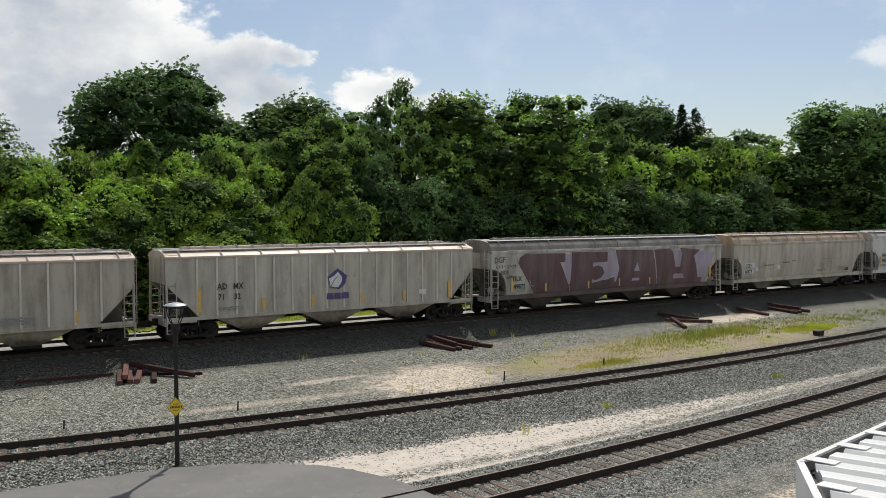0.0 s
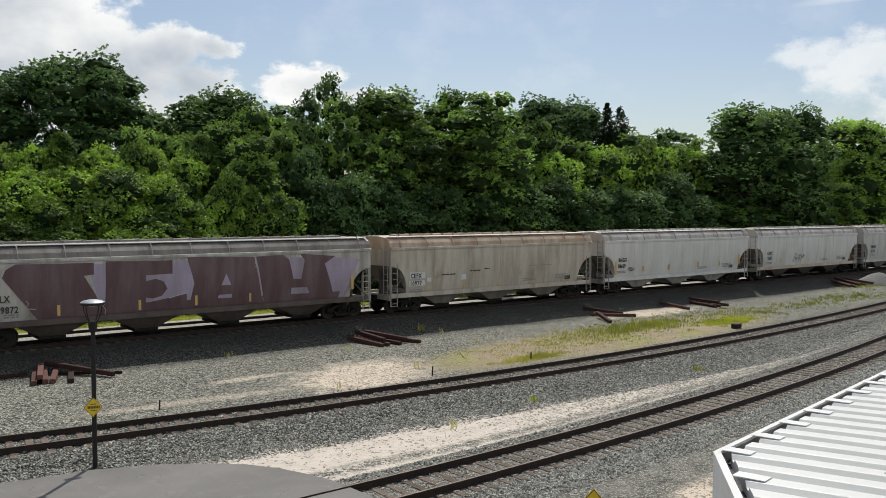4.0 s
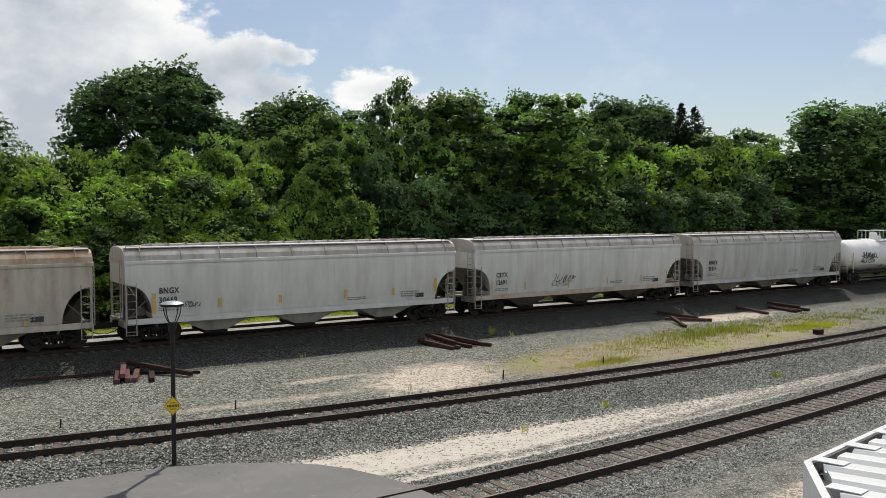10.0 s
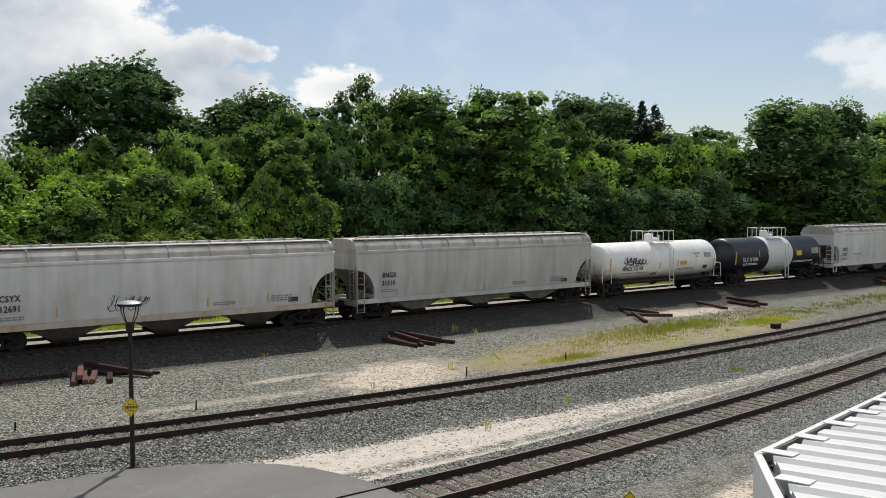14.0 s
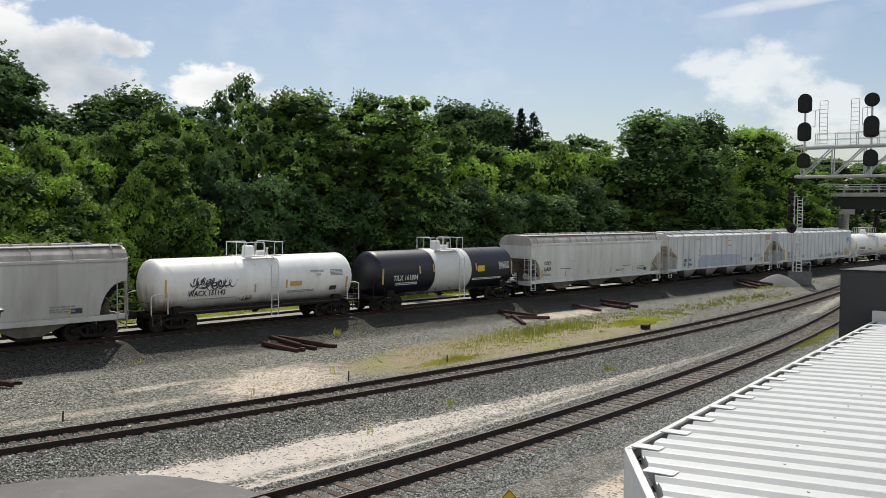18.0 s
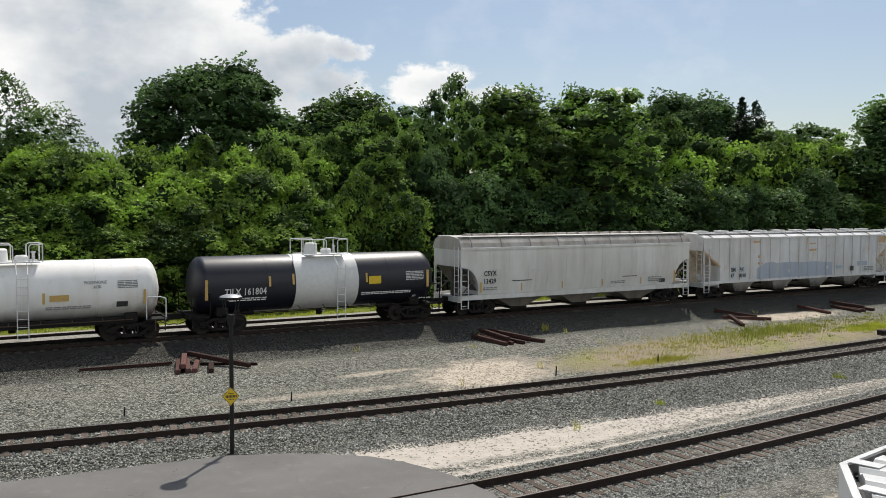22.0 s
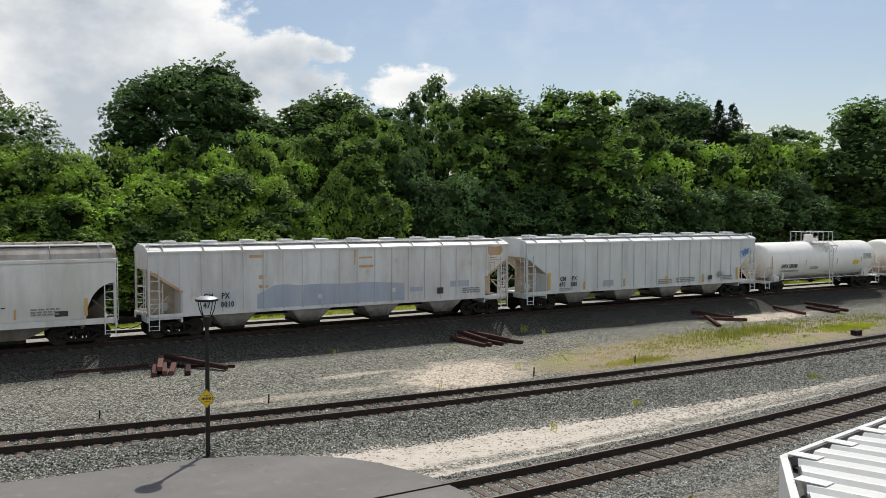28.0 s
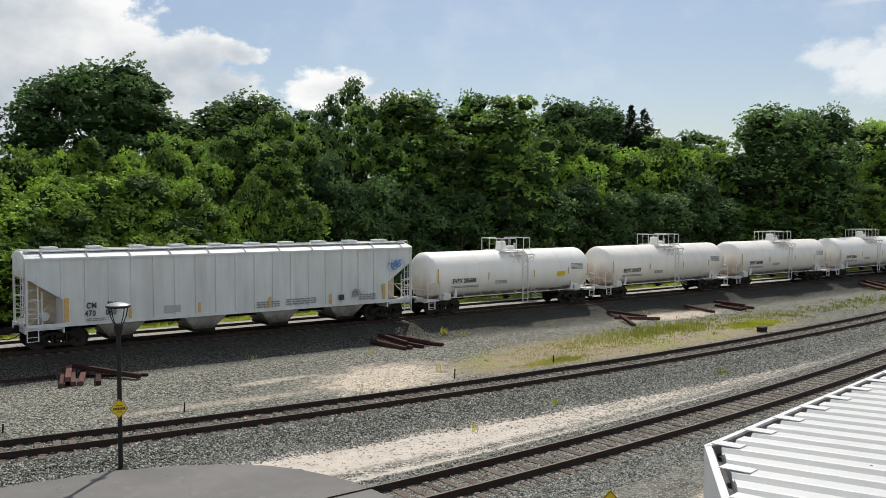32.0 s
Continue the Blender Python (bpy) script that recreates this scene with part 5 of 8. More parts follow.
P_OUTLINE = paint("pale_lilac_spray_paint", (0.50, 0.46, 0.50), (0.30, 0.27, 0.28), 0.6, seed=23)
def bay_paint(name, color, low_color, seed):
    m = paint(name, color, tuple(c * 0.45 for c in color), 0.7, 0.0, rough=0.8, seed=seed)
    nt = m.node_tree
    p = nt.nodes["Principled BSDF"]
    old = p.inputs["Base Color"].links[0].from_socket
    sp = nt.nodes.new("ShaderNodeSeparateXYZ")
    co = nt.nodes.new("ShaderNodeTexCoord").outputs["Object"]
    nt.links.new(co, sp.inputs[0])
    # darker towards the bottom of the bay, with an uneven edge
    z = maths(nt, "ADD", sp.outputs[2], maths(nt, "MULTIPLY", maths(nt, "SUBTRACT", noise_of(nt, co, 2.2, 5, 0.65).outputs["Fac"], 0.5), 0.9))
    nt.links.new(mixed(nt, ranged(nt, z, 0.95, 0.45, 0.0, 0.9), old, low_color), p.inputs["Base Color"])
    return m


P_BAYTAN = bay_paint("tan_dusty_bay_darker_low", (0.50, 0.43, 0.34), (0.060, 0.042, 0.030), 27)
P_BAYGREY = bay_paint("grey_dusty_bay_darker_low", (0.50, 0.49, 0.46), (0.070, 0.058, 0.048), 28)
P_BAYDARK = bay_paint("dark_brown_bay", (0.13, 0.10, 0.088), (0.045, 0.036, 0.030), 29)
P_PEACHROOF = paint("pale_roof_with_peach_rust", (0.55, 0.475, 0.395), (0.42, 0.30, 0.21), 0.75, 0.12, (0.36, 0.22, 0.13), seed=30)
P_POST = paint("cream_side_posts", (0.66, 0.62, 0.55), (0.36, 0.31, 0.26), 0.5, 0.0, seed=31)
P_DUSTROOF = paint("dusty_brown_roof_sheet", (0.56, 0.53, 0.49), (0.26, 0.20, 0.15), 0.75, 0.06, seed=26)
P_GRIMROOF = paint("grimy_brown_roof", (0.27, 0.245, 0.215), (0.09, 0.078, 0.066), 0.85, 0.1, seed=24)
P_MAROON = paint("maroon_spray_paint", (0.115, 0.062, 0.066), (0.20, 0.150, 0.165), 0.7, 0.0, rough=0.6, seed=18)
P_LAVENDER = paint("lavender_spray_paint", (0.42, 0.36, 0.47), (0.26, 0.22, 0.24), 0.75, 0.0, rough=0.6, seed=19)
P_BLUEPATCH = paint("faded_blue_paint", (0.40, 0.46, 0.57), (0.50, 0.53, 0.58), 0.8, 0.0, seed=20)
P_SILLRUST = paint("sill_paint_with_peach_rust", (0.60, 0.53, 0.45), (0.46, 0.31, 0.20), 0.9, 0.5, (0.44, 0.25, 0.12), seed=33)
P_ENDGRIME = paint("grimy_end_paint", (0.44, 0.41, 0.37), (0.13, 0.105, 0.085), 0.85, 0.1, seed=34)
P_STENCIL = paint("pale_blue_stencil_ground", (0.60, 0.64, 0.68), (0.52, 0.55, 0.58), 0.6, seed=25)
P_ORANGE = paint("orange_primer", (0.58, 0.34, 0.15), (0.60, 0.50, 0.40), 0.85, 0.0, seed=21)
P_ENDSHADE = paint("painted_end_shade", (0.13, 0.115, 0.10), (0.05, 0.045, 0.04), 0.8, 0.0, rough=0.85, seed=22)
P_NAVY = mat("navy_decal", (0.055, 0.04, 0.16), (0.10, 0.08, 0.20), 6, 0.6)
P_PALESPRAY = mat("pale_blue_spray", (0.36, 0.55, 0.72), (0.48, 0.62, 0.74), 6, 0.6)
P_BLUESPRAY = mat("blue_spray", (0.03, 0.16, 0.50), (0.05, 0.22, 0.55), 6, 0.6)

GAP = [-38.1, -17.9, 1.65, 24.5, 43.53, 63.68, 83.27, 103.3, 117.95, 132.98, 152.43, 174.76, 197.1, 212.76, 228.42, 244.08, 259.74, 275.4]
B, W_, G_ = M_DECAL_BLACK, M_DECAL_WHITE, M_DECAL_GREY


def tapes_low(a, n, z=1.35, h=0.55, w=0.13):
    return [(-a + 2.6 + (2 * a - 5.2) * i / (n - 1), z, w, h) for i in range(n)]


def std_marks(a, mark, number, x, extra=(), top=2.42):
    m = [("text", mark, x, top, 0.40, B), ("text", number, x, top - 0.46, 0.40, B), ("bars", (1.0, 2), x, top - 0.75, 0.06, G_),
         ("bars", (1.2, 3), a - 3.6, 1.75, 0.07, G_), ("panel", 0.55, a - 2.6, 1.42, 0.32, B), ("bars", (1.2, 2), a * 0.25, 1.6, 0.06, G_)]
    return m + list(extra)


hopper_car("grey ribbed covered hopper with dirty cream paint", GAP[0], GAP[1], P_CREAM, "post", [("bars", (2, 3), 3, 1.7, 0.08, G_)], 3, 15, tapes_low(9.4, 5), P_BAYTAN, P_PEACHROOF, post_mat=P_POST)
hopper_car("pale grey ribbed covered hopper with a leaf emblem", GAP[1], GAP[2], P_ADM, "post",
           [("text", "AD", -6.54, 2.55, 0.42, B), ("text", "MX", -5.72, 2.55, 0.42, B), ("text", "71", -6.5, 2.03, 0.40, B), ("text", "32", -5.68, 2.03, 0.40, B), ("bars", (1.3, 2), -6.5, 1.6, 0.06, G_), ("panel", 0.45, 5.3, 1.68, 0.30, M_DECAL_WHITE)], 3, 16, [(-7.45, 1.45, 0.2, 1.15), (-4.1, 1.4, 0.18, 0.6), (-1.35, 1.4, 0.18, 0.6), (1.6, 1.4, 0.18, 0.6), (4.3, 1.4, 0.18, 0.6), (7.4, 1.4, 0.2, 1.0)], P_BAYTAN, P_PEACHROOF, post_mat=P_POST)
hopper_car("chalky white covered hopper under a maroon and lavender graffiti", GAP[2], GAP[3], P_OLDWHITE, "curved", [], 4, 0, [(-9.08, 1.5, 0.18, 0.9), (-6.3, 1.35, 0.13, 0.5), (-2.6, 1.35, 0.13, 0.5), (0.24, 1.4, 0.13, 0.5), (3.2, 1.4, 0.11, 0.45), (9.48, 1.7, 0.18, 0.8)], P_BAYDARK, P_GRIMROOF, sill_mat=P_BAYDARK)
hopper_car("grey covered hopper with rust-washed roof", GAP[3], GAP[4], P_TAN, "curved",
           std_marks(8.8, "CEFX", "10977", -7.3, [("panel", 1.18, -7.36, 2.09, 0.44, W_), ("panel", 1.18, -7.36, 1.63, 0.44, W_), ("panel", 0.30, -6.0, 1.85, 0.28, W_), ("panel", 0.40, -3.3, 1.85, 0.42, W_), ("bars", (1.1, 1), -4.9, 2.2, 0.07, B), ("bars", (0.9, 1), -2.6, 2.35, 0.08, B), ("bars", (0.5, 1), -1.4, 2.45, 0.06, B), ("bars", (2.2, 1), 2.6, 2.5, 0.05, G_)], 2.12), 3, 0, tapes_low(8.6, 5, 1.28, 0.22), P_GRIME, P_TANROOF, P_ENDGRIME)
hopper_car("light grey covered hopper with yellow reflectors", GAP[4], GAP[5], P_GREY1, "curved", std_marks(9.3, "BNGX", "30669", -7.8), 3, 0,
           [(-8.05, 1.45, 0.18, 1.0), (-4.8, 1.6, 0.17, 0.42), (-1.6, 1.6, 0.17, 0.42), (2.2, 1.65, 0.17, 0.45), (5.2, 1.65, 0.15, 0.4), (8.0, 1.7, 0.18, 0.8)], P_GRIME_LIGHT, P_DUSTROOF, P_ENDGRIME)
hopper_car("pale grey covered hopper with black scribbled tag", GAP[5], GAP[6], P_GREY2, "curved", std_marks(9.0, "CSYX", "12691", -7.45, (), 2.32), 3, 0, [(-7.7, 1.35, 0.08, 0.7), (-5.1, 1.45, 0.08, 0.5), (-1.5, 1.45, 0.08, 0.5), (1.95, 1.45, 0.08, 0.5), (5.2, 1.45, 0.08, 0.5), (7.7, 1.4, 0.08, 0.8)], P_BAYDARK, P_DUSTROOF, P_ENDGRIME, sill_mat=P_SILLRUST)
hopper_car("grey covered hopper with faded side", GAP[6], GAP[7], P_GREY3, "curved", std_marks(9.2, "BNGX", "31314", -7.6), 3, 0, tapes_low(9.1, 5, 1.3, 0.4, 0.08), P_GRIME, P_DUSTROOF, P_ENDGRIME)
tank_car("stained white tank car with black scribbled tags", GAP[7], GAP[8], P_WACX,
         [("text", "WACX 151143", -4.7, 1.83, 0.42, B), ("bars", (2.9, 1), -4.7, 1.62, 0.05, G_), ("panel", 0.8, 1.66, 2.05, 0.28, M_REFLECT), ("text", "PHOSPHORIC", 3.1, 2.78, 0.20, G_), ("text", "ACID", 3.5, 2.58, 0.18, G_), ("bars", (0.9, 5), 4.55, 2.85, 0.045, G_), ("bars", (1.9, 2), 1.5, 1.75, 0.05, G_), ("panel", 0.5, 4.5, 1.65, 0.28, B)],
         None, 1.47, None, [(-5.95, 1.85, 0.11, 0.95), (-0.65, 1.85, 0.09, 0.45), (1.42, 1.95, 0.10, 0.5), (5.75, 1.75, 0.11, 0.7)], low_mat=M_RUSTY)
tank_car("black tank car with a broad white band", GAP[8], GAP[9], P_TANKBLACK,
         [("text", "TILX 161804", -5.3, 1.93, 0.48, W_), ("bars", (1.9, 2), -5.05, 1.72, 0.06, W_), ("panel", 0.72, 2.5, 2.2, 0.42, M_YELLOW), ("bars", (1.1, 6), 4.75, 2.75, 0.05, W_), ("bars", (3.0, 2), 2.1, 1.7, 0.05, W_), ("panel", 0.22, 5.3, 1.25, 0.22, W_), ("bars", (1.0, 1), 5.6, 1.2, 0.06, W_)],
         (-1.6, 1.92, M_WHITE), 1.47, None, [(-6.2, 1.75, 0.14, 1.0), (-3.0, 2.3, 0.12, 0.52), (-1.75, 2.35, 0.11, 0.55), (2.37, 2.3, 0.11, 0.5), (6.1, 1.9, 0.14, 0.95)], low_mat=M_STEEL_DARK, ladder_x=0.65)
hopper_car("silver-grey covered hopper with smooth sides", GAP[9], GAP[10], P_SILVER, "curved", std_marks(9.0, "CSYX", "13429", -7.45, [("bars", (0.8, 1), -4.1, 2.5, 0.16, W_), ("bars", (1.4, 1), -5.4, 1.97, 0.05, B), ("bars", (1.2, 1), 3.2, 1.9, 0.05, B)], 2.36), 3, 0, [(-7.6, 1.38, 0.12, 0.6), (-4.7, 1.38, 0.08, 0.45), (-1.66, 1.38, 0.08, 0.45), (1.53, 1.38, 0.08, 0.45), (4.78, 1.38, 0.08, 0.45), (7.7, 1.4, 0.13, 0.8)], P_GRIME, P_DUSTROOF)
hopper_car("white ribbed covered hopper with a faded blue patch", GAP[10], GAP[11], P_BLUEGREY, "post",
           [("text", "CM", -7.85, 1.87, 0.40, B), ("text", "PX", -6.95, 1.87, 0.40, B), ("text", "47", -7.85, 1.45, 0.40, B), ("text", "0010", -6.98, 1.45, 0.38, B), ("panel", 0.40, 5.5, 1.5, 0.36, B), ("panel", 0.22, -1.8, 1.6, 0.24, W_), ("panel", 0.22, 2.6, 1.75, 0.22, W_), ("bars", (1.2, 3), 7.2, 1.7, 0.07, G_)], 4, 18, [], P_BAYGREY, None, None, M_SLOPE_TAN, "square", 4.25)
hopper_car("pale blue-grey ribbed covered hopper with roof hatches", GAP[11], GAP[12], P_PALEBLUE, "post",
           [("text", "CM", -7.9, 1.86, 0.38, B), ("text", "PX", -6.95, 1.86, 0.38, B), ("text", "470", -7.97, 1.5, 0.38, B), ("text", "080", -7.03, 1.5, 0.38, B), ("bars", (0.9, 2), -7.9, 1.34, 0.05, G_), ("panel", 0.8, -4.25, 1.4, 0.36, P_PATCHGREY), ("panel", 0.36, 5.5, 1.42, 0.30, B), ("bars", (1.3, 3), 0.6, 1.55, 0.07, G_), ("bars", (1.8, 3), 2.3, 1.6, 0.07, G_), ("bars", (1.2, 3), 6.8, 1.6, 0.07, G_)], 4, 18,
           [(-8.75, 1.3, 0.2, 1.1), (-5.9, 1.25, 0.15, 0.5), (-2.5, 1.3, 0.15, 0.5), (1.35, 1.3, 0.15, 0.55), (5.0, 1.25, 0.15, 0.55), (8.5, 1.3, 0.2, 0.9)], P_BAYGREY, None, None, M_SLOPE_TAN, "square", 4.25)
for i, (num, mt) in enumerate((("SHPX 205688", P_TANKWHITE), ("SHPX 205673", P_TANKWHITE2), ("SHPX 205669", P_TANKWHITE2), ("SHPX 205661", P_TANKWHITE), ("", P_TANKWHITE2))):
    tank_car("white tank car with a railed top platform", GAP[12 + i], GAP[13 + i], mt,
             ([("text", num, -5.4, 1.93, 0.40, B)] if num else []) + [("bars", (2.2, 2), -5.4, 1.70, 0.045, G_), ("bars", (1.1, 5), 4.9, 2.75, 0.05, G_), ("bars", (1.0, 3), -1.9, 1.9, 0.045, G_)] + ([("panel", 0.7, 3.56, 2.0, 0.30, M_YELLOW)] if i == 0 else []),
             None, 1.48, M_WHITE, [(-6.5, 1.95, 0.09, 0.9), (-2.5, 2.05, 0.07, 0.45), (1.42, 2.05, 0.07, 0.45), (4.6, 2.1, 0.07, 0.45), (6.5, 1.95, 0.09, 0.8)])

# travel of the train along the main line, metres to the left by the second
TRAVEL = [(0, -0.65), (3, 18.04), (6, 37.09), (9, 56.23), (13, 81.55), (17, 106.42), (19, 118.47), (22.5, 139.6), (28, 172.15), (32, 195.68)]

# ---- woods ----
def crown_mesh(name, seed, width, top, lobes, blades, leaf, material, low=0.0, mid=0.5, belly=0.1, open_=0.0, droop=0.18, lobe=(0.22, 0.46)):
    """A crown of rounded boughs: each a dark core of twigs, inner shade put into its colour, roofed with sprays of
    drooping pointed leaves. leaf: length, width.
    """
    rng = np.random.default_rng(seed)
    h = top - low
    zc, up = low + mid * h, (1 - mid) * h
    n_up = int(lobes * 0.62)
    big = []
    for i in range(lobes):
        r = width * rng.uniform(*lobe) * (1 - 0.25 * open_)
        a = 2.399963 * i + rng.uniform(-0.5, 0.5)
        shell = rng.uniform(0.70, 1.06) if i % 4 else rng.uniform(0.15, 0.6)
        if i < n_up:                                   # the dome
            s = ((i + 0.5) / n_up) ** 0.9 - 0.06
            c = max(0.0, 1 - abs(s) ** 2.3) ** 0.5
            w = max(0.0, width - r * 0.75) * c * shell
            big.append((math.cos(a) * w, math.sin(a) * w, zc + s * max(0.5, up - r * 0.6) * rng.uniform(0.84, 1.03), r))
        else:                                          # the skirt
            t = (i - n_up + rng.uniform(0, 1)) / (lobes - n_up)
            w = (width - r * 0.75) * (1 - belly * (1 - t)) * rng.uniform(0.5, 1.12)
            big.append((math.cos(a) * w, math.sin(a) * w, low + max(r * 0.5, (zc - low) * t), r))
    big = np.array(big)
    # sprays over the upper face of each bough, hanging a little over its rim
    per = 260
    host = np.repeat(np.arange(lobes), per)
    d = rng.normal(size=(lobes * per, 3))
    d[:, 2] = np.where(rng.random(len(d)) < (0.66 if low > 0.3 else 0.84), np.abs(d[:, 2]) + 0.10, d[:, 2] * 0.7)
    d /= np.linalg.norm(d, axis=1, keepdims=True)
    lump = 1.0 + 0.17 * np.sin(d[:, 0] * 4.2 + host) * np.sin(d[:, 1] * 4.6 + host * 2.3) + 0.09 * np.sin(d[:, 0] * 9 + d[:, 2] * 8 + host * 1.7)
    sc = big[host, :3] + d * big[host, 3:4] * (rng.uniform(0.76, 1.06, len(d)) * lump + 0.16 * rng.random(len(d)) ** 3)[:, None] * (1, 1, 0.86)
    keep = np.ones(len(sc), bool)
    for c in big:
        keep &= (((sc - c[:3]) / (1, 1, 0.86)) ** 2).sum(1) > (c[3] * 0.70) ** 2
    sc, sd = sc[keep], d[keep]
    wt_ = 0.30 + 0.70 * np.clip((sc[:, 2] - low) / h, 0, 1)
    per_spray = 7
    ns = blades // per_spray
    pick = rng.choice(len(sc), ns, p=wt_ / wt_.sum(), replace=ns > len(sc))
    c0 = np.repeat(sc[pick] + rng.normal(0, 0.05, (ns, 3)), per_spray, 0)
    out = np.repeat(sd[pick], per_spray, 0)
    n = len(c0)
    way = out * 0.65 + rng.normal(size=(n, 3)) * (0.62, 0.62, 0.42) - (0, 0, droop * 0.5)
    way /= np.linalg.norm(way, axis=1, keepdims=True)
    face = out * 0.6 + rng.normal(size=(n, 3)) * 0.38 + (0, 0, 0.65)
    side = np.cross(way, face)
    side /= np.linalg.norm(side, axis=1, keepdims=True)
    ln = (leaf[0] * rng.uniform(0.6, 1.35, n))[:, None]
    wd = (leaf[1] * rng.uniform(0.7, 1.3, n))[:, None] * 0.5
    mid_p = c0 + way * ln * 0.45
    tip = c0 + way * ln - np.array((0, 0, droop)) * ln
    verts = np.stack([c0 + side * wd, tip, mid_p - side * wd], 1).reshape(-1, 3)
    verts[:, 2] = np.maximum(verts[:, 2], low + 0.03)
    # the solid core inside each bough; its dark green paints the crown's inner shade
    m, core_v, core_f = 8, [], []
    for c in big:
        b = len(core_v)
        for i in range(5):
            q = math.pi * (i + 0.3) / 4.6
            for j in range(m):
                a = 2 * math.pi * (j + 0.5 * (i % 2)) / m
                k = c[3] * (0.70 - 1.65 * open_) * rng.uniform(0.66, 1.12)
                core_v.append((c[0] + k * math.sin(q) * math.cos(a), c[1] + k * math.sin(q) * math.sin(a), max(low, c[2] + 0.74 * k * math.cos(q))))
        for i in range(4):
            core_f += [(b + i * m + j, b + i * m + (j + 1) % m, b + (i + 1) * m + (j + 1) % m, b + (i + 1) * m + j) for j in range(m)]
    verts = np.vstack([verts, np.array(core_v)])
    verts[:, 2] = low + (verts[:, 2] - low) * (top - low) / (np.percentile(verts[:, 2], 99.9) - low)
    faces = np.arange(n * 3).reshape(-1, 3).tolist() + [tuple(n * 3 + i for i in f) for f in core_f]
    me = bpy.data.meshes.new(name)
    me.from_pydata(verts.tolist(), [], faces)
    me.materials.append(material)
    me.materials.append(M_TWIG_SHADE)
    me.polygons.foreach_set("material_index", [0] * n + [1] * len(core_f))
    return me


def trunk_mesh(seed, height, r, limbs, spread):
    rng = random.Random(seed)
    g = Geo()
    p, lean = Vector((0, 0, -0.4)), Vector((rng.uniform(-0.05, 0.05), rng.uniform(-0.05, 0.05), 1))
    steps = 6
    pts = [p]
    for i in range(steps):
        p = p + (lean + Vector((rng.uniform(-0.12, 0.12), rng.uniform(-0.12, 0.12), 0))).normalized() * height / steps
        pts.append(p)
    for i in range(steps):
        g.rod(pts[i], pts[i + 1], r * (1 - 0.75 * i / steps), 9, r * (1 - 0.75 * (i + 1) / steps))
        if i:
            g.f.append((18 * i - 9, 18 * i, 18 * i + 1))
    for k in range(limbs):
        i = rng.randint(2, steps - 1)
        a = rng.uniform(0, 6.28)
        q = pts[i]
        e1 = q + Vector((math.cos(a), math.sin(a), 0.9)) * spread * 0.45
        e2 = e1 + Vector((math.cos(a + 0.3), math.sin(a + 0.3), 1.2)) * spread * 0.35
        n = len(g.v)                     # each limb grows out of the stem's ring
        g.rod(q, e1, r * 0.38, 6, r * 0.24)
        g.rod(e1, e2, r * 0.24, 5, r * 0.10)
        g.f += [(18 * i, n, n + 1), (n + 6, n + 12, n + 13)]
    return g.mesh("trunk", M_BARK, True)


KINDS = {
    "vine": [(crown_mesh("crown", 10 + i, 2.5, 9.0, 22, 15120, (0.188, 0.147), M_LEAF_VINE, 0.0, 0.55, lobe=(0.28, 0.56)), trunk_mesh(10 + i, 5.5, 0.14, 4, 1.0), 2.5, 9.0) for i in range(6)],
    "sprig": [(crown_mesh("crown", 25, 1.2, 11.0, 18, 6720, (0.208, 0.143), M_LEAF_VINE, 4.0, 0.6, lobe=(0.25, 0.45)), trunk_mesh(25, 8.0, 0.12, 5, 0.8), 1.2, 11.0)],
    "broad": [(crown_mesh("crown", 30 + i, 2.8, 14.5, 40, 16800, (0.192, 0.155), M_LEAF, 0.0, 0.52, lobe=(0.21, 0.44)), trunk_mesh(30 + i, 11.0, 0.22, 7, 1.6), 2.8, 14.5) for i in range(6)],
    "dark": [(crown_mesh("crown", 50 + i, 2.6, 15.0, 42, 15120, (0.200, 0.164), M_LEAF_DARK, 0.0, 0.50, 0.1, 0.10, 0.2, (0.20, 0.40)), trunk_mesh(50 + i, 12.5, 0.24, 9, 1.8), 2.6, 15.0) for i in range(4)],
    # low front trees: the darker leaf colour carries the wood's deep shade
    "shade": [(crown_mesh("crown", 60 + i, 2.5, 8.5, 18, 10920, (0.192, 0.151), M_LEAF_OAK_SHADE, 0.0, 0.50, lobe=(0.30, 0.55)), trunk_mesh(60 + i, 6.0, 0.18, 6, 1.4), 2.5, 8.5) for i in range(3)],
    "oak": [(crown_mesh("crown", 70 + i, 7.6, 20.0, 150, 72000, (0.245, 0.215), M_LEAF_OAK_SHADE, 3.0, 0.44, 0.05, 0.0, 0.10, (0.13, 0.26)), trunk_mesh(70 + i, 14.5, 0.42, 14, 4.4), 7.6, 20.0) for i in range(2)],
    "round": [(crown_mesh("crown", 80 + i, 5.4, 18.0, 70, 34000, (0.225, 0.190), M_LEAF_DARK, 0.5, 0.54, 0.05, 0.0, 0.12, (0.20, 0.38)), trunk_mesh(80 + i, 12.0, 0.32, 10, 2.6), 5.4, 18.0) for i in range(2)],
    "light": [(crown_mesh("crown", 85 + i, 4.6, 15.0, 44, 31000, (0.185, 0.150), M_LEAF_LIGHT, 0.0, 0.55, 0.1, 0.1, 0.2, (0.22, 0.42)), trunk_mesh(85 + i, 10.0, 0.24, 8, 2.0), 4.6, 15.0) for i in range(2)],
    "airy": [(crown_mesh("crown", 90 + i, 5.0, 17.0, 38, 18480, (0.192, 0.143), M_LEAF_DARK, 7.0, 0.42, 0.30, 0.28, 0.15, (0.17, 0.34)), trunk_mesh(90 + i, 14.0, 0.24, 12, 2.6), 5.0, 17.0) for i in range(2)],
}
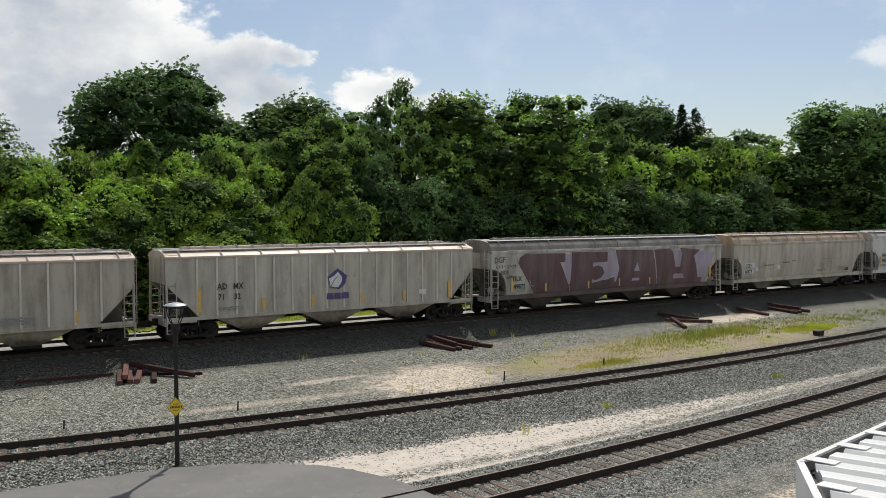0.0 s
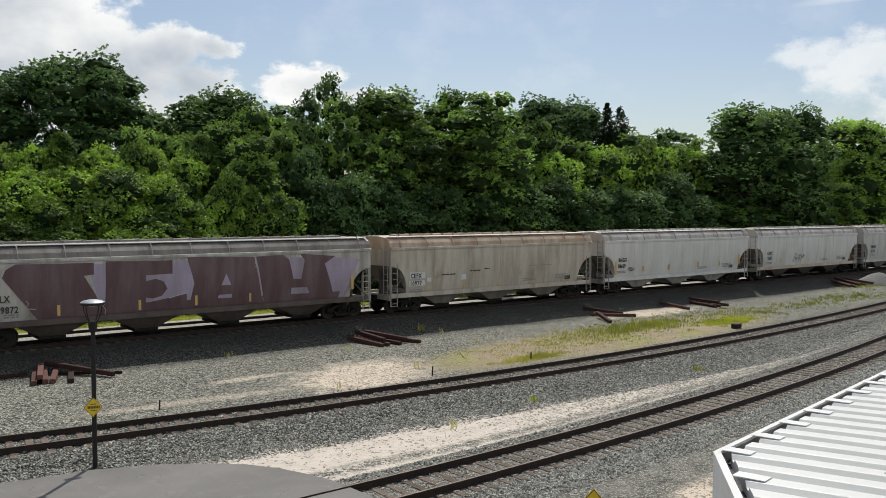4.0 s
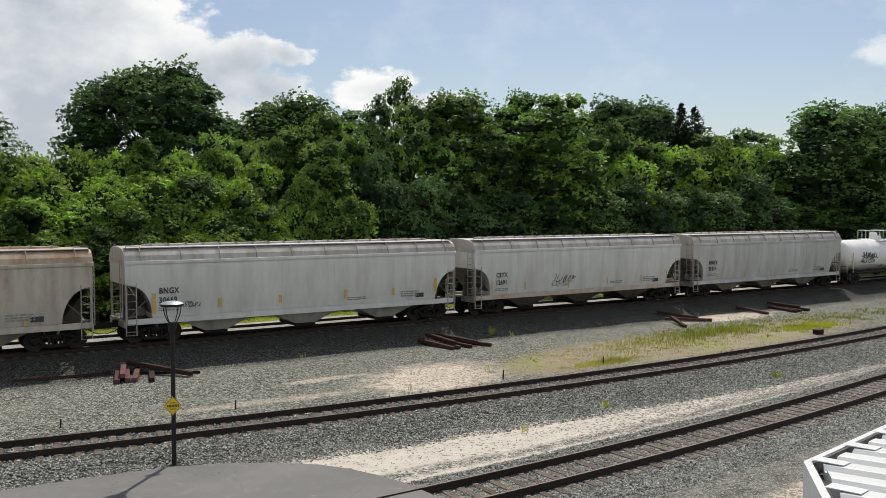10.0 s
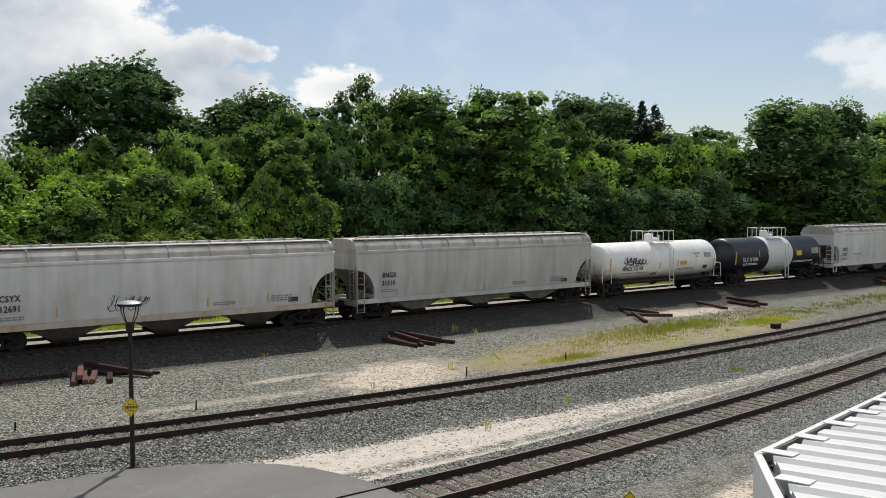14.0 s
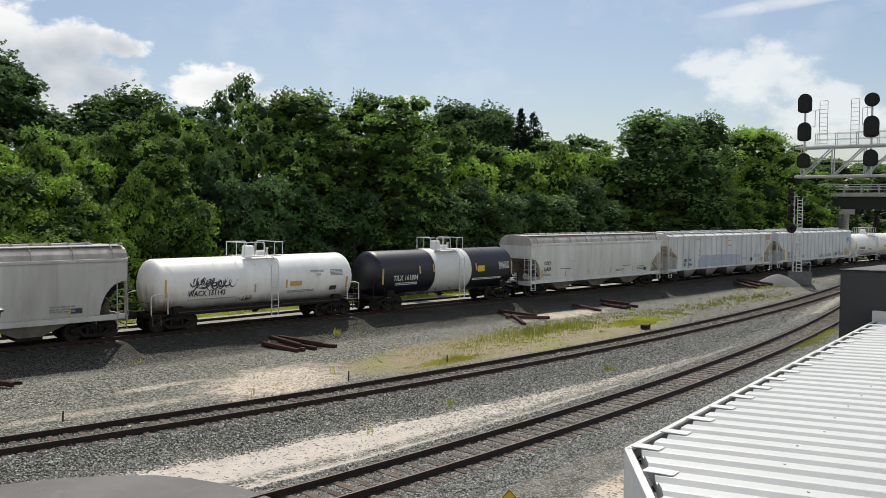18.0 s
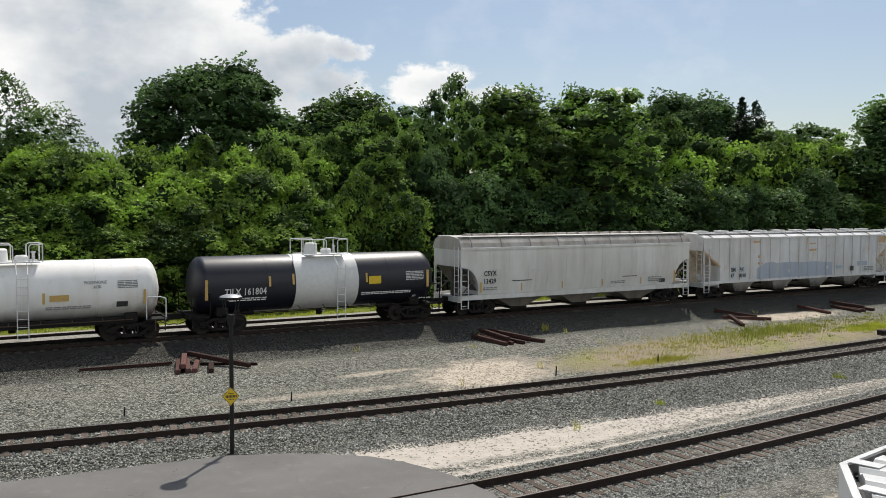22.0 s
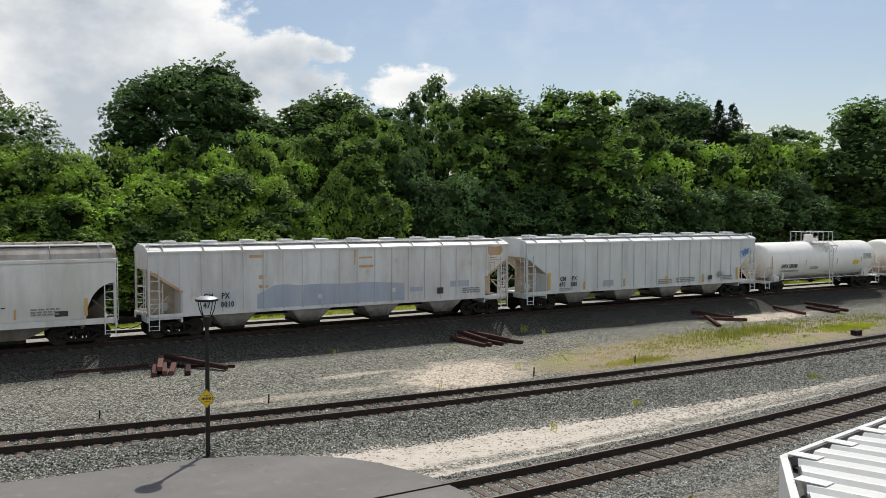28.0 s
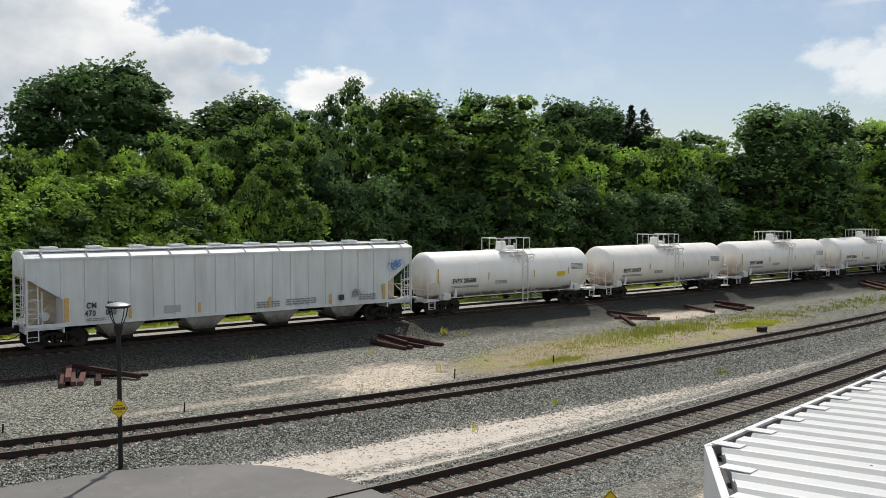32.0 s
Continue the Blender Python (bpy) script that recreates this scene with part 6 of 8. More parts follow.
LABELS = {"sprig": ("slender vine-hung sapling above the thicket", "tree", "woods"), "shade": ("understorey tree at the wood's edge with shade in its leaf colour", "tree", "woods"), "vine": ("bright green vine-covered thicket behind the railway", "shrub", "thicket"), "broad": ("green broadleaf tree in full leaf", "tree", "woods"), "dark": ("dark green broadleaf tree in the wood", "tree", "woods"),
          "oak": ("tall dark rounded oak above the wood", "tree", "woods"), "round": ("dense dark rounded tree beyond the railway", "tree", "woods"), "light": ("light yellow-green broadleaf tree at the wood's edge", "tree", "woods"), "airy": ("tall open-crowned tree at the wood's edge", "tree", "woods")}


def tree(kind, x, y, top, width=None, variant=0, turn=None):
    crown, trunk, w0, h0 = KINDS[kind][variant % len(KINDS[kind])]
    z = float(ground_z(x, y)) - 0.05
    sz = (top - z) / h0
    sw = (width / w0) if width else sz
    label, cat, group = LABELS[kind]
    t = thing("thicket" if kind == "vine" else "tree", label, cat, group, at=Matrix.Translation((x, y, z)) @ Matrix.Rotation(random.uniform(0, 6.28) if turn is None else turn, 4, "Z") @ Matrix.Diagonal((sw, sw, sz, 1)))
    part("trunk", trunk, None, t)
    part("crown", crown, None, t)
    return t


# tall single trees: kind, x, y, top, half width
TALL = [("oak", -27.4, 81.6, 20.5, 8.6), ("airy", -44.0, 70, 18.6, 4.8), ("airy", -38.8, 70.5, 15.2, 4.4), ("broad", -41.5, 73, 13.0, 5.0), ("airy", -49, 75, 16.5, 5.0), ("round", -15.0, 85, 18.0, 7.0), ("dark", -9.5, 84, 16.2, 4.6), ("dark", -21.5, 86, 15.6, 4.2), ("oak", 24.8, 112, 21.5, 8.8), ("dark", 33.5, 112, 17.5, 4.6), ("broad", 1.5, 74, 16.8, 4.6), ("broad", 6.5, 76, 16.9, 4.0), ("broad", 10.0, 72, 16.2, 4.0),
        ("round", 42.9, 92.5, 18.5, 7.2), ("round", 49.6, 97, 18.8, 5.8), ("light", 63.2, 106, 18.4, 7.2), ("light", 57.0, 98.5, 9.8, 3.5), ("broad", 81, 122, 13.6, 4.4), ("dark", 90, 131, 13.5, 4.8), ("dark", 43.9, 120, 17.4, 5.4),
        ("dark", 36, 108, 16.0, 5), ("dark", 72, 118, 15.5, 5), ("broad", 103, 150, 17.5, 7), ("dark", 118, 150, 16.5, 7), ("dark", -55, 78, 14, 5), ("broad", 71, 112, 17.5, 5), ("broad", 76.5, 113.0, 13.0, 4.2), ("vine", 73.5, 109.5, 9.5, 3.6), ("dark", 86, 128, 15, 5.5), ("broad", 96, 136, 16.5, 7), ("dark", 108, 141, 16.2, 7), ("broad", 122, 148, 15.5, 7)]
for i, (kind, x, y, top, w) in enumerate(TALL):
    tree(kind, x, y, top, w, i)

def pine(x, y, top, w):
    z0 = float(ground_z(x, y))
    h = top - z0
    t = thing("pine", "slender dark pine above the wood", "tree", "woods", at=Matrix.Translation((x, y, z0)))
    part("trunk", Geo().rod((0, 0, -0.3), (0, 0, h * 0.97), 0.22, 8, 0.04), M_BARK, t)
    rng = np.random.default_rng(int(x * 10))
    v, f = [], []
    for k in range(34):
        q = k / 33
        z = h * (0.55 + 0.44 * q)
        for b in range(5):
            ln = w * (1.0 - q) ** 0.85 * rng.uniform(0.5, 1.2) + 0.12
            a = rng.uniform(0, 6.28)
            for j in range(int(14 + 60 * ln / w)):
                r = ln * rng.uniform(0.05, 1) ** 0.7
                c = np.array([math.cos(a) * r, math.sin(a) * r, z - 0.22 * r + 0.20 * r * r / max(ln, 0.3)]) + rng.normal(0, 1, 3) * (0.08, 0.08, 0.13)
                u = np.array([math.cos(a), math.sin(a), 0.35]) + rng.normal(size=3) * 0.6
                u /= np.linalg.norm(u)
                e = np.cross(u, rng.normal(size=3))
                e = e / np.linalg.norm(e) * 0.07
                n = len(v)
                v += [tuple(c - e), tuple(c + e), tuple(c + u * 0.26)]
                f.append((n, n + 1, n + 2))
    me = bpy.data.meshes.new("crown")
    me.from_pydata(v, [], f)
    me.materials.append(M_NEEDLE)
    part("crown", me, None, t)


pine(30.6, 108, 20.1, 2.3)
pine(32.3, 108, 19.6, 3.9)

# the wall of thicket and trees along the line: kind, distance along the line, distance behind it, top, half width
EDGE = [
    ("vine", -26.8, 10.6, 5.3, 2.2), ("vine", -24.4, 10.4, 4.9, 1.6), ("vine", -22.1, 10.6, 5.3, 1.7), ("vine", -19.7, 10.4, 5.1, 1.9), ("vine", -17.2, 10.7, 5.4, 1.7),
    ("vine", -14.4, 10.4, 5, 1.5), ("vine", -11.7, 10.6, 5.2, 1.6), ("vine", -8.7, 10.5, 5.4, 1.8), ("vine", -5.6, 10.6, 5, 1.4), ("vine", -25.6, 12.2, 6.9, 2.4),
    ("vine", -22.9, 12, 6.8, 1.9), ("vine", -20.5, 12.4, 7.3, 2.2), ("vine", -17.9, 12, 7, 1.9), ("vine", -14.9, 12.3, 7.3, 1.7), ("vine", -12.2, 12.2, 7.1, 1.7),
    ("vine", -9.9, 11.8, 6.4, 1.4), ("vine", -6.7, 12, 6.9, 1.9), ("vine", -4.1, 12.6, 7.4, 1.2), ("vine", -27, 14.6, 9, 2.8), ("vine", -24.3, 14.8, 9.7, 2.4),
    ("vine", -21.9, 14.4, 10, 2), ("vine", -19.5, 14.2, 9.2, 1.8), ("vine", -15.7, 14, 8.8, 2.1), ("vine", -13.4, 14.2, 8.9, 2), ("vine", -10.4, 14, 9.3, 2.1),
    ("vine", -6.7, 14.2, 8.7, 1.9), ("vine", -22.8, 17.2, 10.5, 2.4), ("vine", -19.8, 17, 10.2, 1.9), ("vine", -17.1, 17.4, 10.7, 1.9), ("vine", -14.7, 17.2, 10.4, 1.7),
    ("sprig", -13, 16.6, 11.3, 1.1), ("vine", -10.4, 17.2, 10.8, 2), ("vine", -7.4, 17.4, 11.1, 2), ("vine", -4.3, 17, 10.7, 1.9), ("broad", -6.6, 20, 12.4, 1.8),
    ("broad", -4.3, 21, 12.1, 2), ("broad", -0.3, 14.6, 11.7, 1.9), ("vine", -3.1, 12.2, 9, 1.1), ("vine", 0.4, 11.4, 7.5, 1.6), ("broad", 3.2, 16.5, 12.5, 1.6),
    ("vine", -1.6, 12, 7.8, 1.5), ("broad", -1.2, 18.5, 13.1, 2.1), ("broad", 2.7, 21, 14.7, 2.1), ("broad", -3.2, 18, 11.9, 1.5), ("dark", 7.3, 20.5, 16.2, 1.7),
    ("dark", 10.3, 22, 18.2, 1.6), ("broad", 8.6, 17, 15.6, 2.1), ("broad", 13.2, 19.5, 17.1, 2.2), ("broad", 10.7, 14.6, 12.7, 2.1), ("broad", 16.2, 19, 16.6, 2.2),
    ("broad", 14.7, 14.8, 13.3, 2.4), ("broad", 20.8, 18, 17.4, 2.0), ("broad", 18.7, 14.4, 13.1, 2.5), ("broad", 25.5, 18, 15.6, 2.4), ("shade", 4.2, 12.6, 9.1, 1.7),
    ("shade", 6.8, 12.4, 9.2, 1.9), ("shade", 10.6, 12.2, 8.5, 1.9), ("shade", 15.1, 12.2, 8.4, 2.2), ("shade", 19.9, 12.2, 8, 2.2), ("shade", 4.3, 15.5, 11.5, 1.6),
    ("broad", 24.9, 14.8, 13.1, 2.5), ("broad", 32, 18, 15.2, 2.4), ("vine", 31.4, 14.4, 11.8, 2.4), ("broad", 36, 17, 13.5, 2.6), ("vine", 38.3, 15, 12.8, 2.6),
    ("vine", 44.6, 17, 13.1, 2.5), ("vine", 47.6, 16, 13.9, 3), ("dark", 57.6, 22, 16.2, 2), ("broad", 52.5, 22, 15.5, 3.1), ("vine", 52.8, 15.6, 13.6, 2.7),
    ("broad", 61.4, 21, 15.2, 2.7), ("shade", 24.6, 12.4, 9.1, 2.2), ("shade", 29.5, 12.2, 9.7, 2.2), ("shade", 33.2, 11.8, 8.6, 2), ("shade", 36.8, 12.4, 8.9, 2.3),
    ("shade", 40.7, 12, 8.3, 2.4), ("shade", 46.8, 13, 10.5, 2.4), ("shade", 50.3, 12.2, 8.4, 2.3),
]
rng_wood = random.Random(4)
for i, (kind, s, off, top, w) in enumerate(EDGE):
    p = main_at(s, off)
    tree(kind, p.x, p.y, top, w * (1.26 if off < 16 else 1.12), rng_wood.randint(0, 9))
# both ends of it, and the deeper ranks behind, where the heights follow the lie of the wood
SKYLINE = [(-75, 9.0), (-45, 9.0), (-31, 9.0), (-23, 9.4), (-9.8, 9.6), (0.2, 12.0), (6.6, 13.6), (18.5, 14.4), (28.4, 13.6), (44, 13.0), (60, 13.6), (75, 13.0), (130, 13.0)]
sk_s, sk_z = [p[0] for p in SKYLINE], [p[1] for p in SKYLINE]
for lo, hi, off, share, step in ((-64, -28, 10.8, 0.54, 2.7), (-64, -28, 13.2, 0.78, 3.1), (-64, -28, 16.6, 1.0, 3.4), (54, 66, 11.2, 0.5, 3.4), (56, 118, 15.0, 0.85, 4.4), (62, 118, 20.0, 1.0, 5.0), (-62, 118, 25.5, 1.0, 8.5)):
    s = lo
    while s < hi:
        top = float(np.interp(s, sk_s, sk_z)) * share * rng_wood.uniform(0.82, 1.12)
        p = main_at(s + rng_wood.uniform(-0.8, 0.8), off + rng_wood.uniform(-1.0, 1.0))
        kind = "vine" if s < 1 else ("broad" if rng_wood.random() < 0.62 else "dark")
        tree(kind, p.x, p.y, top, rng_wood.uniform(2.3, 3.6) * (1.3 if off > 18 else 1), rng_wood.randint(0, 9))
        s += step * rng_wood.uniform(0.8, 1.2)

# ---- yard: pavement, lamp post, signs, old ties ----
def pavement():
    edge = [(-60, -6), (-38, 8.5), (-24, 15.6), (-17, 18.9), (-12.6, 20.95), (-10.1, 22.35), (-7.7, 23.62), (-5.9, 23.95), (-4.6, 23.95), (-3.5, 23.85), (-2.6, 23.45), (-1.8, 22.9), (-1.1, 22.25), (-0.5, 21.6), (0.0, 20.9), (0.5, 19.9), (0.9, 18.7), (1.1, 17.0), (1.3, 12.0), (1.6, 6.0), (1.6, -40), (-60, -40)]
    pts = []
    for (x0, y0), (x1, y1) in zip(edge, edge[1:] + edge[:1]):
        n = max(1, min(10, int(math.hypot(x1 - x0, y1 - y0) / 0.5)))
        for k in range(n):
            j = 0.035 if n < 10 else 0.0
            pts.append((x0 + (x1 - x0) * k / n + random.uniform(-j, j), y0 + (y1 - y0) * k / n + random.uniform(-j, j)))
    g = Geo()
    n = len(pts)
    g.v = [(x, y, -0.835) for x, y in pts] + [(x + (0.05 if x > -60 else 0), y + 0.10, -1.20) for x, y in pts]
    g.f = [tuple(range(n))] + [(i, n + i, n + (i + 1) % n, (i + 1) % n) for i in range(n)]
    return solid("pavement", g, asphalt_material(), "grey asphalt apron with worn rounded edge", "pavement", kind="structure")


def asphalt_material():
    m, nt, p = nodes_of("grey_asphalt")
    pos = nt.nodes.new("ShaderNodeNewGeometry").outputs["Position"]
    big = noise_of(nt, pos, 0.28, 5, 0.6).outputs["Fac"]
    small = noise_of(nt, pos, 2.2, 6, 0.7).outputs["Fac"]
    grit = noise_of(nt, pos, 70, 3, 0.7).outputs["Fac"]
    col = mixed(nt, ranged(nt, big, 0.35, 0.65), (0.210, 0.203, 0.190), (0.148, 0.143, 0.134))
    col = mixed(nt, ranged(nt, small, 0.56, 0.72, 0, 0.6), col, (0.275, 0.265, 0.248))
    col = mixed(nt, ranged(nt, grit, 0.35, 0.65, 0, 0.35), col, (0.10, 0.097, 0.093))
    scuff = noise_of(nt, pos, 0.9, 8, 0.75, (1.0, 2.5, 1.0)).outputs["Fac"]
    col = mixed(nt, ranged(nt, scuff, 0.64, 0.72, 0, 0.7), col, (0.115, 0.11, 0.105))
    col = mixed(nt, ranged(nt, scuff, 0.30, 0.24, 0, 0.6), col, (0.27, 0.255, 0.24))
    crack = nt.nodes.new("ShaderNodeTexVoronoi")
    crack.feature = "DISTANCE_TO_EDGE"
    crack.inputs["Scale"].default_value = 0.33
    wob = nt.nodes.new("ShaderNodeVectorMath")
    nt.links.new(pos, wob.inputs[0])
    nt.links.new(noise_of(nt, pos, 1.1, 4, 0.6).outputs["Color"], wob.inputs[1])
    nt.links.new(wob.outputs[0], crack.inputs["Vector"])
    col = mixed(nt, maths(nt, "MULTIPLY", ranged(nt, crack.outputs["Distance"], 0.004, 0.001), ranged(nt, small, 0.50, 0.58, 0.0, 0.5)), col, (0.05, 0.047, 0.043))
    chip = noise_of(nt, pos, 9.0, 5, 0.75).outputs["Fac"]
    col = mixed(nt, ranged(nt, chip, 0.70, 0.74, 0, 0.6), col, (0.40, 0.385, 0.36))
    nt.links.new(col, p.inputs["Base Color"])
    p.inputs["Roughness"].default_value = 0.9
    p.inputs["Specular IOR Level"].default_value = 0.25
    bumped(nt, p, grit, 0.35, 0.01)
    return m


pavement()


M_CAP = mat("grey_lamp_cap", (0.34, 0.36, 0.38), (0.27, 0.29, 0.31), 6, 0.5, 0.3)


def lamp_post(x, y, z):
    t = thing("lamp_post", "slim black lamp post with a flat disc head", "street lamp", at=Matrix.Translation((x, y, z)))
    part("base", Geo().turn([(0, 0.06), (0.10, 0.06), (0.16, 0.03), (0.20, 0.03), (0.20, -0.15), (0, -0.15)], (0, 0, 0), (0, 0, 1), 16), M_STEEL_DARK, t)
    part("pole", Geo().turn([(0.066, 0.03), (0.062, 2.2), (0.057, 4.02), (0, 4.02)], (0, 0, 0), (0, 0, 1), 14), M_BLACK, t, smooth=True)
    part("collar", Geo().turn([(0.06, 3.85), (0.11, 3.95), (0.125, 4.14), (0.10, 4.18), (0, 4.18)], (0, 0, 0), (0, 0, 1), 14), M_BLACK, t, smooth=True)
    for i in range(4):
        a = math.pi / 4 + i * math.pi / 2 + 0.5
        pts = [(r * math.cos(a), r * math.sin(a), h) for r, h in ((0.09, 4.12), (0.18, 4.25), (0.25, 4.40), (0.285, 4.55), (0.30, 4.66))]
        part("arm", Geo().path(pts, 0.016, 6), M_BLACK, t)
    part("head", Geo().turn([(0, 4.71), (0.29, 4.71), (0.335, 4.70), (0.34, 4.67), (0.31, 4.64), (0.12, 4.63), (0, 4.63)], (0, 0, 0), (0, 0, 1), 24), M_BLACK, t, smooth=True)
    part("cap", Geo().turn([(0, 4.79), (0.12, 4.785), (0.25, 4.755), (0.325, 4.712), (0, 4.71)], (0, 0, 0), (0, 0, 1), 24), M_CAP, t, "pale grey domed cap", smooth=True)
    part("lens", Geo().turn([(0, 4.60), (0.10, 4.605), (0.12, 4.63), (0, 4.63)], (0, 0, 0), (0, 0, 1), 16), M_WHITE, t)
    return t


def diamond_sign(parent, x, y, z, r, turn):
    m = Matrix.Translation((x, y, z)) @ Matrix.Rotation(turn, 4, "Z")
    o = [(0, r * 1.12), (r, 0), (0, -r * 1.12), (-r, 0)]
    s = part("sign_plate", Geo().prism([(a * 0.98, b * 0.98) for a, b in o], "y", -0.004, 0.004), M_YELLOW, parent, "yellow diamond warning plate", at=m)
    bd = Geo()
    for (a0, b0), (a1, b1) in zip(o, o[1:] + o[:1]):
        bd.add([(a0 * 0.95, -0.007, b0 * 0.95), (a1 * 0.95, -0.007, b1 * 0.95), (a1 * 0.90, -0.007, b1 * 0.90), (a0 * 0.90, -0.007, b0 * 0.90)], [(0, 1, 2, 3)])
    part("border", bd, M_DECAL_BLACK, s)
    pr = Geo()
    for zz, w, h in ((0.34, 0.55, 0.10), (0.0, 1.15, 0.28), (-0.36, 0.5, 0.10)):
        k, x0 = 0, -w / 2
        while x0 < w / 2:
            pr.box((x0) * r, (x0 + 0.11) * r, -0.009, -0.005, (zz - h / 2) * r, (zz + h / 2) * r)
            x0 += 0.16
    part("print", pr, M_DECAL_BLACK, s)
    return s


lamp = lamp_post(-7.72, 24.08, -0.97)
diamond_sign(lamp, 0, -0.075, 1.78, 0.255, 0.30)
sign_post = thing("warning_sign", "yellow diamond warning sign on a steel post", "sign", at=Matrix.Translation((3.27, 12.1, -1.06)))
part("post", Geo().box(-0.03, 0.03, -0.02, 0.02, -0.2, 3.1), M_GALV, sign_post)
diamond_sign(sign_post, 0, -0.03, 3.03, 0.27, -0.25)


def old_tie(p, q, name="old_tie", material=None, w=0.23, h=0.19):
    """A cast-off tie from end to end, lying or leaning as its ends do."""
    p, q = Vector(p), Vector(q)
    d = q - p
    m = Matrix.Translation(p) @ d.to_track_quat("X", "Z").to_matrix().to_4x4()
    g = Geo().slab(0, d.length, -w / 2, w / 2, 0, h, 0.025)
    return solid(name, g, material or M_OLDTIE, "dark creosoted railway tie cast off on the gravel", "railway tie", "piles of old ties", at=m)


def flat_tie(x0, y0, x1, y1, lift=0.0, length=2.6, material=None, lift2=None):
    """A tie whose near end is at x1, y1 and which points towards x0, y0."""
    d = Vector((x0 - x1, y0 - y1)).normalized() * length
    za, zb = float(ground_z(x1, y1)), float(ground_z(x1 + d.x, y1 + d.y))
    return old_tie((x1, y1, za + lift), (x1 + d.x, y1 + d.y, max(zb, za - 0.1) + (lift if lift2 is None else lift2)), material=material)


# heap with reddish ends
flat_tie(-14.57, 37.76, -13.62, 35.16, 0.0, 2.4, M_OLDTIE_RED)
flat_tie(-14.32, 38.1, -13.30, 35.5, 0.0, 2.4, M_OLDTIE_RED)
flat_tie(-13.76, 38.02, -13.03, 35.55, 0.0, 2.4, M_OLDTIE_RED)
flat_tie(-14.35, 37.9, -13.50, 35.45, 0.20, 2.3, M_OLDTIE_RED, 0.2)
flat_tie(-13.20, 38.2, -12.32, 35.62, 0.0, 1.6)
flat_tie(-14.6, 38.0, -10.95, 36.75, 0.05, 3.4, None, 0.20)
solid("old_rail", Geo().prism([(a * 0.8, b * 0.6) for a, b in RAIL_SECTION], "x", 0, 3.9), M_OLDTIE, "short length of rusty scrap rail on the gravel", "rail", at=Matrix.Translation((-18.0, 35.1, float(ground_z(-18.0, 35.1)) + 0.11)) @ Matrix.Rotation(math.atan2(1.9, 3.44), 4, "Z"))
solid("old_rail", Geo().prism([(a * 0.8, b * 0.6) for a, b in RAIL_SECTION], "x", 0, 2.6), M_OLDTIE, "short length of rusty scrap rail on the gravel", "rail", at=Matrix.Translation((-13.4, 37.3, float(ground_z(-13.4, 37.3)) + 0.11)) @ Matrix.Rotation(0.08, 4, "Z"))
# heap of reddish-black ties
for x0, y0, x1, y1, up, n in ((-1.3, 46.2, 0.62, 43.85, 0, 2.9), (-1.2, 46.5, 0.95, 44.1, 0.0, 2.9), (-1.0, 46.8, 0.72, 44.35, 0.20, 2.7), (-0.8, 46.9, 1.55, 44.45, 0.0, 2.8), (-0.5, 47.1, 2.65, 45.0, 0.0, 3.1), (-0.7, 47.2, 1.9, 45.1, 0.12, 2.9)):
    flat_tie(x0, y0, x1, y1, up, n)
# crossed pair and two loose piles further along
flat_tie(14.67, 55.4, 17.7, 54.9, 0.05, 3.0)
flat_tie(15.3, 56.9, 17.2, 56.2, 0.0, 2.7)
flat_tie(15.0, 54.9, 15.2, 52.3, 0.0, 2.5, None, 0.25)
flat_tie(21.6, 61.4, 22.87, 58.75, 0.0, 2.9)
flat_tie(24.34, 63.0, 25.4, 60.0, 0.0, 2.8)
flat_tie(24.6, 62.9, 25.9, 60.4, 0.0, 2.7)
flat_tie(25.1, 63.4, 26.75, 61.0, 0.0, 2.7)
flat_tie(24.6, 62.9, 26.0, 60.9, 0.2, 2.6)
for k, (x0, y0, x1, y1) in enumerate(((43.5, 77.5, 43.6, 73.2), (43.9, 77.4, 44.4, 73.6), (44.3, 77.6, 45.1, 74.3), (44.6, 77.5, 46.1, 74.9), (45.0, 77.7, 47.2, 75.4))):
    flat_tie(x0, y0, x1, y1, 0.0 if k % 2 else 0.12, 3.0)
for k, (s, o) in enumerate(((86, -4.6), (88, -4.9), (90, -4.4))):
    p = main_at(s, o)
    flat_tie(p.x - 2, p.y - 0.6, p.x, p.y, 0.0, 2.6)
box = thing("switch_box", "small rusty trackside box on short legs", "utility box", at=Matrix.Translation((22.7, 50.5, float(ground_z(22.7, 50.5)))) @ Matrix.Rotation(radians(38), 4, "Z"))
part("body", Geo().slab(-0.32, 0.32, -0.2, 0.2, 0.06, 0.26, 0.03), M_STEEL_DARK, box)
part("lid", Geo().slab(-0.36, 0.36, -0.23, 0.23, 0.26, 0.30, 0.02), M_TIE, box)
for dx in (-0.28, 0.28):
    part("leg", Geo().box(dx - 0.06, dx + 0.06, -0.16, 0.16, -0.1, 0.06), M_OLDTIE, box)


def stake(x, y, h):
    """A short dark survey stub driven into the gravel."""
    z = float(ground_z(x, y))
    g = Geo().rod((0, 0, -0.2), (0.02, 0.01, h), 0.035, 6, 0.028)
    return solid("stake", g, M_STEEL_DARK, "short dark steel stub standing in the gravel", "stake", "stubs along the middle track", at=Matrix.Translation((x, y, z)))


for x, y, h in ((2.7, 36.9, 0.42), (7.8, 40.5, 0.38), (-13.0, 28.5, 0.30), (-7.7, 31.2, 0.36)):
    stake(x, y, h)

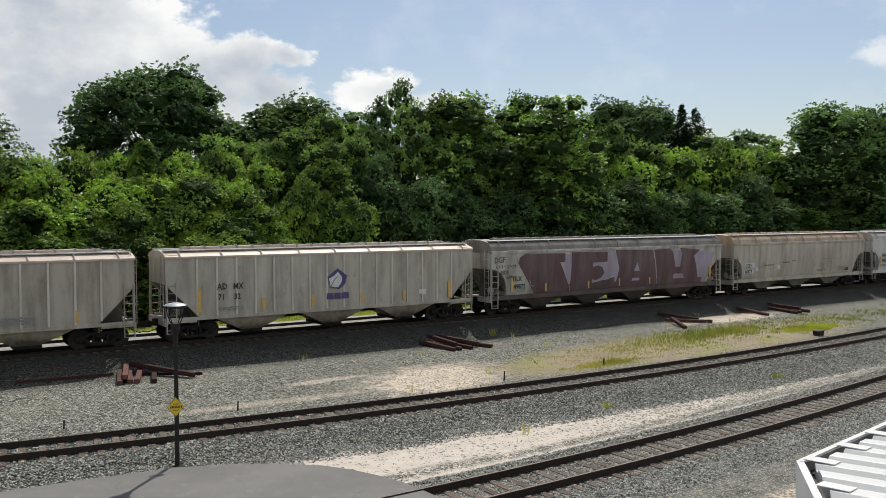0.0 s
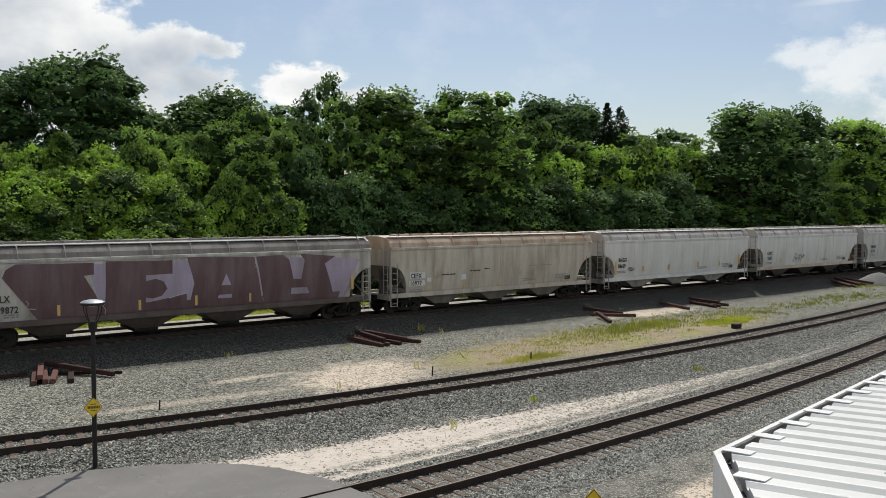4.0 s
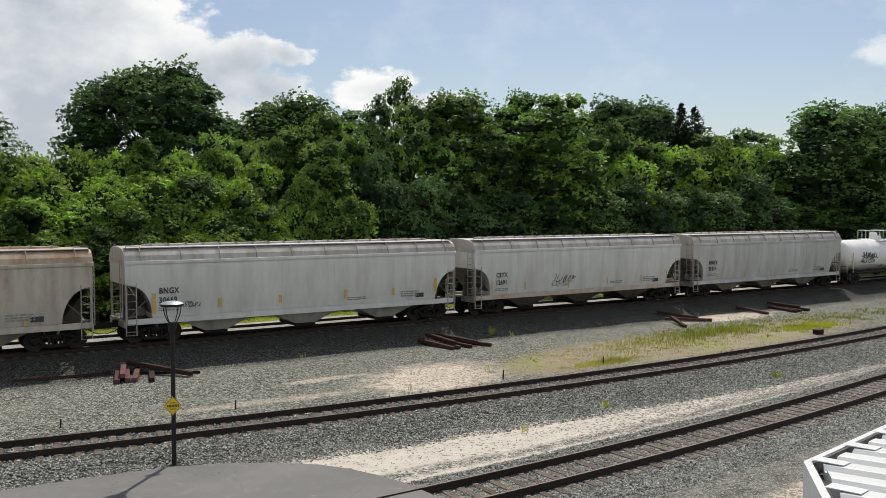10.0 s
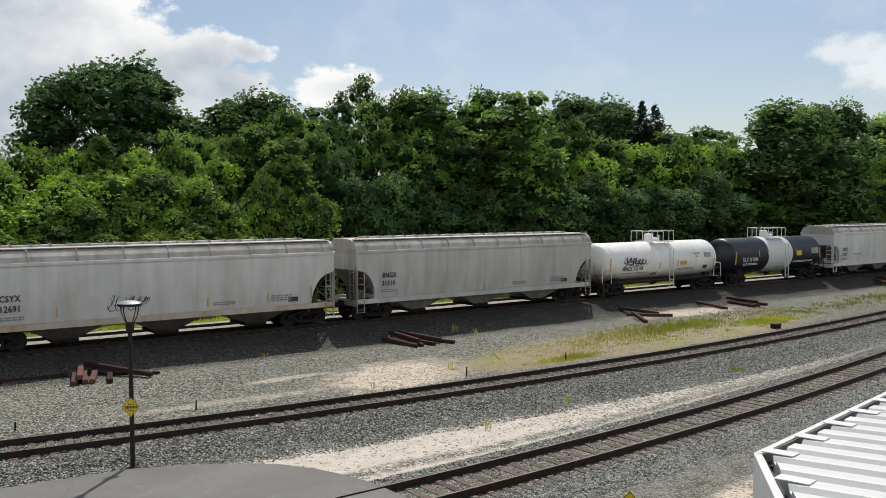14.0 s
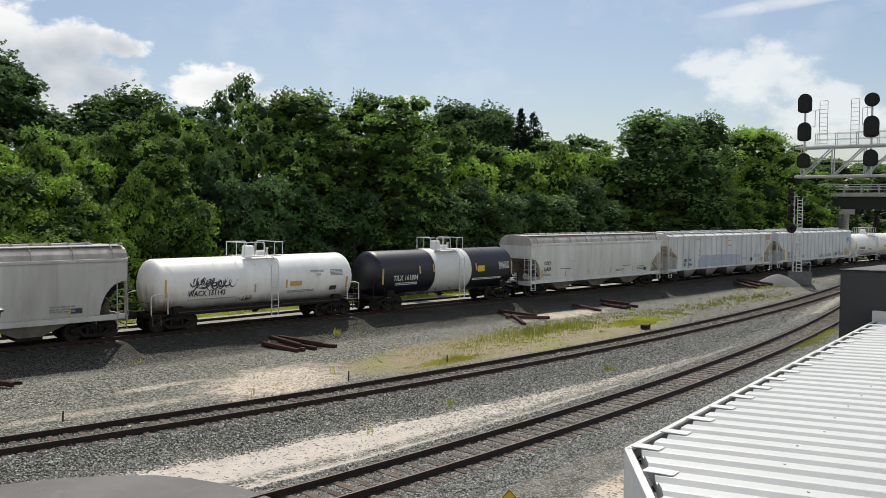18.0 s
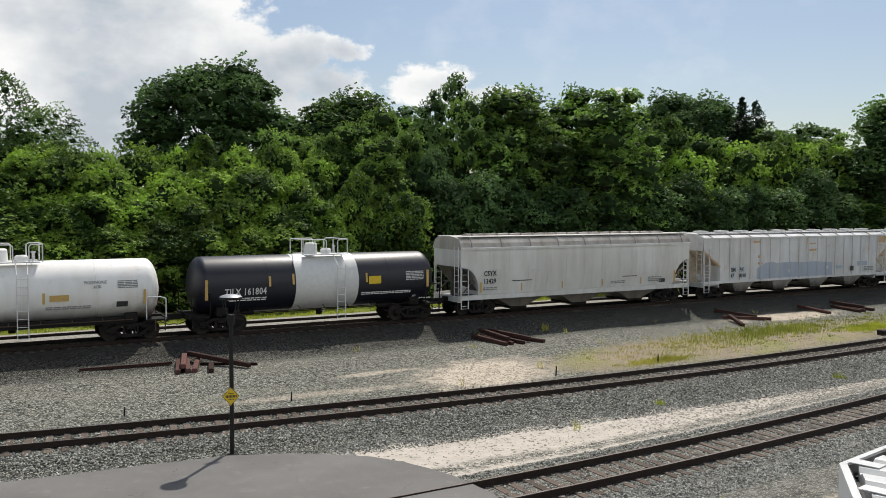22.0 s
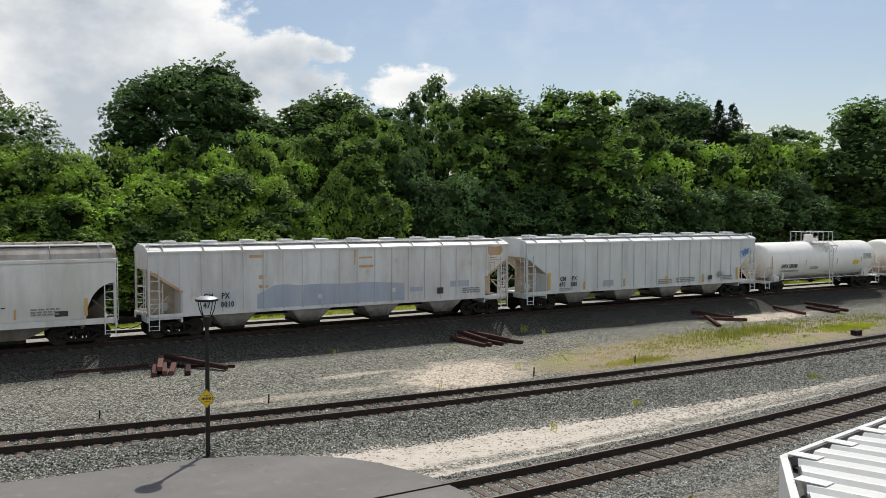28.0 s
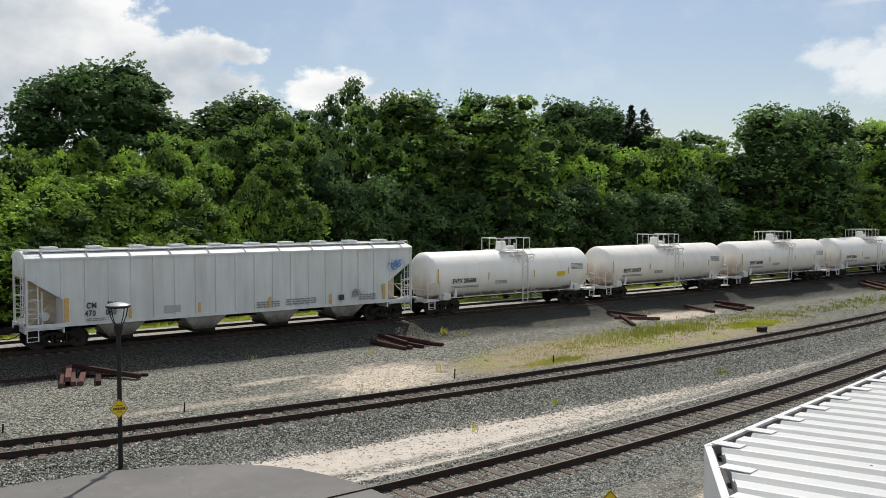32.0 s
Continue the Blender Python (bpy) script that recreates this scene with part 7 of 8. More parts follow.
# ---- metal roof beside the camera ----
CORNER, E1, E2, RIB = Vector((1.406, 3.402)), Vector((0.739, 0.674)), Vector((-0.270, -0.963)), Vector((0.757, -0.653))
ROOF_Z, PITCH, FIRST_RIB = 5.38, 0.3135, -3.505
M_ROOF = mat("white_coated_metal_roof", (0.63, 0.635, 0.615), (0.54, 0.545, 0.53), 1.2, 0.5, 0.0, 0.08, 20, 0, 0.35)
M_TRIM = mat("white_metal_trim", (0.70, 0.70, 0.68), (0.62, 0.62, 0.60), 3, 0.45)
M_GUTTER = mat("dark_gutter", (0.018, 0.017, 0.016), (0.03, 0.028, 0.026), 5, 0.7)
M_GAP_SHADE = mat("grey_gap_shade", (0.20, 0.195, 0.185), (0.13, 0.125, 0.12), 5, 0.7)
M_BLACKWALL = mat("black_parapet", (0.021, 0.0215, 0.023), (0.028, 0.0285, 0.030), 2.0, 0.55, 0, 0.1, 30)


def meet(k):
    """Where the rib line at k along E1 begins: on the long eave, or on the short side edge."""
    if k >= 0:
        return CORNER + E1 * k + RIB * 0.070
    den = E2.x * RIB.y - E2.y * RIB.x
    d = E1 * k
    u = (d.x * RIB.y - d.y * RIB.x) / den
    return CORNER + E2 * u + RIB * 0.074


def metal_roof():
    root = thing("metal_roof", "white ribbed metal roof with dark gutter", "roof")
    g = Geo()
    rows = []
    k = FIRST_RIB
    n = 0
    while k < 5.42:
        for dk, h in ((0.0, 0.0), (0.028, 0.0), (0.048, 0.018), (0.055, 0.020), (0.122, 0.020), (0.129, 0.018), (0.148, 0.0)):
            rows.append((k + dk, h))
        k += PITCH / 2
    for kk, h in rows:
        p = meet(kk)
        q = p + RIB * 9.0
        g.v += [(p.x, p.y, ROOF_Z + h), (q.x, q.y, ROOF_Z + h + 0.25), (p.x, p.y, ROOF_Z - 0.034)]
    for i in range(len(rows) - 1):
        g.f += [(3 * i, 3 * i + 1, 3 * i + 4, 3 * i + 3), (3 * i, 3 * i + 3, 3 * i + 5, 3 * i + 2)]
    sheet = part("roof_sheet", g, M_ROOF, root)
    # fasteners
    fs = Geo()
    for kk in np.arange(FIRST_RIB + 0.088, 5.3, PITCH):
        p = meet(kk)
        for d in (0.55, 1.9, 3.3, 4.7, 6.1):
            c = p + RIB * (d + random.uniform(-0.02, 0.02))
            fs.rod((c.x, c.y, ROOF_Z + 0.020 + 0.0278 * d), (c.x, c.y, ROOF_Z + 0.024 + 0.0278 * d), 0.006, 6)
    tagged(part("fasteners", fs, M_GALV, sheet), kind="stuff")

    def strip(a, b, w, z0, z1, name, material, inward):
        d = (b - a).normalized()
        nrm = Vector((d.y, -d.x)) * inward
        c = [a, b, b + nrm * w, a + nrm * w]
        gg = Geo()
        gg.v = [(p.x, p.y, z0) for p in c] + [(p.x, p.y, z1) for p in c]
        gg.f = [(0, 1, 2, 3), (7, 6, 5, 4), (0, 4, 5, 1), (1, 5, 6, 2), (2, 6, 7, 3), (3, 7, 4, 0)]
        return part(name, gg, material, root)
    far, near = CORNER + E1 * 5.42, CORNER + E2 * 4.2
    strip(CORNER, far, 0.024, ROOF_Z - 0.62, ROOF_Z + 0.014, "fascia", M_TRIM, 1)
    strip(CORNER + E2 * 0.004, near, 0.03, ROOF_Z - 0.75, ROOF_Z + 0.014, "fascia", M_TRIM, -1)
    strip(CORNER + RIB * 0.03 + E1 * 0.03, far + RIB * 0.03, 0.12, ROOF_Z - 0.12, ROOF_Z - 0.035, "gutter", M_GUTTER, 1)
    strip(CORNER + RIB * 0.04 - E1 * 0.02, near + RIB * 0.04, 0.14, ROOF_Z - 0.12, ROOF_Z - 0.035, "gutter", M_GUTTER, -1)
    # added strips on the fascia's inner face; their dark colour paints the gap's shade
    strip(CORNER + RIB * 0.0250 + E1 * 0.02, far + RIB * 0.0250, 0.006, ROOF_Z - 0.034, ROOF_Z + 0.008, "gap_shade", M_GAP_SHADE, 1)
    strip(CORNER + E2 * 0.03 + RIB * 0.034, near + RIB * 0.034, 0.006, ROOF_Z - 0.034, ROOF_Z + 0.008, "gap_shade", M_GUTTER, -1)
    for i, kk in enumerate(np.arange(FIRST_RIB + 0.088, 5.2, PITCH)):
        p = meet(kk) - RIB * (0.040 if kk > 0 else 0.030)
        wdt = 0.033
        c = [p - E1 * wdt, p + E1 * wdt, p + E1 * wdt + RIB * 0.120, p - E1 * wdt + RIB * 0.120]
        gg = Geo()
        gg.v = [(q.x, q.y, ROOF_Z + 0.0245) for q in c] + [(q.x, q.y, ROOF_Z + 0.0275) for q in c]
        gg.f = [(0, 1, 2, 3), (7, 6, 5, 4), (0, 4, 5, 1), (1, 5, 6, 2), (2, 6, 7, 3), (3, 7, 4, 0)]
        part("eave_strap", gg, M_TRIM, root)
    return root


metal_roof()


def oblong(root, name, material, start, along_, length, across, depth, z0, z1, z2=None, label=""):
    c = [start, start + along_ * length, start + along_ * length + across * depth, start + across * depth]
    tops = [z1, z1, z2 if z2 is not None else z1, z2 if z2 is not None else z1]
    g = Geo()
    g.v = [(p.x, p.y, z0) for p in c] + [(p.x, p.y, t) for p, t in zip(c, tops)]
    g.f = [(0, 3, 2, 1), (4, 5, 6, 7), (0, 1, 5, 4), (1, 2, 6, 5), (2, 3, 7, 6), (3, 0, 4, 7)]
    return part(name, g, material, root, label)


M_COPING = mat("weathered_coping", (0.145, 0.142, 0.138), (0.105, 0.103, 0.10), 3, 0.85, 0, 0.3, 40)


def own_building():
    SIDE = Vector((0.839, 0.544))
    root = thing("station_building", "low building with a black parapet and white roof", "building", kind="structure")
    base = CORNER + E1 * 0.05 + RIB * 0.06
    wallp = CORNER + E1 * 5.47
    oblong(root, "wall", M_CONCRETE, base, RIB, 11.5, E1, 5.3, -1.3, ROOF_Z - 0.25)
    oblong(root, "parapet", M_BLACKWALL, wallp - RIB * 0.29, RIB, 11.0, E1, 0.12, 1.0, 5.855, None, "matt black parapet wall")
    oblong(root, "parapet", M_BLACKWALL, wallp - RIB * 0.287 + E1 * 0.125, RIB, 0.36, SIDE, 6.9, 1.0, 5.845, None, "matt black parapet wall")
    oblong(root, "coping", M_COPING, wallp - RIB * 0.300 + E1 * 0.125, RIB, 0.40, SIDE, 6.92, 5.848, 5.868, None, "weathered grey coping")
    oblong(root, "wall", M_BLACKWALL, wallp - RIB * 0.280 + E1 * 0.13, RIB, 10.9, SIDE, 6.85, -1.3, 5.60)
    oblong(root, "flashing", M_GALV, wallp - RIB * 0.0 - E1 * 0.05, RIB, 10.7, E1, 0.045, ROOF_Z, ROOF_Z + 0.115, None, "light grey flashing")
    oblong(root, "cap", M_BLACK, wallp - RIB * 0.31 - E1 * 0.015, RIB, 11.04, E1, 0.135, 5.858, 5.872)
    oblong(root, "roof", M_WHITE, wallp + RIB * 0.12 + E1 * 0.14, RIB, 10.3, SIDE, 6.8, 5.602, 5.80, 5.83, "white low roof")
    return root


own_building()


# ---- signals and bridge ----
def head(parent, x, y, z, w, h, material, facing):
    """A tall black signal background with a hooded lamp unit in front."""
    m = Matrix.Translation((x, y, z)) @ Matrix.Rotation(facing, 4, "Z")
    r = w / 2
    o = [(r * math.cos(q), h / 2 - r + r * math.sin(q)) for q in np.linspace(0, math.pi, 9)] + [(r * math.cos(q) * 0.98, -(h / 2 - r * 0.45) - r * 0.45 * math.sin(-q)) for q in np.linspace(math.pi, 2 * math.pi, 7)] if h > w * 1.05 else [(r * math.cos(q), r * math.sin(q)) for q in np.linspace(0, 2 * math.pi, 20)[:-1]]
    s = part("signal_head", Geo().prism(o, "y", -0.03, 0.03), material, parent, "matt black signal background", at=m)
    part("housing", Geo().prism([(x * 0.90, z * 0.92) for x, z in o], "y", 0.032, 0.16).prism([(x * 0.72, z * 0.80) for x, z in o], "y", 0.161, 0.24), material, s, "rounded black cover")
    for i in range(3 if h > w * 1.05 else 1):
        zz = h * 0.28 * (1 - i) if h > w * 1.05 else 0
        part("hood", Geo().turn([(0.13, 0.0), (0.13, 0.32), (0.12, 0.32), (0.12, 0.0)], (0, -0.33, zz), (0, 1, 0), 12), material, s)
    return s


def cantilever():
    t = thing("signal_cantilever", "grey steel cantilever with black signal heads over the tracks", "signal gantry")
    A, Bp = Vector((38.39, 58.75, 0)), Vector((44.9, 52.1, 0))
    d = (Bp - A).normalized()
    nrm = Vector((-d.y, d.x, 0))
    L = (Bp - A).length
    zb, zt, dep = 9.26, 11.45, 0.9
    face = math.atan2(d.y, d.x)
    for off in (0.0, dep):
        for z in (zb, zt):
            p, q = A + nrm * off, A + d * (L + 3.5) + nrm * off
            part("chord", Geo().rod((p.x, p.y, z), (q.x, q.y, z), 0.10, 8), M_GALV, t)
        n = 4
        for i in range(n + 1):
            p = A + d * (0.45 + (L - 0.6) * i / n) + nrm * off
            part("upright", Geo().rod((p.x, p.y, zb), (p.x, p.y, zt), 0.05, 6), M_GALV, t)
            if i < n:
                q = A + d * (0.45 + (L - 0.6) * (i + 1) / n) + nrm * off
                part("diagonal", Geo().rod((p.x, p.y, zb), (q.x, q.y, zt), 0.055, 6), M_GALV, t)
        for z in (zb + 1.1,):
            p, q = A + d * 2.5 + nrm * off, A + d * L + nrm * off
            part("strut", Geo().rod((p.x, p.y, z), (q.x, q.y, z), 0.035, 6), M_GALV, t)
    for i in range(8):
        p = A + d * (0.45 + (L - 0.6) * i / 7)
        part("cross_tie", Geo().rod((p.x, p.y, zb), (p.x + nrm.x * dep, p.y + nrm.y * dep, zb), 0.04, 6).rod((p.x, p.y, zb), (p.x, p.y, zb + 0.05), 0.04, 6), M_GALV, t)
    walkway = [A + d * 0.3 + nrm * 0.1, A + d * L + nrm * 0.1, A + d * L + nrm * 0.8, A + d * 0.3 + nrm * 0.8]
    g = Geo()
    g.v = [(p.x, p.y, zt + 0.10) for p in walkway] + [(p.x, p.y, zt + 0.14) for p in walkway]
    g.f = [(0, 1, 2, 3), (7, 6, 5, 4), (0, 4, 5, 1), (1, 5, 6, 2), (2, 6, 7, 3), (3, 7, 4, 0)]
    part("walkway", g, M_GALV, t)
    for off in (0.1, 0.8):
        for z in (zt + 0.6, zt + 1.05):
            p, q = A + d * 1.4 + nrm * off, A + d * 8.5 + nrm * off
            part("handrail", Geo().rod((p.x, p.y, z), (q.x, q.y, z), 0.03, 6), M_GALV, t)
        for i in range(6):
            p = A + d * (1.4 + 7.1 * i / 5) + nrm * off
            part("rail_post", Geo().rod((p.x, p.y, zt), (p.x, p.y, zt + 1.05), 0.03, 6), M_GALV, t)
    # mast of lattice work
    mg = [A + d * (L + 0.05), A + d * (L + 1.25), A + d * (L + 1.25) + nrm * 1.1, A + d * (L + 0.05) + nrm * 1.1]
    for i, p in enumerate(mg):
        part("mast_leg", Geo().rod((p.x, p.y, -1.0), (p.x, p.y, zt + 0.6), 0.16 if i == 0 else 0.11, 8), M_GALV, t)
    for a_, b_ in ((0, 1), (1, 2), (2, 3), (3, 0)):
        for k in range(9):
            p, q = (mg[a_], mg[b_]) if k % 2 else (mg[b_], mg[a_])
            part("lacing", Geo().rod((p.x, p.y, -0.6 + 1.3 * k), (q.x, q.y, 0.7 + 1.3 * k), 0.045, 5), M_GALV, t)
    bx = A + d * (L + 0.1) - nrm * 0.2
    part("junction_box", Geo().box(bx.x - 0.35, bx.x + 0.35, bx.y - 0.25, bx.y + 0.25, 9.7, 10.9), M_GALV, t)
    # signal poles, heads and maintainer's ladders
    for along_m, zs, lad in ((0.74, ((14.75, 1.02, 1.48), (12.62, 1.0, 1.45), (10.45, 0.98, 1.15)), 1.2), (5.30, ((14.72, 1.02, 1.02), (12.78, 1.05, 1.6), (10.52, 1.0, 1.25)), -1.2)):
        p = A + d * along_m - nrm * 0.3
        part("signal_pole", Geo().rod((p.x, p.y, 9.2), (p.x, p.y, 14.8), 0.075, 8), M_GALV, t)
        for z, w, h in zs:
            head(t, p.x - nrm.x * 0.2, p.y - nrm.y * 0.2, z, w, h, M_BLACK, face + math.pi)
        c = p + d * lad + nrm * 0.5
        g = Geo()
        for e in (-0.28, 0.28):
            g.rod((c.x + d.x * e, c.y + d.y * e, zt), (c.x + d.x * e, c.y + d.y * e, 14.9), 0.025, 5)
        for i in range(11):
            z = zt + 0.3 + i * 0.32
            g.rod((c.x - d.x * 0.28, c.y - d.y * 0.28, z), (c.x + d.x * 0.28, c.y + d.y * 0.28, z), 0.02, 5)
        part("ladder", g, M_GALV, t)
        g = Geo()
        q = p + d * lad * 0.55 + nrm * 0.2
        g.path([(p.x, p.y, 13.0), (q.x, q.y, 13.0), (q.x, q.y, 14.2), (p.x, p.y, 14.2)], 0.025, 5).path([(q.x + d.x * 0.3, q.y + d.y * 0.3, 13.0), (q.x + d.x * 0.3, q.y + d.y * 0.3, 14.3), (q.x, q.y, 14.2)], 0.025, 5)
        part("guard_rail", g, M_GALV, t)
    cable = [A + d * (L - 2.6) + Vector((0, 0, zt)), A + d * (L - 2.4) + Vector((0, 0, 10.6)), A + d * (L - 1.4) + Vector((0, 0, 10.1)), A + d * (L - 0.3) + Vector((0, 0, 10.4))]
    part("cable", Geo().path([c - nrm * 0.1 for c in cable], 0.035, 5), M_BLACK, t)
    return t


cantilever()


M_CRIB = mat("grey_crib_timber", (0.20, 0.20, 0.19), (0.13, 0.13, 0.125), 3, 0.85, 0, 0.4, 20)


def mast_signal():
    bx, by = 51.3, 77.8
    z0 = float(ground_z(bx, by))
    t = thing("mast_signal", "ladder-backed signal mast with black heads on a concrete footing", "signal", at=Matrix.Translation((bx, by, z0)) @ Matrix.Rotation(radians(-34), 4, "Z") @ Matrix.Scale(1.08, 4))
    part("mast", Geo().rod((-0.3, 0, 0), (-0.3, 0, 8.6), 0.075, 8), M_GALV, t)
    g = Geo()
    for e in (0.0, 0.42):
        g.rod((e, 0.25, 0.3), (e, 0.25, 8.1), 0.04, 5)
    for i in range(24):
        g.rod((0, 0.25, 0.5 + i * 0.32), (0.42, 0.25, 0.5 + i * 0.32), 0.045, 5)
    part("ladder", g, M_WHITE, t)
    for z in (2.5, 5.5, 8.2):
        part("bracket", Geo().rod((-0.3, 0, z), (0.2, 0.25, z), 0.03, 5), M_GALV, t)
    part("platform", Geo().box(-0.7, 0.5, -0.2, 0.5, 3.85, 3.9), M_GALV, t)
    head(t, -0.5, -0.2, 5.2, 0.9, 0.92, M_BLACK, 0.2)
    head(t, -0.55, 0.1, 8.4, 0.5, 1.5, M_BLACK, 1.1)
    head(t, -0.55, 0.1, 6.8, 0.5, 1.4, M_BLACK, 1.1)
    part("footing", Geo().slab(-0.9, 1.1, -0.7, 0.9, -0.3, 0.35, 0.05), M_CONCRETE, t)
    for k in range(4):
        part("crib_timber", Geo().slab(-0.7 + 0.05 * (k % 2), 1.35, -1.3, -1.05, 0.02 + 0.3 * k, 0.31 + 0.3 * k, 0.03), M_CRIB, t, "grey weathered crib timber")
    part("footing_fill", Geo().slab(-0.6, 1.25, -1.04, 0.8, -0.3, 1.1, 0.06), M_CONCRETE, t)
    for x in (0.5, 1.2):
        part("rail_post", Geo().rod((x, -0.9, 1.0), (x, -0.9, 2.1), 0.03, 6), M_GALV, t)
    part("handrail", Geo().rod((0.5, -0.9, 2.08), (1.2, -0.9, 2.08), 0.03, 6), M_GALV, t)
    return t


mast_signal()


def gravel_mound(x, y, r, h):
    g = Geo()
    n, rings = 20, 7
    z0 = float(ground_z(x, y)) - 0.08
    for j in range(rings + 1):
        q = j / rings
        for i in range(n):
            a = 2 * math.pi * i / n
            rr = r * q * (1 + 0.12 * noise.noise((math.cos(a) * 1.5, math.sin(a) * 1.5, 3)))
            g.v.append((x + rr * math.cos(a) * 1.5, y + rr * math.sin(a), z0 + h * (1 - q * q) * (1 - 0.3 * q) + 0.06 * noise.noise((a * 2, q * 5, 1))))
    for j in range(rings):
        g.f += [(j * n + i, j * n + (i + 1) % n, (j + 1) * n + (i + 1) % n, (j + 1) * n + i) for i in range(n)]
    return solid("gravel_mound", g, mat("pale_gravel", (0.30, 0.295, 0.275), (0.10, 0.10, 0.094), 9, 0.95, 0, 0.8, 22, 0, 0.1), "heap of grey gravel round the signal footing", "gravel heap", kind="structure", smooth=True)


gravel_mound(48.5, 76.6, 1.7, 1.2)


def road_bridge():
    t = thing("road_bridge", "dark steel girder road bridge with concrete deck and railing", "bridge")
    A, d = Vector((82.0, 116.6)), Vector((0.90, -0.436))
    nrm = Vector((-d.y, d.x))
    L = 60.0
    oblong(t, "girder", M_BLACK, A, d, L, nrm, 0.5, 7.2, 9.15)
    oblong(t, "girder", M_STEEL_DARK, A + nrm * 5, d, L, nrm, 0.5, 7.2, 9.15)
    oblong(t, "deck", M_CONCRETE, A - nrm * 0.5 - d * 3, d, L + 3, nrm, 7.5, 9.15, 9.75)
    for i in range(25):
        p = A - nrm * 0.4 + d * (i * 2.4 - 2.6)
        part("railing_post", Geo().box(p.x - 0.09, p.x + 0.09, p.y - 0.09, p.y + 0.09, 9.75, 10.95), M_CONCRETE, t)
    for z in (10.2, 10.6, 10.9):
        oblong(t, "railing", M_GALV, A - nrm * 0.42 - d * 3, d, L + 2, nrm, 0.08, z, z + 0.10)
    for off in (0.4, 4.8):
        p = A + d * 2.6 + nrm * off
        part("pier", Geo().rod((p.x, p.y, -0.8), (p.x, p.y, 6.6), 0.55, 12), M_CONCRETE, t)
    oblong(t, "pier_cap", M_CONCRETE, A + d * 1.6 - nrm * 0.3, d, 2.2, nrm, 6.0, 6.4, 7.2)
    oblong(t, "abutment", M_CONCRETE, A - d * 3 - nrm * 0.4, d, 3.0, nrm, 7.2, -1.0, 9.14)
    return t


road_bridge()


def far_building(x, y, w, dpt, h, turn):
    t = thing("brick_building", "far red-brown brick building beyond the bridge", "building", at=Matrix.Translation((x, y, -1)) @ Matrix.Rotation(turn, 4, "Z"))
    m = mat("far_brick", (0.33, 0.19, 0.15), (0.26, 0.15, 0.12), 2, 0.85)
    part("wall", Geo().box(-w / 2, w / 2, 0, dpt, 0, h), m, t)
    part("roof", Geo().slab(-w / 2 - 0.2, w / 2 + 0.2, -0.2, dpt + 0.2, h + 0.002, h + 0.3, 0.05), M_CONCRETE, t)
    for i in range(3):
        part("window", Geo().box(-w / 2 + 1 + i * (w - 2.8) / 2, -w / 2 + 1.8 + i * (w - 2.8) / 2, -0.04, 0.03, h * 0.6, h * 0.8), M_BLACK, t)
    return t


far_building(128, 146, 9, 8, 9.0, radians(-35))


# ---- weeds ----
def weeds(name, count, place, height, material, label, seed, blades=7, spread=0.10):
    rng = np.random.default_rng(seed)
    xy = place(rng, count)
    z = ground_z(xy[:, 0], xy[:, 1])
    n = count * blades
    b = np.repeat(np.column_stack([xy, z]), blades, 0)
    b[:, :2] += rng.normal(0, spread, (n, 2))
    h = np.repeat(rng.uniform(height[0], height[1], count), blades) * rng.uniform(0.5, 1.1, n)
    a = rng.uniform(0, 6.28, n)
    w = rng.uniform(0.010, 0.022, n)
    lean = rng.normal(0, 0.22, (n, 2)) * h[:, None]
    side = np.column_stack([np.cos(a), np.sin(a), np.zeros(n)]) * w[:, None]
    tip = b + np.column_stack([lean, h])
    mid = b + np.column_stack([lean * 0.35, h * 0.55])
    v = np.stack([b - side, b + side, mid + side * 0.8, tip, mid - side * 0.8], 1).reshape(-1, 3)
    f = [(5 * i, 5 * i + 1, 5 * i + 2, 5 * i + 3, 5 * i + 4) for i in range(n)]
    me = bpy.data.meshes.new(name)
    me.from_pydata(v.tolist(), [], f)
    me.materials.append(material)
    return tagged(new(name, me), label, "weeds", kind="stuff")


def patch(pts, sx, sy, deg=36):
    ca, sa = math.cos(radians(deg)), math.sin(radians(deg))

    def place(rng, n):
        c = np.array(pts)[rng.integers(0, len(pts), n)]
        u, v = rng.normal(0, sx, n), rng.normal(0, sy, n)
        q = np.column_stack([c[:, 0] + u * ca - v * sa, c[:, 1] + u * sa + v * ca])
        o = np.abs(off_curve(MID, q[:, 0], q[:, 1]))
        q[o < 1.9] = q[o < 1.9] + np.array([-1.6, 2.0])
        return q
    return place


def verge(rng, n):
    s, o = rng.uniform(-60, 90, n), rng.uniform(4.0, 9.5, n)
    return np.column_stack([MAIN.x + WAY.x * s + AWAY.x * o, MAIN.y + WAY.y * s + AWAY.y * o])


weeds("yellow_weeds", 520, patch([(16.5, 50.5), (19, 52.6), (22, 54.8), (25.5, 57.0), (28, 58.4)], 1.9, 1.1), (0.05, 0.18), M_GRASS, "low yellow-green weeds on the gravel", 1, 9, 0.16)
weeds("yellow_weeds", 420, patch([(22.6, 52.6), (24.2, 53.9)], 1.1, 0.45), (0.06, 0.20), M_VERGE, "mat of bright green weeds by the switch box", 12, 9, 0.14)
weeds("dry_weeds", 900, patch([(8, 43.5), (12, 46.6), (14.5, 49), (10.5, 45.5), (13, 48)], 2.0, 1.1), (0.04, 0.13), M_DRYGRASS, "thin dry weeds on the gravel", 2, 6, 0.14)
weeds("dry_weeds", 260, patch([(7.4, 40.4), (8.4, 41.2)], 0.8, 0.22), (0.05, 0.14), M_DRYGRASS, "golden mat of dry grass beside the rail", 13, 9, 0.12)
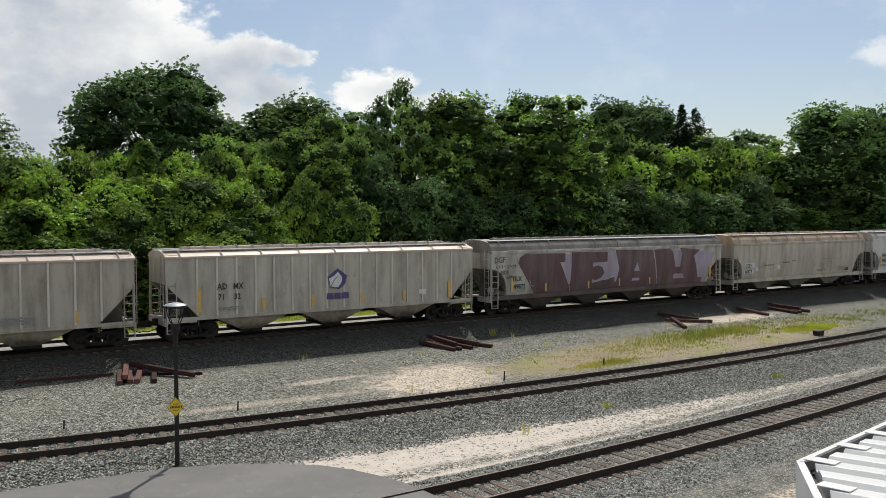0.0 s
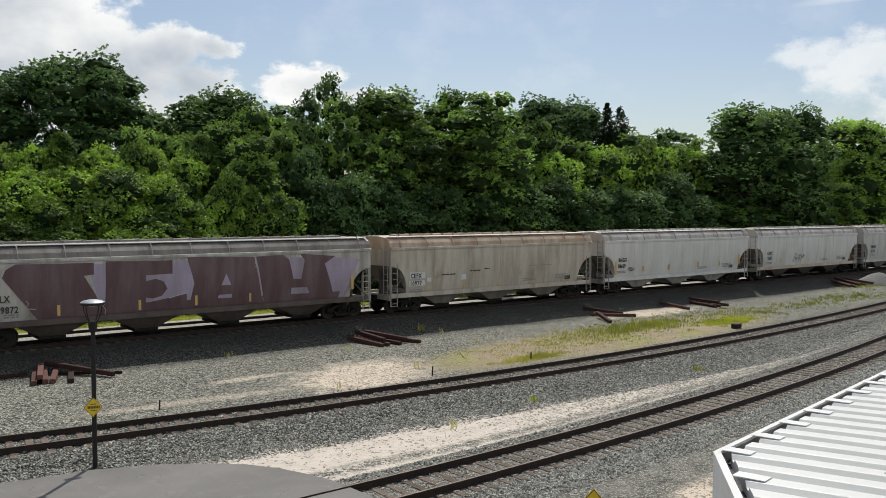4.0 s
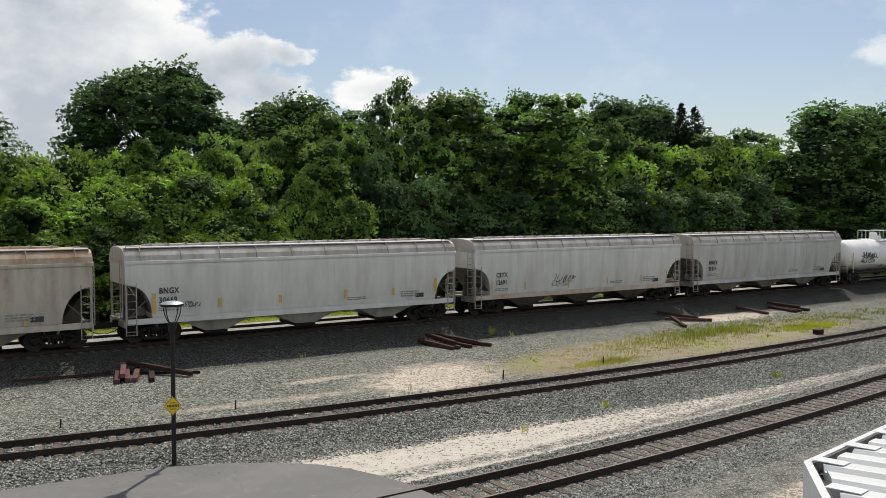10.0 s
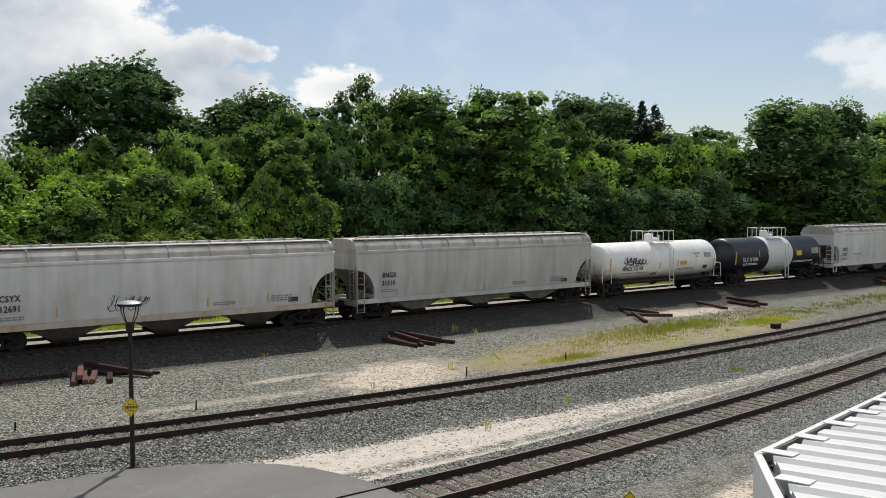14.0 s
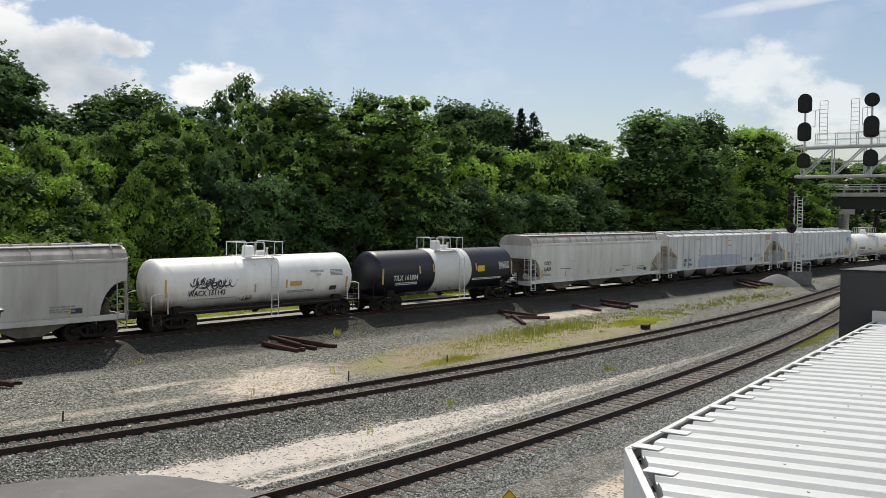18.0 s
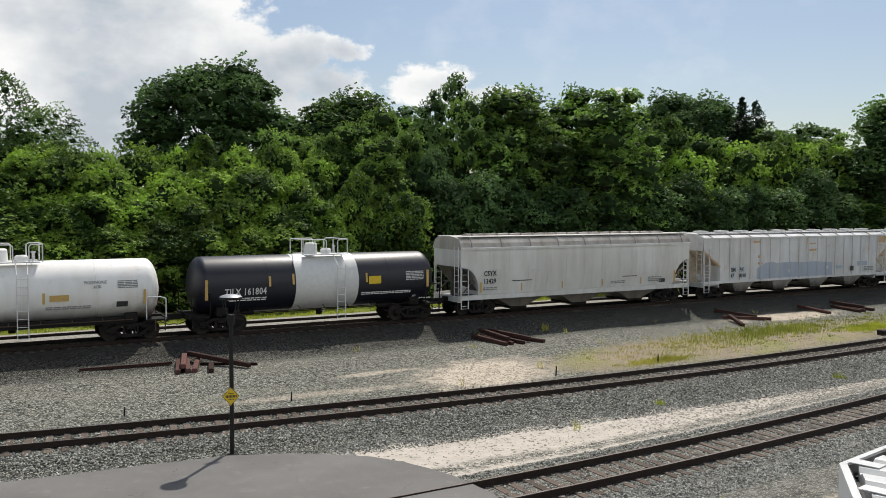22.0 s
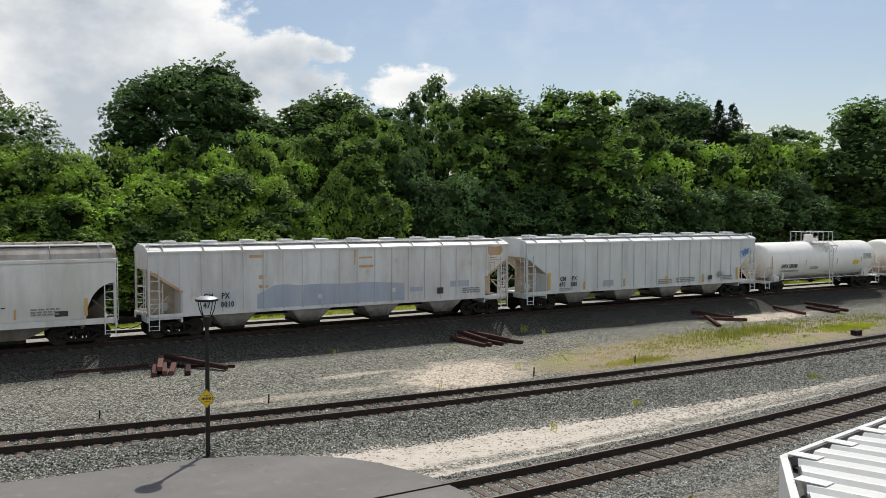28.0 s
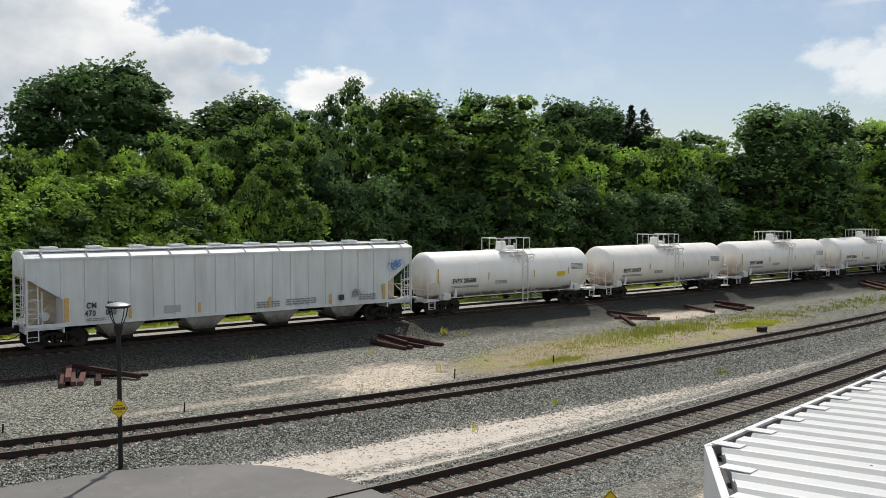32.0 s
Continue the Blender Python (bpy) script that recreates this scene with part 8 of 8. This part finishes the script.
weeds("yellow_weeds", 130, patch([(14.0, 48.8), (16.5, 50.6), (18.0, 51.2)], 1.7, 0.6), (0.25, 0.60), M_GRASS, "tall yellow-green weeds on the gravel", 3)
weeds("yellow_weeds", 500, patch([(46, 75), (50, 77), (38, 66), (42, 68), (33, 62)], 2.2, 0.8), (0.10, 0.30), M_GRASS, "bright yellow-green weeds on the gravel", 4)
weeds("green_tuft", 5, patch([(6.5, 32.7)], 0.12, 0.08), (0.15, 0.36), M_VERGE, "small green tuft in the ballast", 10)
weeds("green_tuft", 7, patch([(15.4, 38.4)], 0.16, 0.08), (0.15, 0.40), M_VERGE, "small green tuft in the ballast", 11)
weeds("verge_grass", 5600, verge, (0.08, 0.24), M_VERGE, "bright grass verge behind the railway", 5)
weeds("stray_weeds", 14, patch([(1, 38), (-6, 30), (3, 47.6), (14, 52), (5, 35), (10, 31), (-3, 41)], 5, 2.2), (0.2, 0.5), M_DRYGRASS, "stray weeds in the gravel", 6)
weeds("stray_weeds", 5, patch([(3.0, 48.9)], 0.30, 0.1), (0.35, 0.6), M_DRYGRASS, "tall weeds at the foot of the ballast", 7)


weeds("near_grass", 260, patch([(29.9, 43.7), (32.8, 46.7)], 1.6, 0.26, 42), (0.06, 0.20), M_GRASS, "bright grass along the foot of the near ballast", 8)


# ---- painted marks on the cars ----
def side_shape(car, name, quads, half, lift, material, label=""):
    """Paint on a car's near side: strips (left and right at the top, left and right at the bottom) that follow its bow."""
    g = Geo()
    for xl0, xr0, z0, xl1, xr1, z1 in quads:
        n = 5
        b = len(g.v)
        for i in range(n + 1):
            q = i / n
            z = z0 + (z1 - z0) * q
            y = -half(z) - lift
            g.v += [(xl0 + (xl1 - xl0) * q, y, z), (xr0 + (xr1 - xr0) * q, y, z)]
        g.f += [(b + 2 * i, b + 2 * i + 1, b + 2 * i + 3, b + 2 * i + 2) for i in range(n)]
    return part(name, g, material, car, label)


def bowed(z):
    return 1.34 + 0.26 * math.sin(math.pi / 2 * min(1, max(0, (z - 1.12) / 2.0)))


def side_poly(car, name, outline, half, lift, material, label=""):
    """Paint in a free outline (x, z) that follows the bow of a car's near side."""
    bm = bmesh.new()
    bm.faces.new([bm.verts.new((x, 0, z)) for x, z in outline]).normal_update()
    bmesh.ops.triangulate(bm, faces=bm.faces[:])
    for z in (1.45, 1.65, 1.85, 2.05, 2.3, 2.6, 2.9, 3.2):
        bmesh.ops.bisect_plane(bm, geom=bm.verts[:] + bm.edges[:] + bm.faces[:], plane_co=(0, 0, z), plane_no=(0, 0, 1))
    for v in bm.verts:
        v.co.y = -half(v.co.z) - lift
    me = bpy.data.meshes.new(name)
    bmesh.ops.recalc_face_normals(bm, faces=bm.faces)
    bm.to_mesh(me)
    bm.free()
    me.materials.append(material)
    return part(name, me, None, car, label)


def stroke(car, name, pts, half, r, material, lift=0.012):
    return part(name, Geo().path([(x, -half(z) - lift, z) for x, z in pts], r, 4), material, car)


graf = CARS[2][0]
side_poly(graf, "spray_ground", [(-5.06, 3.7), (2.74, 3.72), (7.94, 3.62), (9.94, 3.42), (9.44, 2.4), (8.94, 1.3), (-4.36, 1.32)], bowed, 0.008, P_LAVENDER, "lavender spray paint")
side_poly(graf, "spray_fill", [(-7.46, 1.75), (8.74, 1.62), (8.64, 1.22), (-7.16, 1.24)], bowed, 0.013, P_MAROON)
LETTERS = [
    [(-8.51, 3.56), (-8.11, 3.8), (-4.76, 3.75), (-4.76, 3.2), (-5.21, 3.16), (-4.26, 1.5), (-4.26, 1.26), (-7.21, 1.26), (-8.66, 3.2)],
    [(-4.21, 3.8), (-1.01, 3.74), (-1.01, 3.08), (-2.31, 3.05), (-2.31, 2.76), (-1.86, 2.86), (-1.46, 2.72), (-1.26, 2.35), (-1.51, 2.0), (-1.96, 1.88), (-2.31, 1.95), (-2.31, 1.68), (-0.26, 2.02), (-0.21, 1.26), (-4.23, 1.26)],
    [(-0.26, 3.85), (3.39, 3.78), (3.94, 1.26), (2.24, 1.26), (2.16, 1.86), (1.46, 1.86), (1.29, 1.26), (-0.14, 1.26), (0.12, 2.54)],
    [(3.49, 3.78), (5.04, 3.82), (5.44, 3.55), (5.71, 2.5), (6.19, 2.45), (6.39, 3.5), (6.1, 3.85), (8.34, 3.66), (7.66, 3.25), (8.34, 1.4), (6.87, 1.4), (6.58, 1.98), (5.62, 2.0), (5.61, 1.26), (4.04, 1.26)],
]
for shape in LETTERS:
    side_poly(graf, "spray_letter", shape, bowed, 0.018, P_MAROON, "maroon spray-painted block letter")
side_poly(graf, "letter_hole", [(1.82, 2.95), (1.56, 2.35), (2.1, 2.35)], bowed, 0.023, P_LAVENDER)
for pts in ([(-7.56, 2.0), (-8.71, 3.25), (-8.66, 3.6), (-8.16, 3.87), (-4.66, 3.82)], [(-7.56, 2.0), (-7.71, 1.78), (-7.26, 1.72)], [(-4.29, 3.2), (-4.29, 3.87), (-0.91, 3.81), (-0.91, 3.5)], [(-0.32, 3.4), (-0.32, 3.92), (3.44, 3.85)],
            [(3.44, 3.4), (3.49, 3.86), (5.09, 3.9), (5.54, 3.6)], [(6.04, 3.6), (6.04, 3.92), (8.49, 3.72)], [(3.46, 3.3), (3.99, 1.4)], [(-4.86, 2.6), (-4.21, 1.5), (-4.21, 1.27)], [(-1.16, 1.85), (-0.21, 2.1)]):
    stroke(graf, "outline", pts, bowed, 0.022, P_OUTLINE)
side_marks(graf, [("text", "TILX", -9.1, 2.12, 0.42, B), ("text", "649872", -9.1, 1.62, 0.42, B), ("bars", (0.64, 2), -8.6, 1.5, 0.06, G_)], lambda z: bowed(z) + 0.014)
TAG = random.Random(8)
M_TAG = mat("faded_brown_spray", (0.10, 0.085, 0.075), (0.16, 0.14, 0.12), 8, 0.7)
for word, x, z, size in (("DGF", -10.5, 3.28, 0.50), ("RIDE", -10.0, 2.56, 0.34), ("SUM", -9.55, 2.28, 0.28)):
    lettering(word, size, M_TAG, graf, Matrix.Translation((x, -bowed(z + size / 2) - 0.022, z)) @ Matrix.Rotation(math.pi / 2, 4, "X") @ Matrix.Rotation(0.04, 4, "Z") @ Matrix.Diagonal((0.85, 1, 1, 1)), "spray_tag")
for z, x0, n in ((2.93, -10.35, 8),):
    h, w = (0.34, 0.36) if n == 3 and z > 3 else (0.22, 0.17)
    for k in range(n):
        x = x0 + k * w * 1.22
        stroke(graf, "spray_tag", [(x + TAG.uniform(0, w), z + TAG.uniform(0, h)) for _ in range(4)], bowed, 0.024, M_TAG, 0.006)


def flat_half(z):
    return 1.535


adm = CARS[1][0]
side_poly(adm, "emblem", [(0.1, 3.38), (0.68, 2.95), (0.55, 2.5), (0.2, 2.24), (-0.35, 2.35), (-0.5, 2.92)], lambda z: 1.604, 0.004, P_NAVY, "navy diamond emblem")
side_poly(adm, "leaf", [(0.12, 3.18), (0.36, 2.9), (0.34, 2.6), (0.12, 2.34), (-0.32, 2.4), (-0.42, 2.84), (-0.1, 2.98)], lambda z: 1.604, 0.010, M_DECAL_WHITE, "white leaf shape")
stroke(adm, "leaf_vein", [(-0.3, 2.4), (-0.12, 2.72), (0.12, 2.95)], lambda z: 1.604, 0.02, P_NAVY)
for q in ((-0.52, -0.18, 2.05, -0.56, -0.16, 1.72), (-0.08, 0.28, 2.05, -0.08, 0.28, 1.72), (0.37, 0.76, 2.05, 0.37, 0.78, 1.72)):
    side_shape(adm, "emblem_bar", [q], lambda z: 1.604, 0.006, P_NAVY)

blue = CARS[10][0]
for e in (-1, 1):
    ax = 10.445 if e > 0 else -10.445
    edge_pts = [(ax, 3.45), (ax - e * 1.64, 2.34), (ax - e * 1.64, 2.20), (ax, 3.28)]
    part("slope_edge", Geo().prism(edge_pts, "y", -1.545, -1.50), P_ORANGE, blue, "rust-orange edge of the end slope")
PATCH = [(-5.1, 1.25), (-5.1, 1.98), (-4.75, 2.12), (-4.2, 2.4), (-3.6, 2.44), (-2.9, 2.36), (-1.5, 2.38), (-0.2, 2.33), (1.2, 2.36), (2.4, 2.28), (3.4, 2.22), (3.4, 1.25)]
side_poly(blue, "faded_patch", PATCH, flat_half, 0.003, P_BLUEPATCH, "faded blue painted patch")
for i in range(18):                      # the same paint on the posts
    x = -10.445 + 0.62 + 1.6 * 0.55 + (2 * 10.445 - 1.24 - 1.6 * 1.1) * i / 17
    if -5.0 < x < 3.3:
        top = float(np.interp(x, [p[0] for p in PATCH[1:-1]], [p[1] for p in PATCH[1:-1]]))
        side_shape(blue, "post_paint", [(x - 0.045, x + 0.045, top, x - 0.045, x + 0.045, 1.2)], lambda z: 1.602, 0.003, P_BLUEPATCH)
for q in ((6.4, 7.7, 2.2, 6.4, 7.7, 1.85), (3.7, 4.6, 1.95, 3.7, 4.6, 1.7)):
    side_shape(blue, "faded_patch", [q], flat_half, 0.003, P_BLUEPATCH)
for q in ((-7.95, -7.2, 2.28, -7.95, -7.2, 1.38), (-7.05, -6.18, 2.28, -7.05, -6.18, 1.38)):
    side_shape(blue, "stencil_panel", [q], flat_half, 0.003, P_STENCIL)
side_poly(blue, "primer_patch", [(9.05, 4.14), (9.5, 4.10), (10.0, 4.15), (10.08, 3.95), (10.0, 3.72), (9.85, 3.60), (9.5, 3.63), (9.2, 3.58), (9.08, 3.68), (8.98, 3.9)], flat_half, 0.004, P_ORANGE, "streaky orange primer patch")
for q in ((9.1, 9.75, 3.50, 9.15, 9.6, 3.44), (9.15, 9.9, 3.36, 9.2, 9.7, 3.31), (9.1, 9.45, 3.20, 9.12, 9.4, 3.15), (9.2, 9.27, 3.1, 9.21, 9.25, 2.6), (9.45, 9.51, 3.25, 9.46, 9.49, 2.8)):
    side_shape(blue, "primer_streak", [q], flat_half, 0.004, P_ORANGE)
for q in ((-5.5, -4.7, 4.0, -5.5, -4.7, 3.85), (-5.0, -4.6, 2.95, -5.0, -4.7, 2.75), (-5.0, -4.5, 2.45, -5.0, -4.5, 2.3), (0.3, 0.42, 4.1, 0.3, 0.36, 3.3), (0.5, 1.4, 3.75, 0.5, 1.4, 3.65), (0.5, 1.5, 3.3, 0.5, 1.4, 3.15)):
    side_shape(blue, "primer_streak", [q], flat_half, 0.004, P_ORANGE)


def scribble(car, x, z, w, h, seed, half, material, r=0.014, strokes=5, label="black spray-painted scribble"):
    rnd = random.Random(seed)
    for _ in range(strokes):
        pts, px = [], x + rnd.uniform(0, w * 0.6)
        turns, lean, tall = rnd.uniform(1.2, 2.6), rnd.uniform(0.1, 0.5), h * rnd.uniform(0.22, 0.5)
        mid, q0 = z + h * rnd.uniform(0.3, 0.7), rnd.uniform(0, 6.28)
        n = int(turns * 9)
        for i in range(n):
            q = q0 + 6.283 * turns * i / (n - 1)
            pz = mid + tall * math.sin(q) * (0.75 + 0.25 * math.sin(q * 0.37))
            sx = px + w * 0.30 * i / (n - 1) + tall * 0.45 * math.cos(q) + lean * (pz - mid)
            pts.append((sx, -half(pz) - 0.004, pz))
        g = Geo()
        for i, (sx, sy, sz) in enumerate(pts):
            p0, p1 = pts[max(0, i - 1)], pts[min(n - 1, i + 1)]
            dx, dz = p1[0] - p0[0], p1[2] - p0[2]
            k = r * (0.7 + 0.5 * math.sin(i * 0.9)) / max(1e-4, math.hypot(dx, dz))
            za, zb = sz + dx * k, sz - dx * k
            g.v += [(sx - dz * k, -half(za) - 0.006, za), (sx + dz * k, -half(zb) - 0.006, zb)]
        g.f = [(2 * i, 2 * i + 1, 2 * i + 3, 2 * i + 2) for i in range(n - 1)]
        part("spray_tag", g, material, car, label)


def tank_half(z):
    return math.sqrt(max(0.05, 1.48 ** 2 - (z - 2.36) ** 2))


M_PURPLE_TAG = mat("dark_purple_spray", (0.05, 0.035, 0.08), (0.07, 0.05, 0.10), 8, 0.6)
scribble(CARS[4][0], -6.6, 1.45, 1.1, 0.6, 3, bowed, M_PURPLE_TAG, label="dark purple spray-painted scribble")
scribble(CARS[5][0], -3.2, 1.5, 2.6, 0.85, 4, bowed, M_DECAL_BLACK, 0.020, 7)
scribble(CARS[7][0], -4.5, 2.15, 2.9, 0.62, 5, tank_half, M_DECAL_BLACK, 0.034, 12)
scribble(CARS[7][0], -1.8, 1.4, 1.4, 0.3, 6, tank_half, M_DECAL_BLACK, 0.02, 6)
side_poly(CARS[11][0], "spray_ground", [(8.9, 3.0), (9.35, 3.55), (9.9, 3.62), (9.75, 3.25), (9.2, 2.92)], flat_half, 0.004, P_PALESPRAY, "pale blue spray haze")
scribble(CARS[11][0], 8.75, 2.85, 1.6, 0.85, 7, lambda z: 1.604, P_BLUESPRAY, 0.022, 4, "blue spray-painted tag")
scribble(CARS[11][0], 6.4, 1.5, 0.7, 0.7, 8, lambda z: 1.61, M_DECAL_GREY, 0.012, 6, "grey spray-painted scribble")

# ---- motion of the train ----
def travel(t):
    ts, ds = np.array(TRAVEL, float).T
    return float(np.interp(t, ts, ds))


def eased(t):
    """Travel with the joints between stretches of speed smoothed out."""
    return sum(travel(min(32.0, max(0.0, t + k))) for k in (-0.6, -0.3, 0, 0.3, 0.6)) / 5 if 0.6 < t < 31.4 else travel(t)


def motions():
    for car, mid in CARS:
        rows = []
        for k in range(33):
            p = main_at(mid - eased(k))
            rows.append((float(k), Matrix.Translation(p) @ Matrix.Rotation(radians(MAIN_DEG), 4, "Z")))
        walk(car, rows)
    for w, x in ROLL:
        walk(w, [(k / 10, Matrix.Translation((x, 0, WHEEL_R)) @ Matrix.Rotation(-eased(k / 10) / WHEEL_R, 4, "Y")) for k in range(321)])


motions()
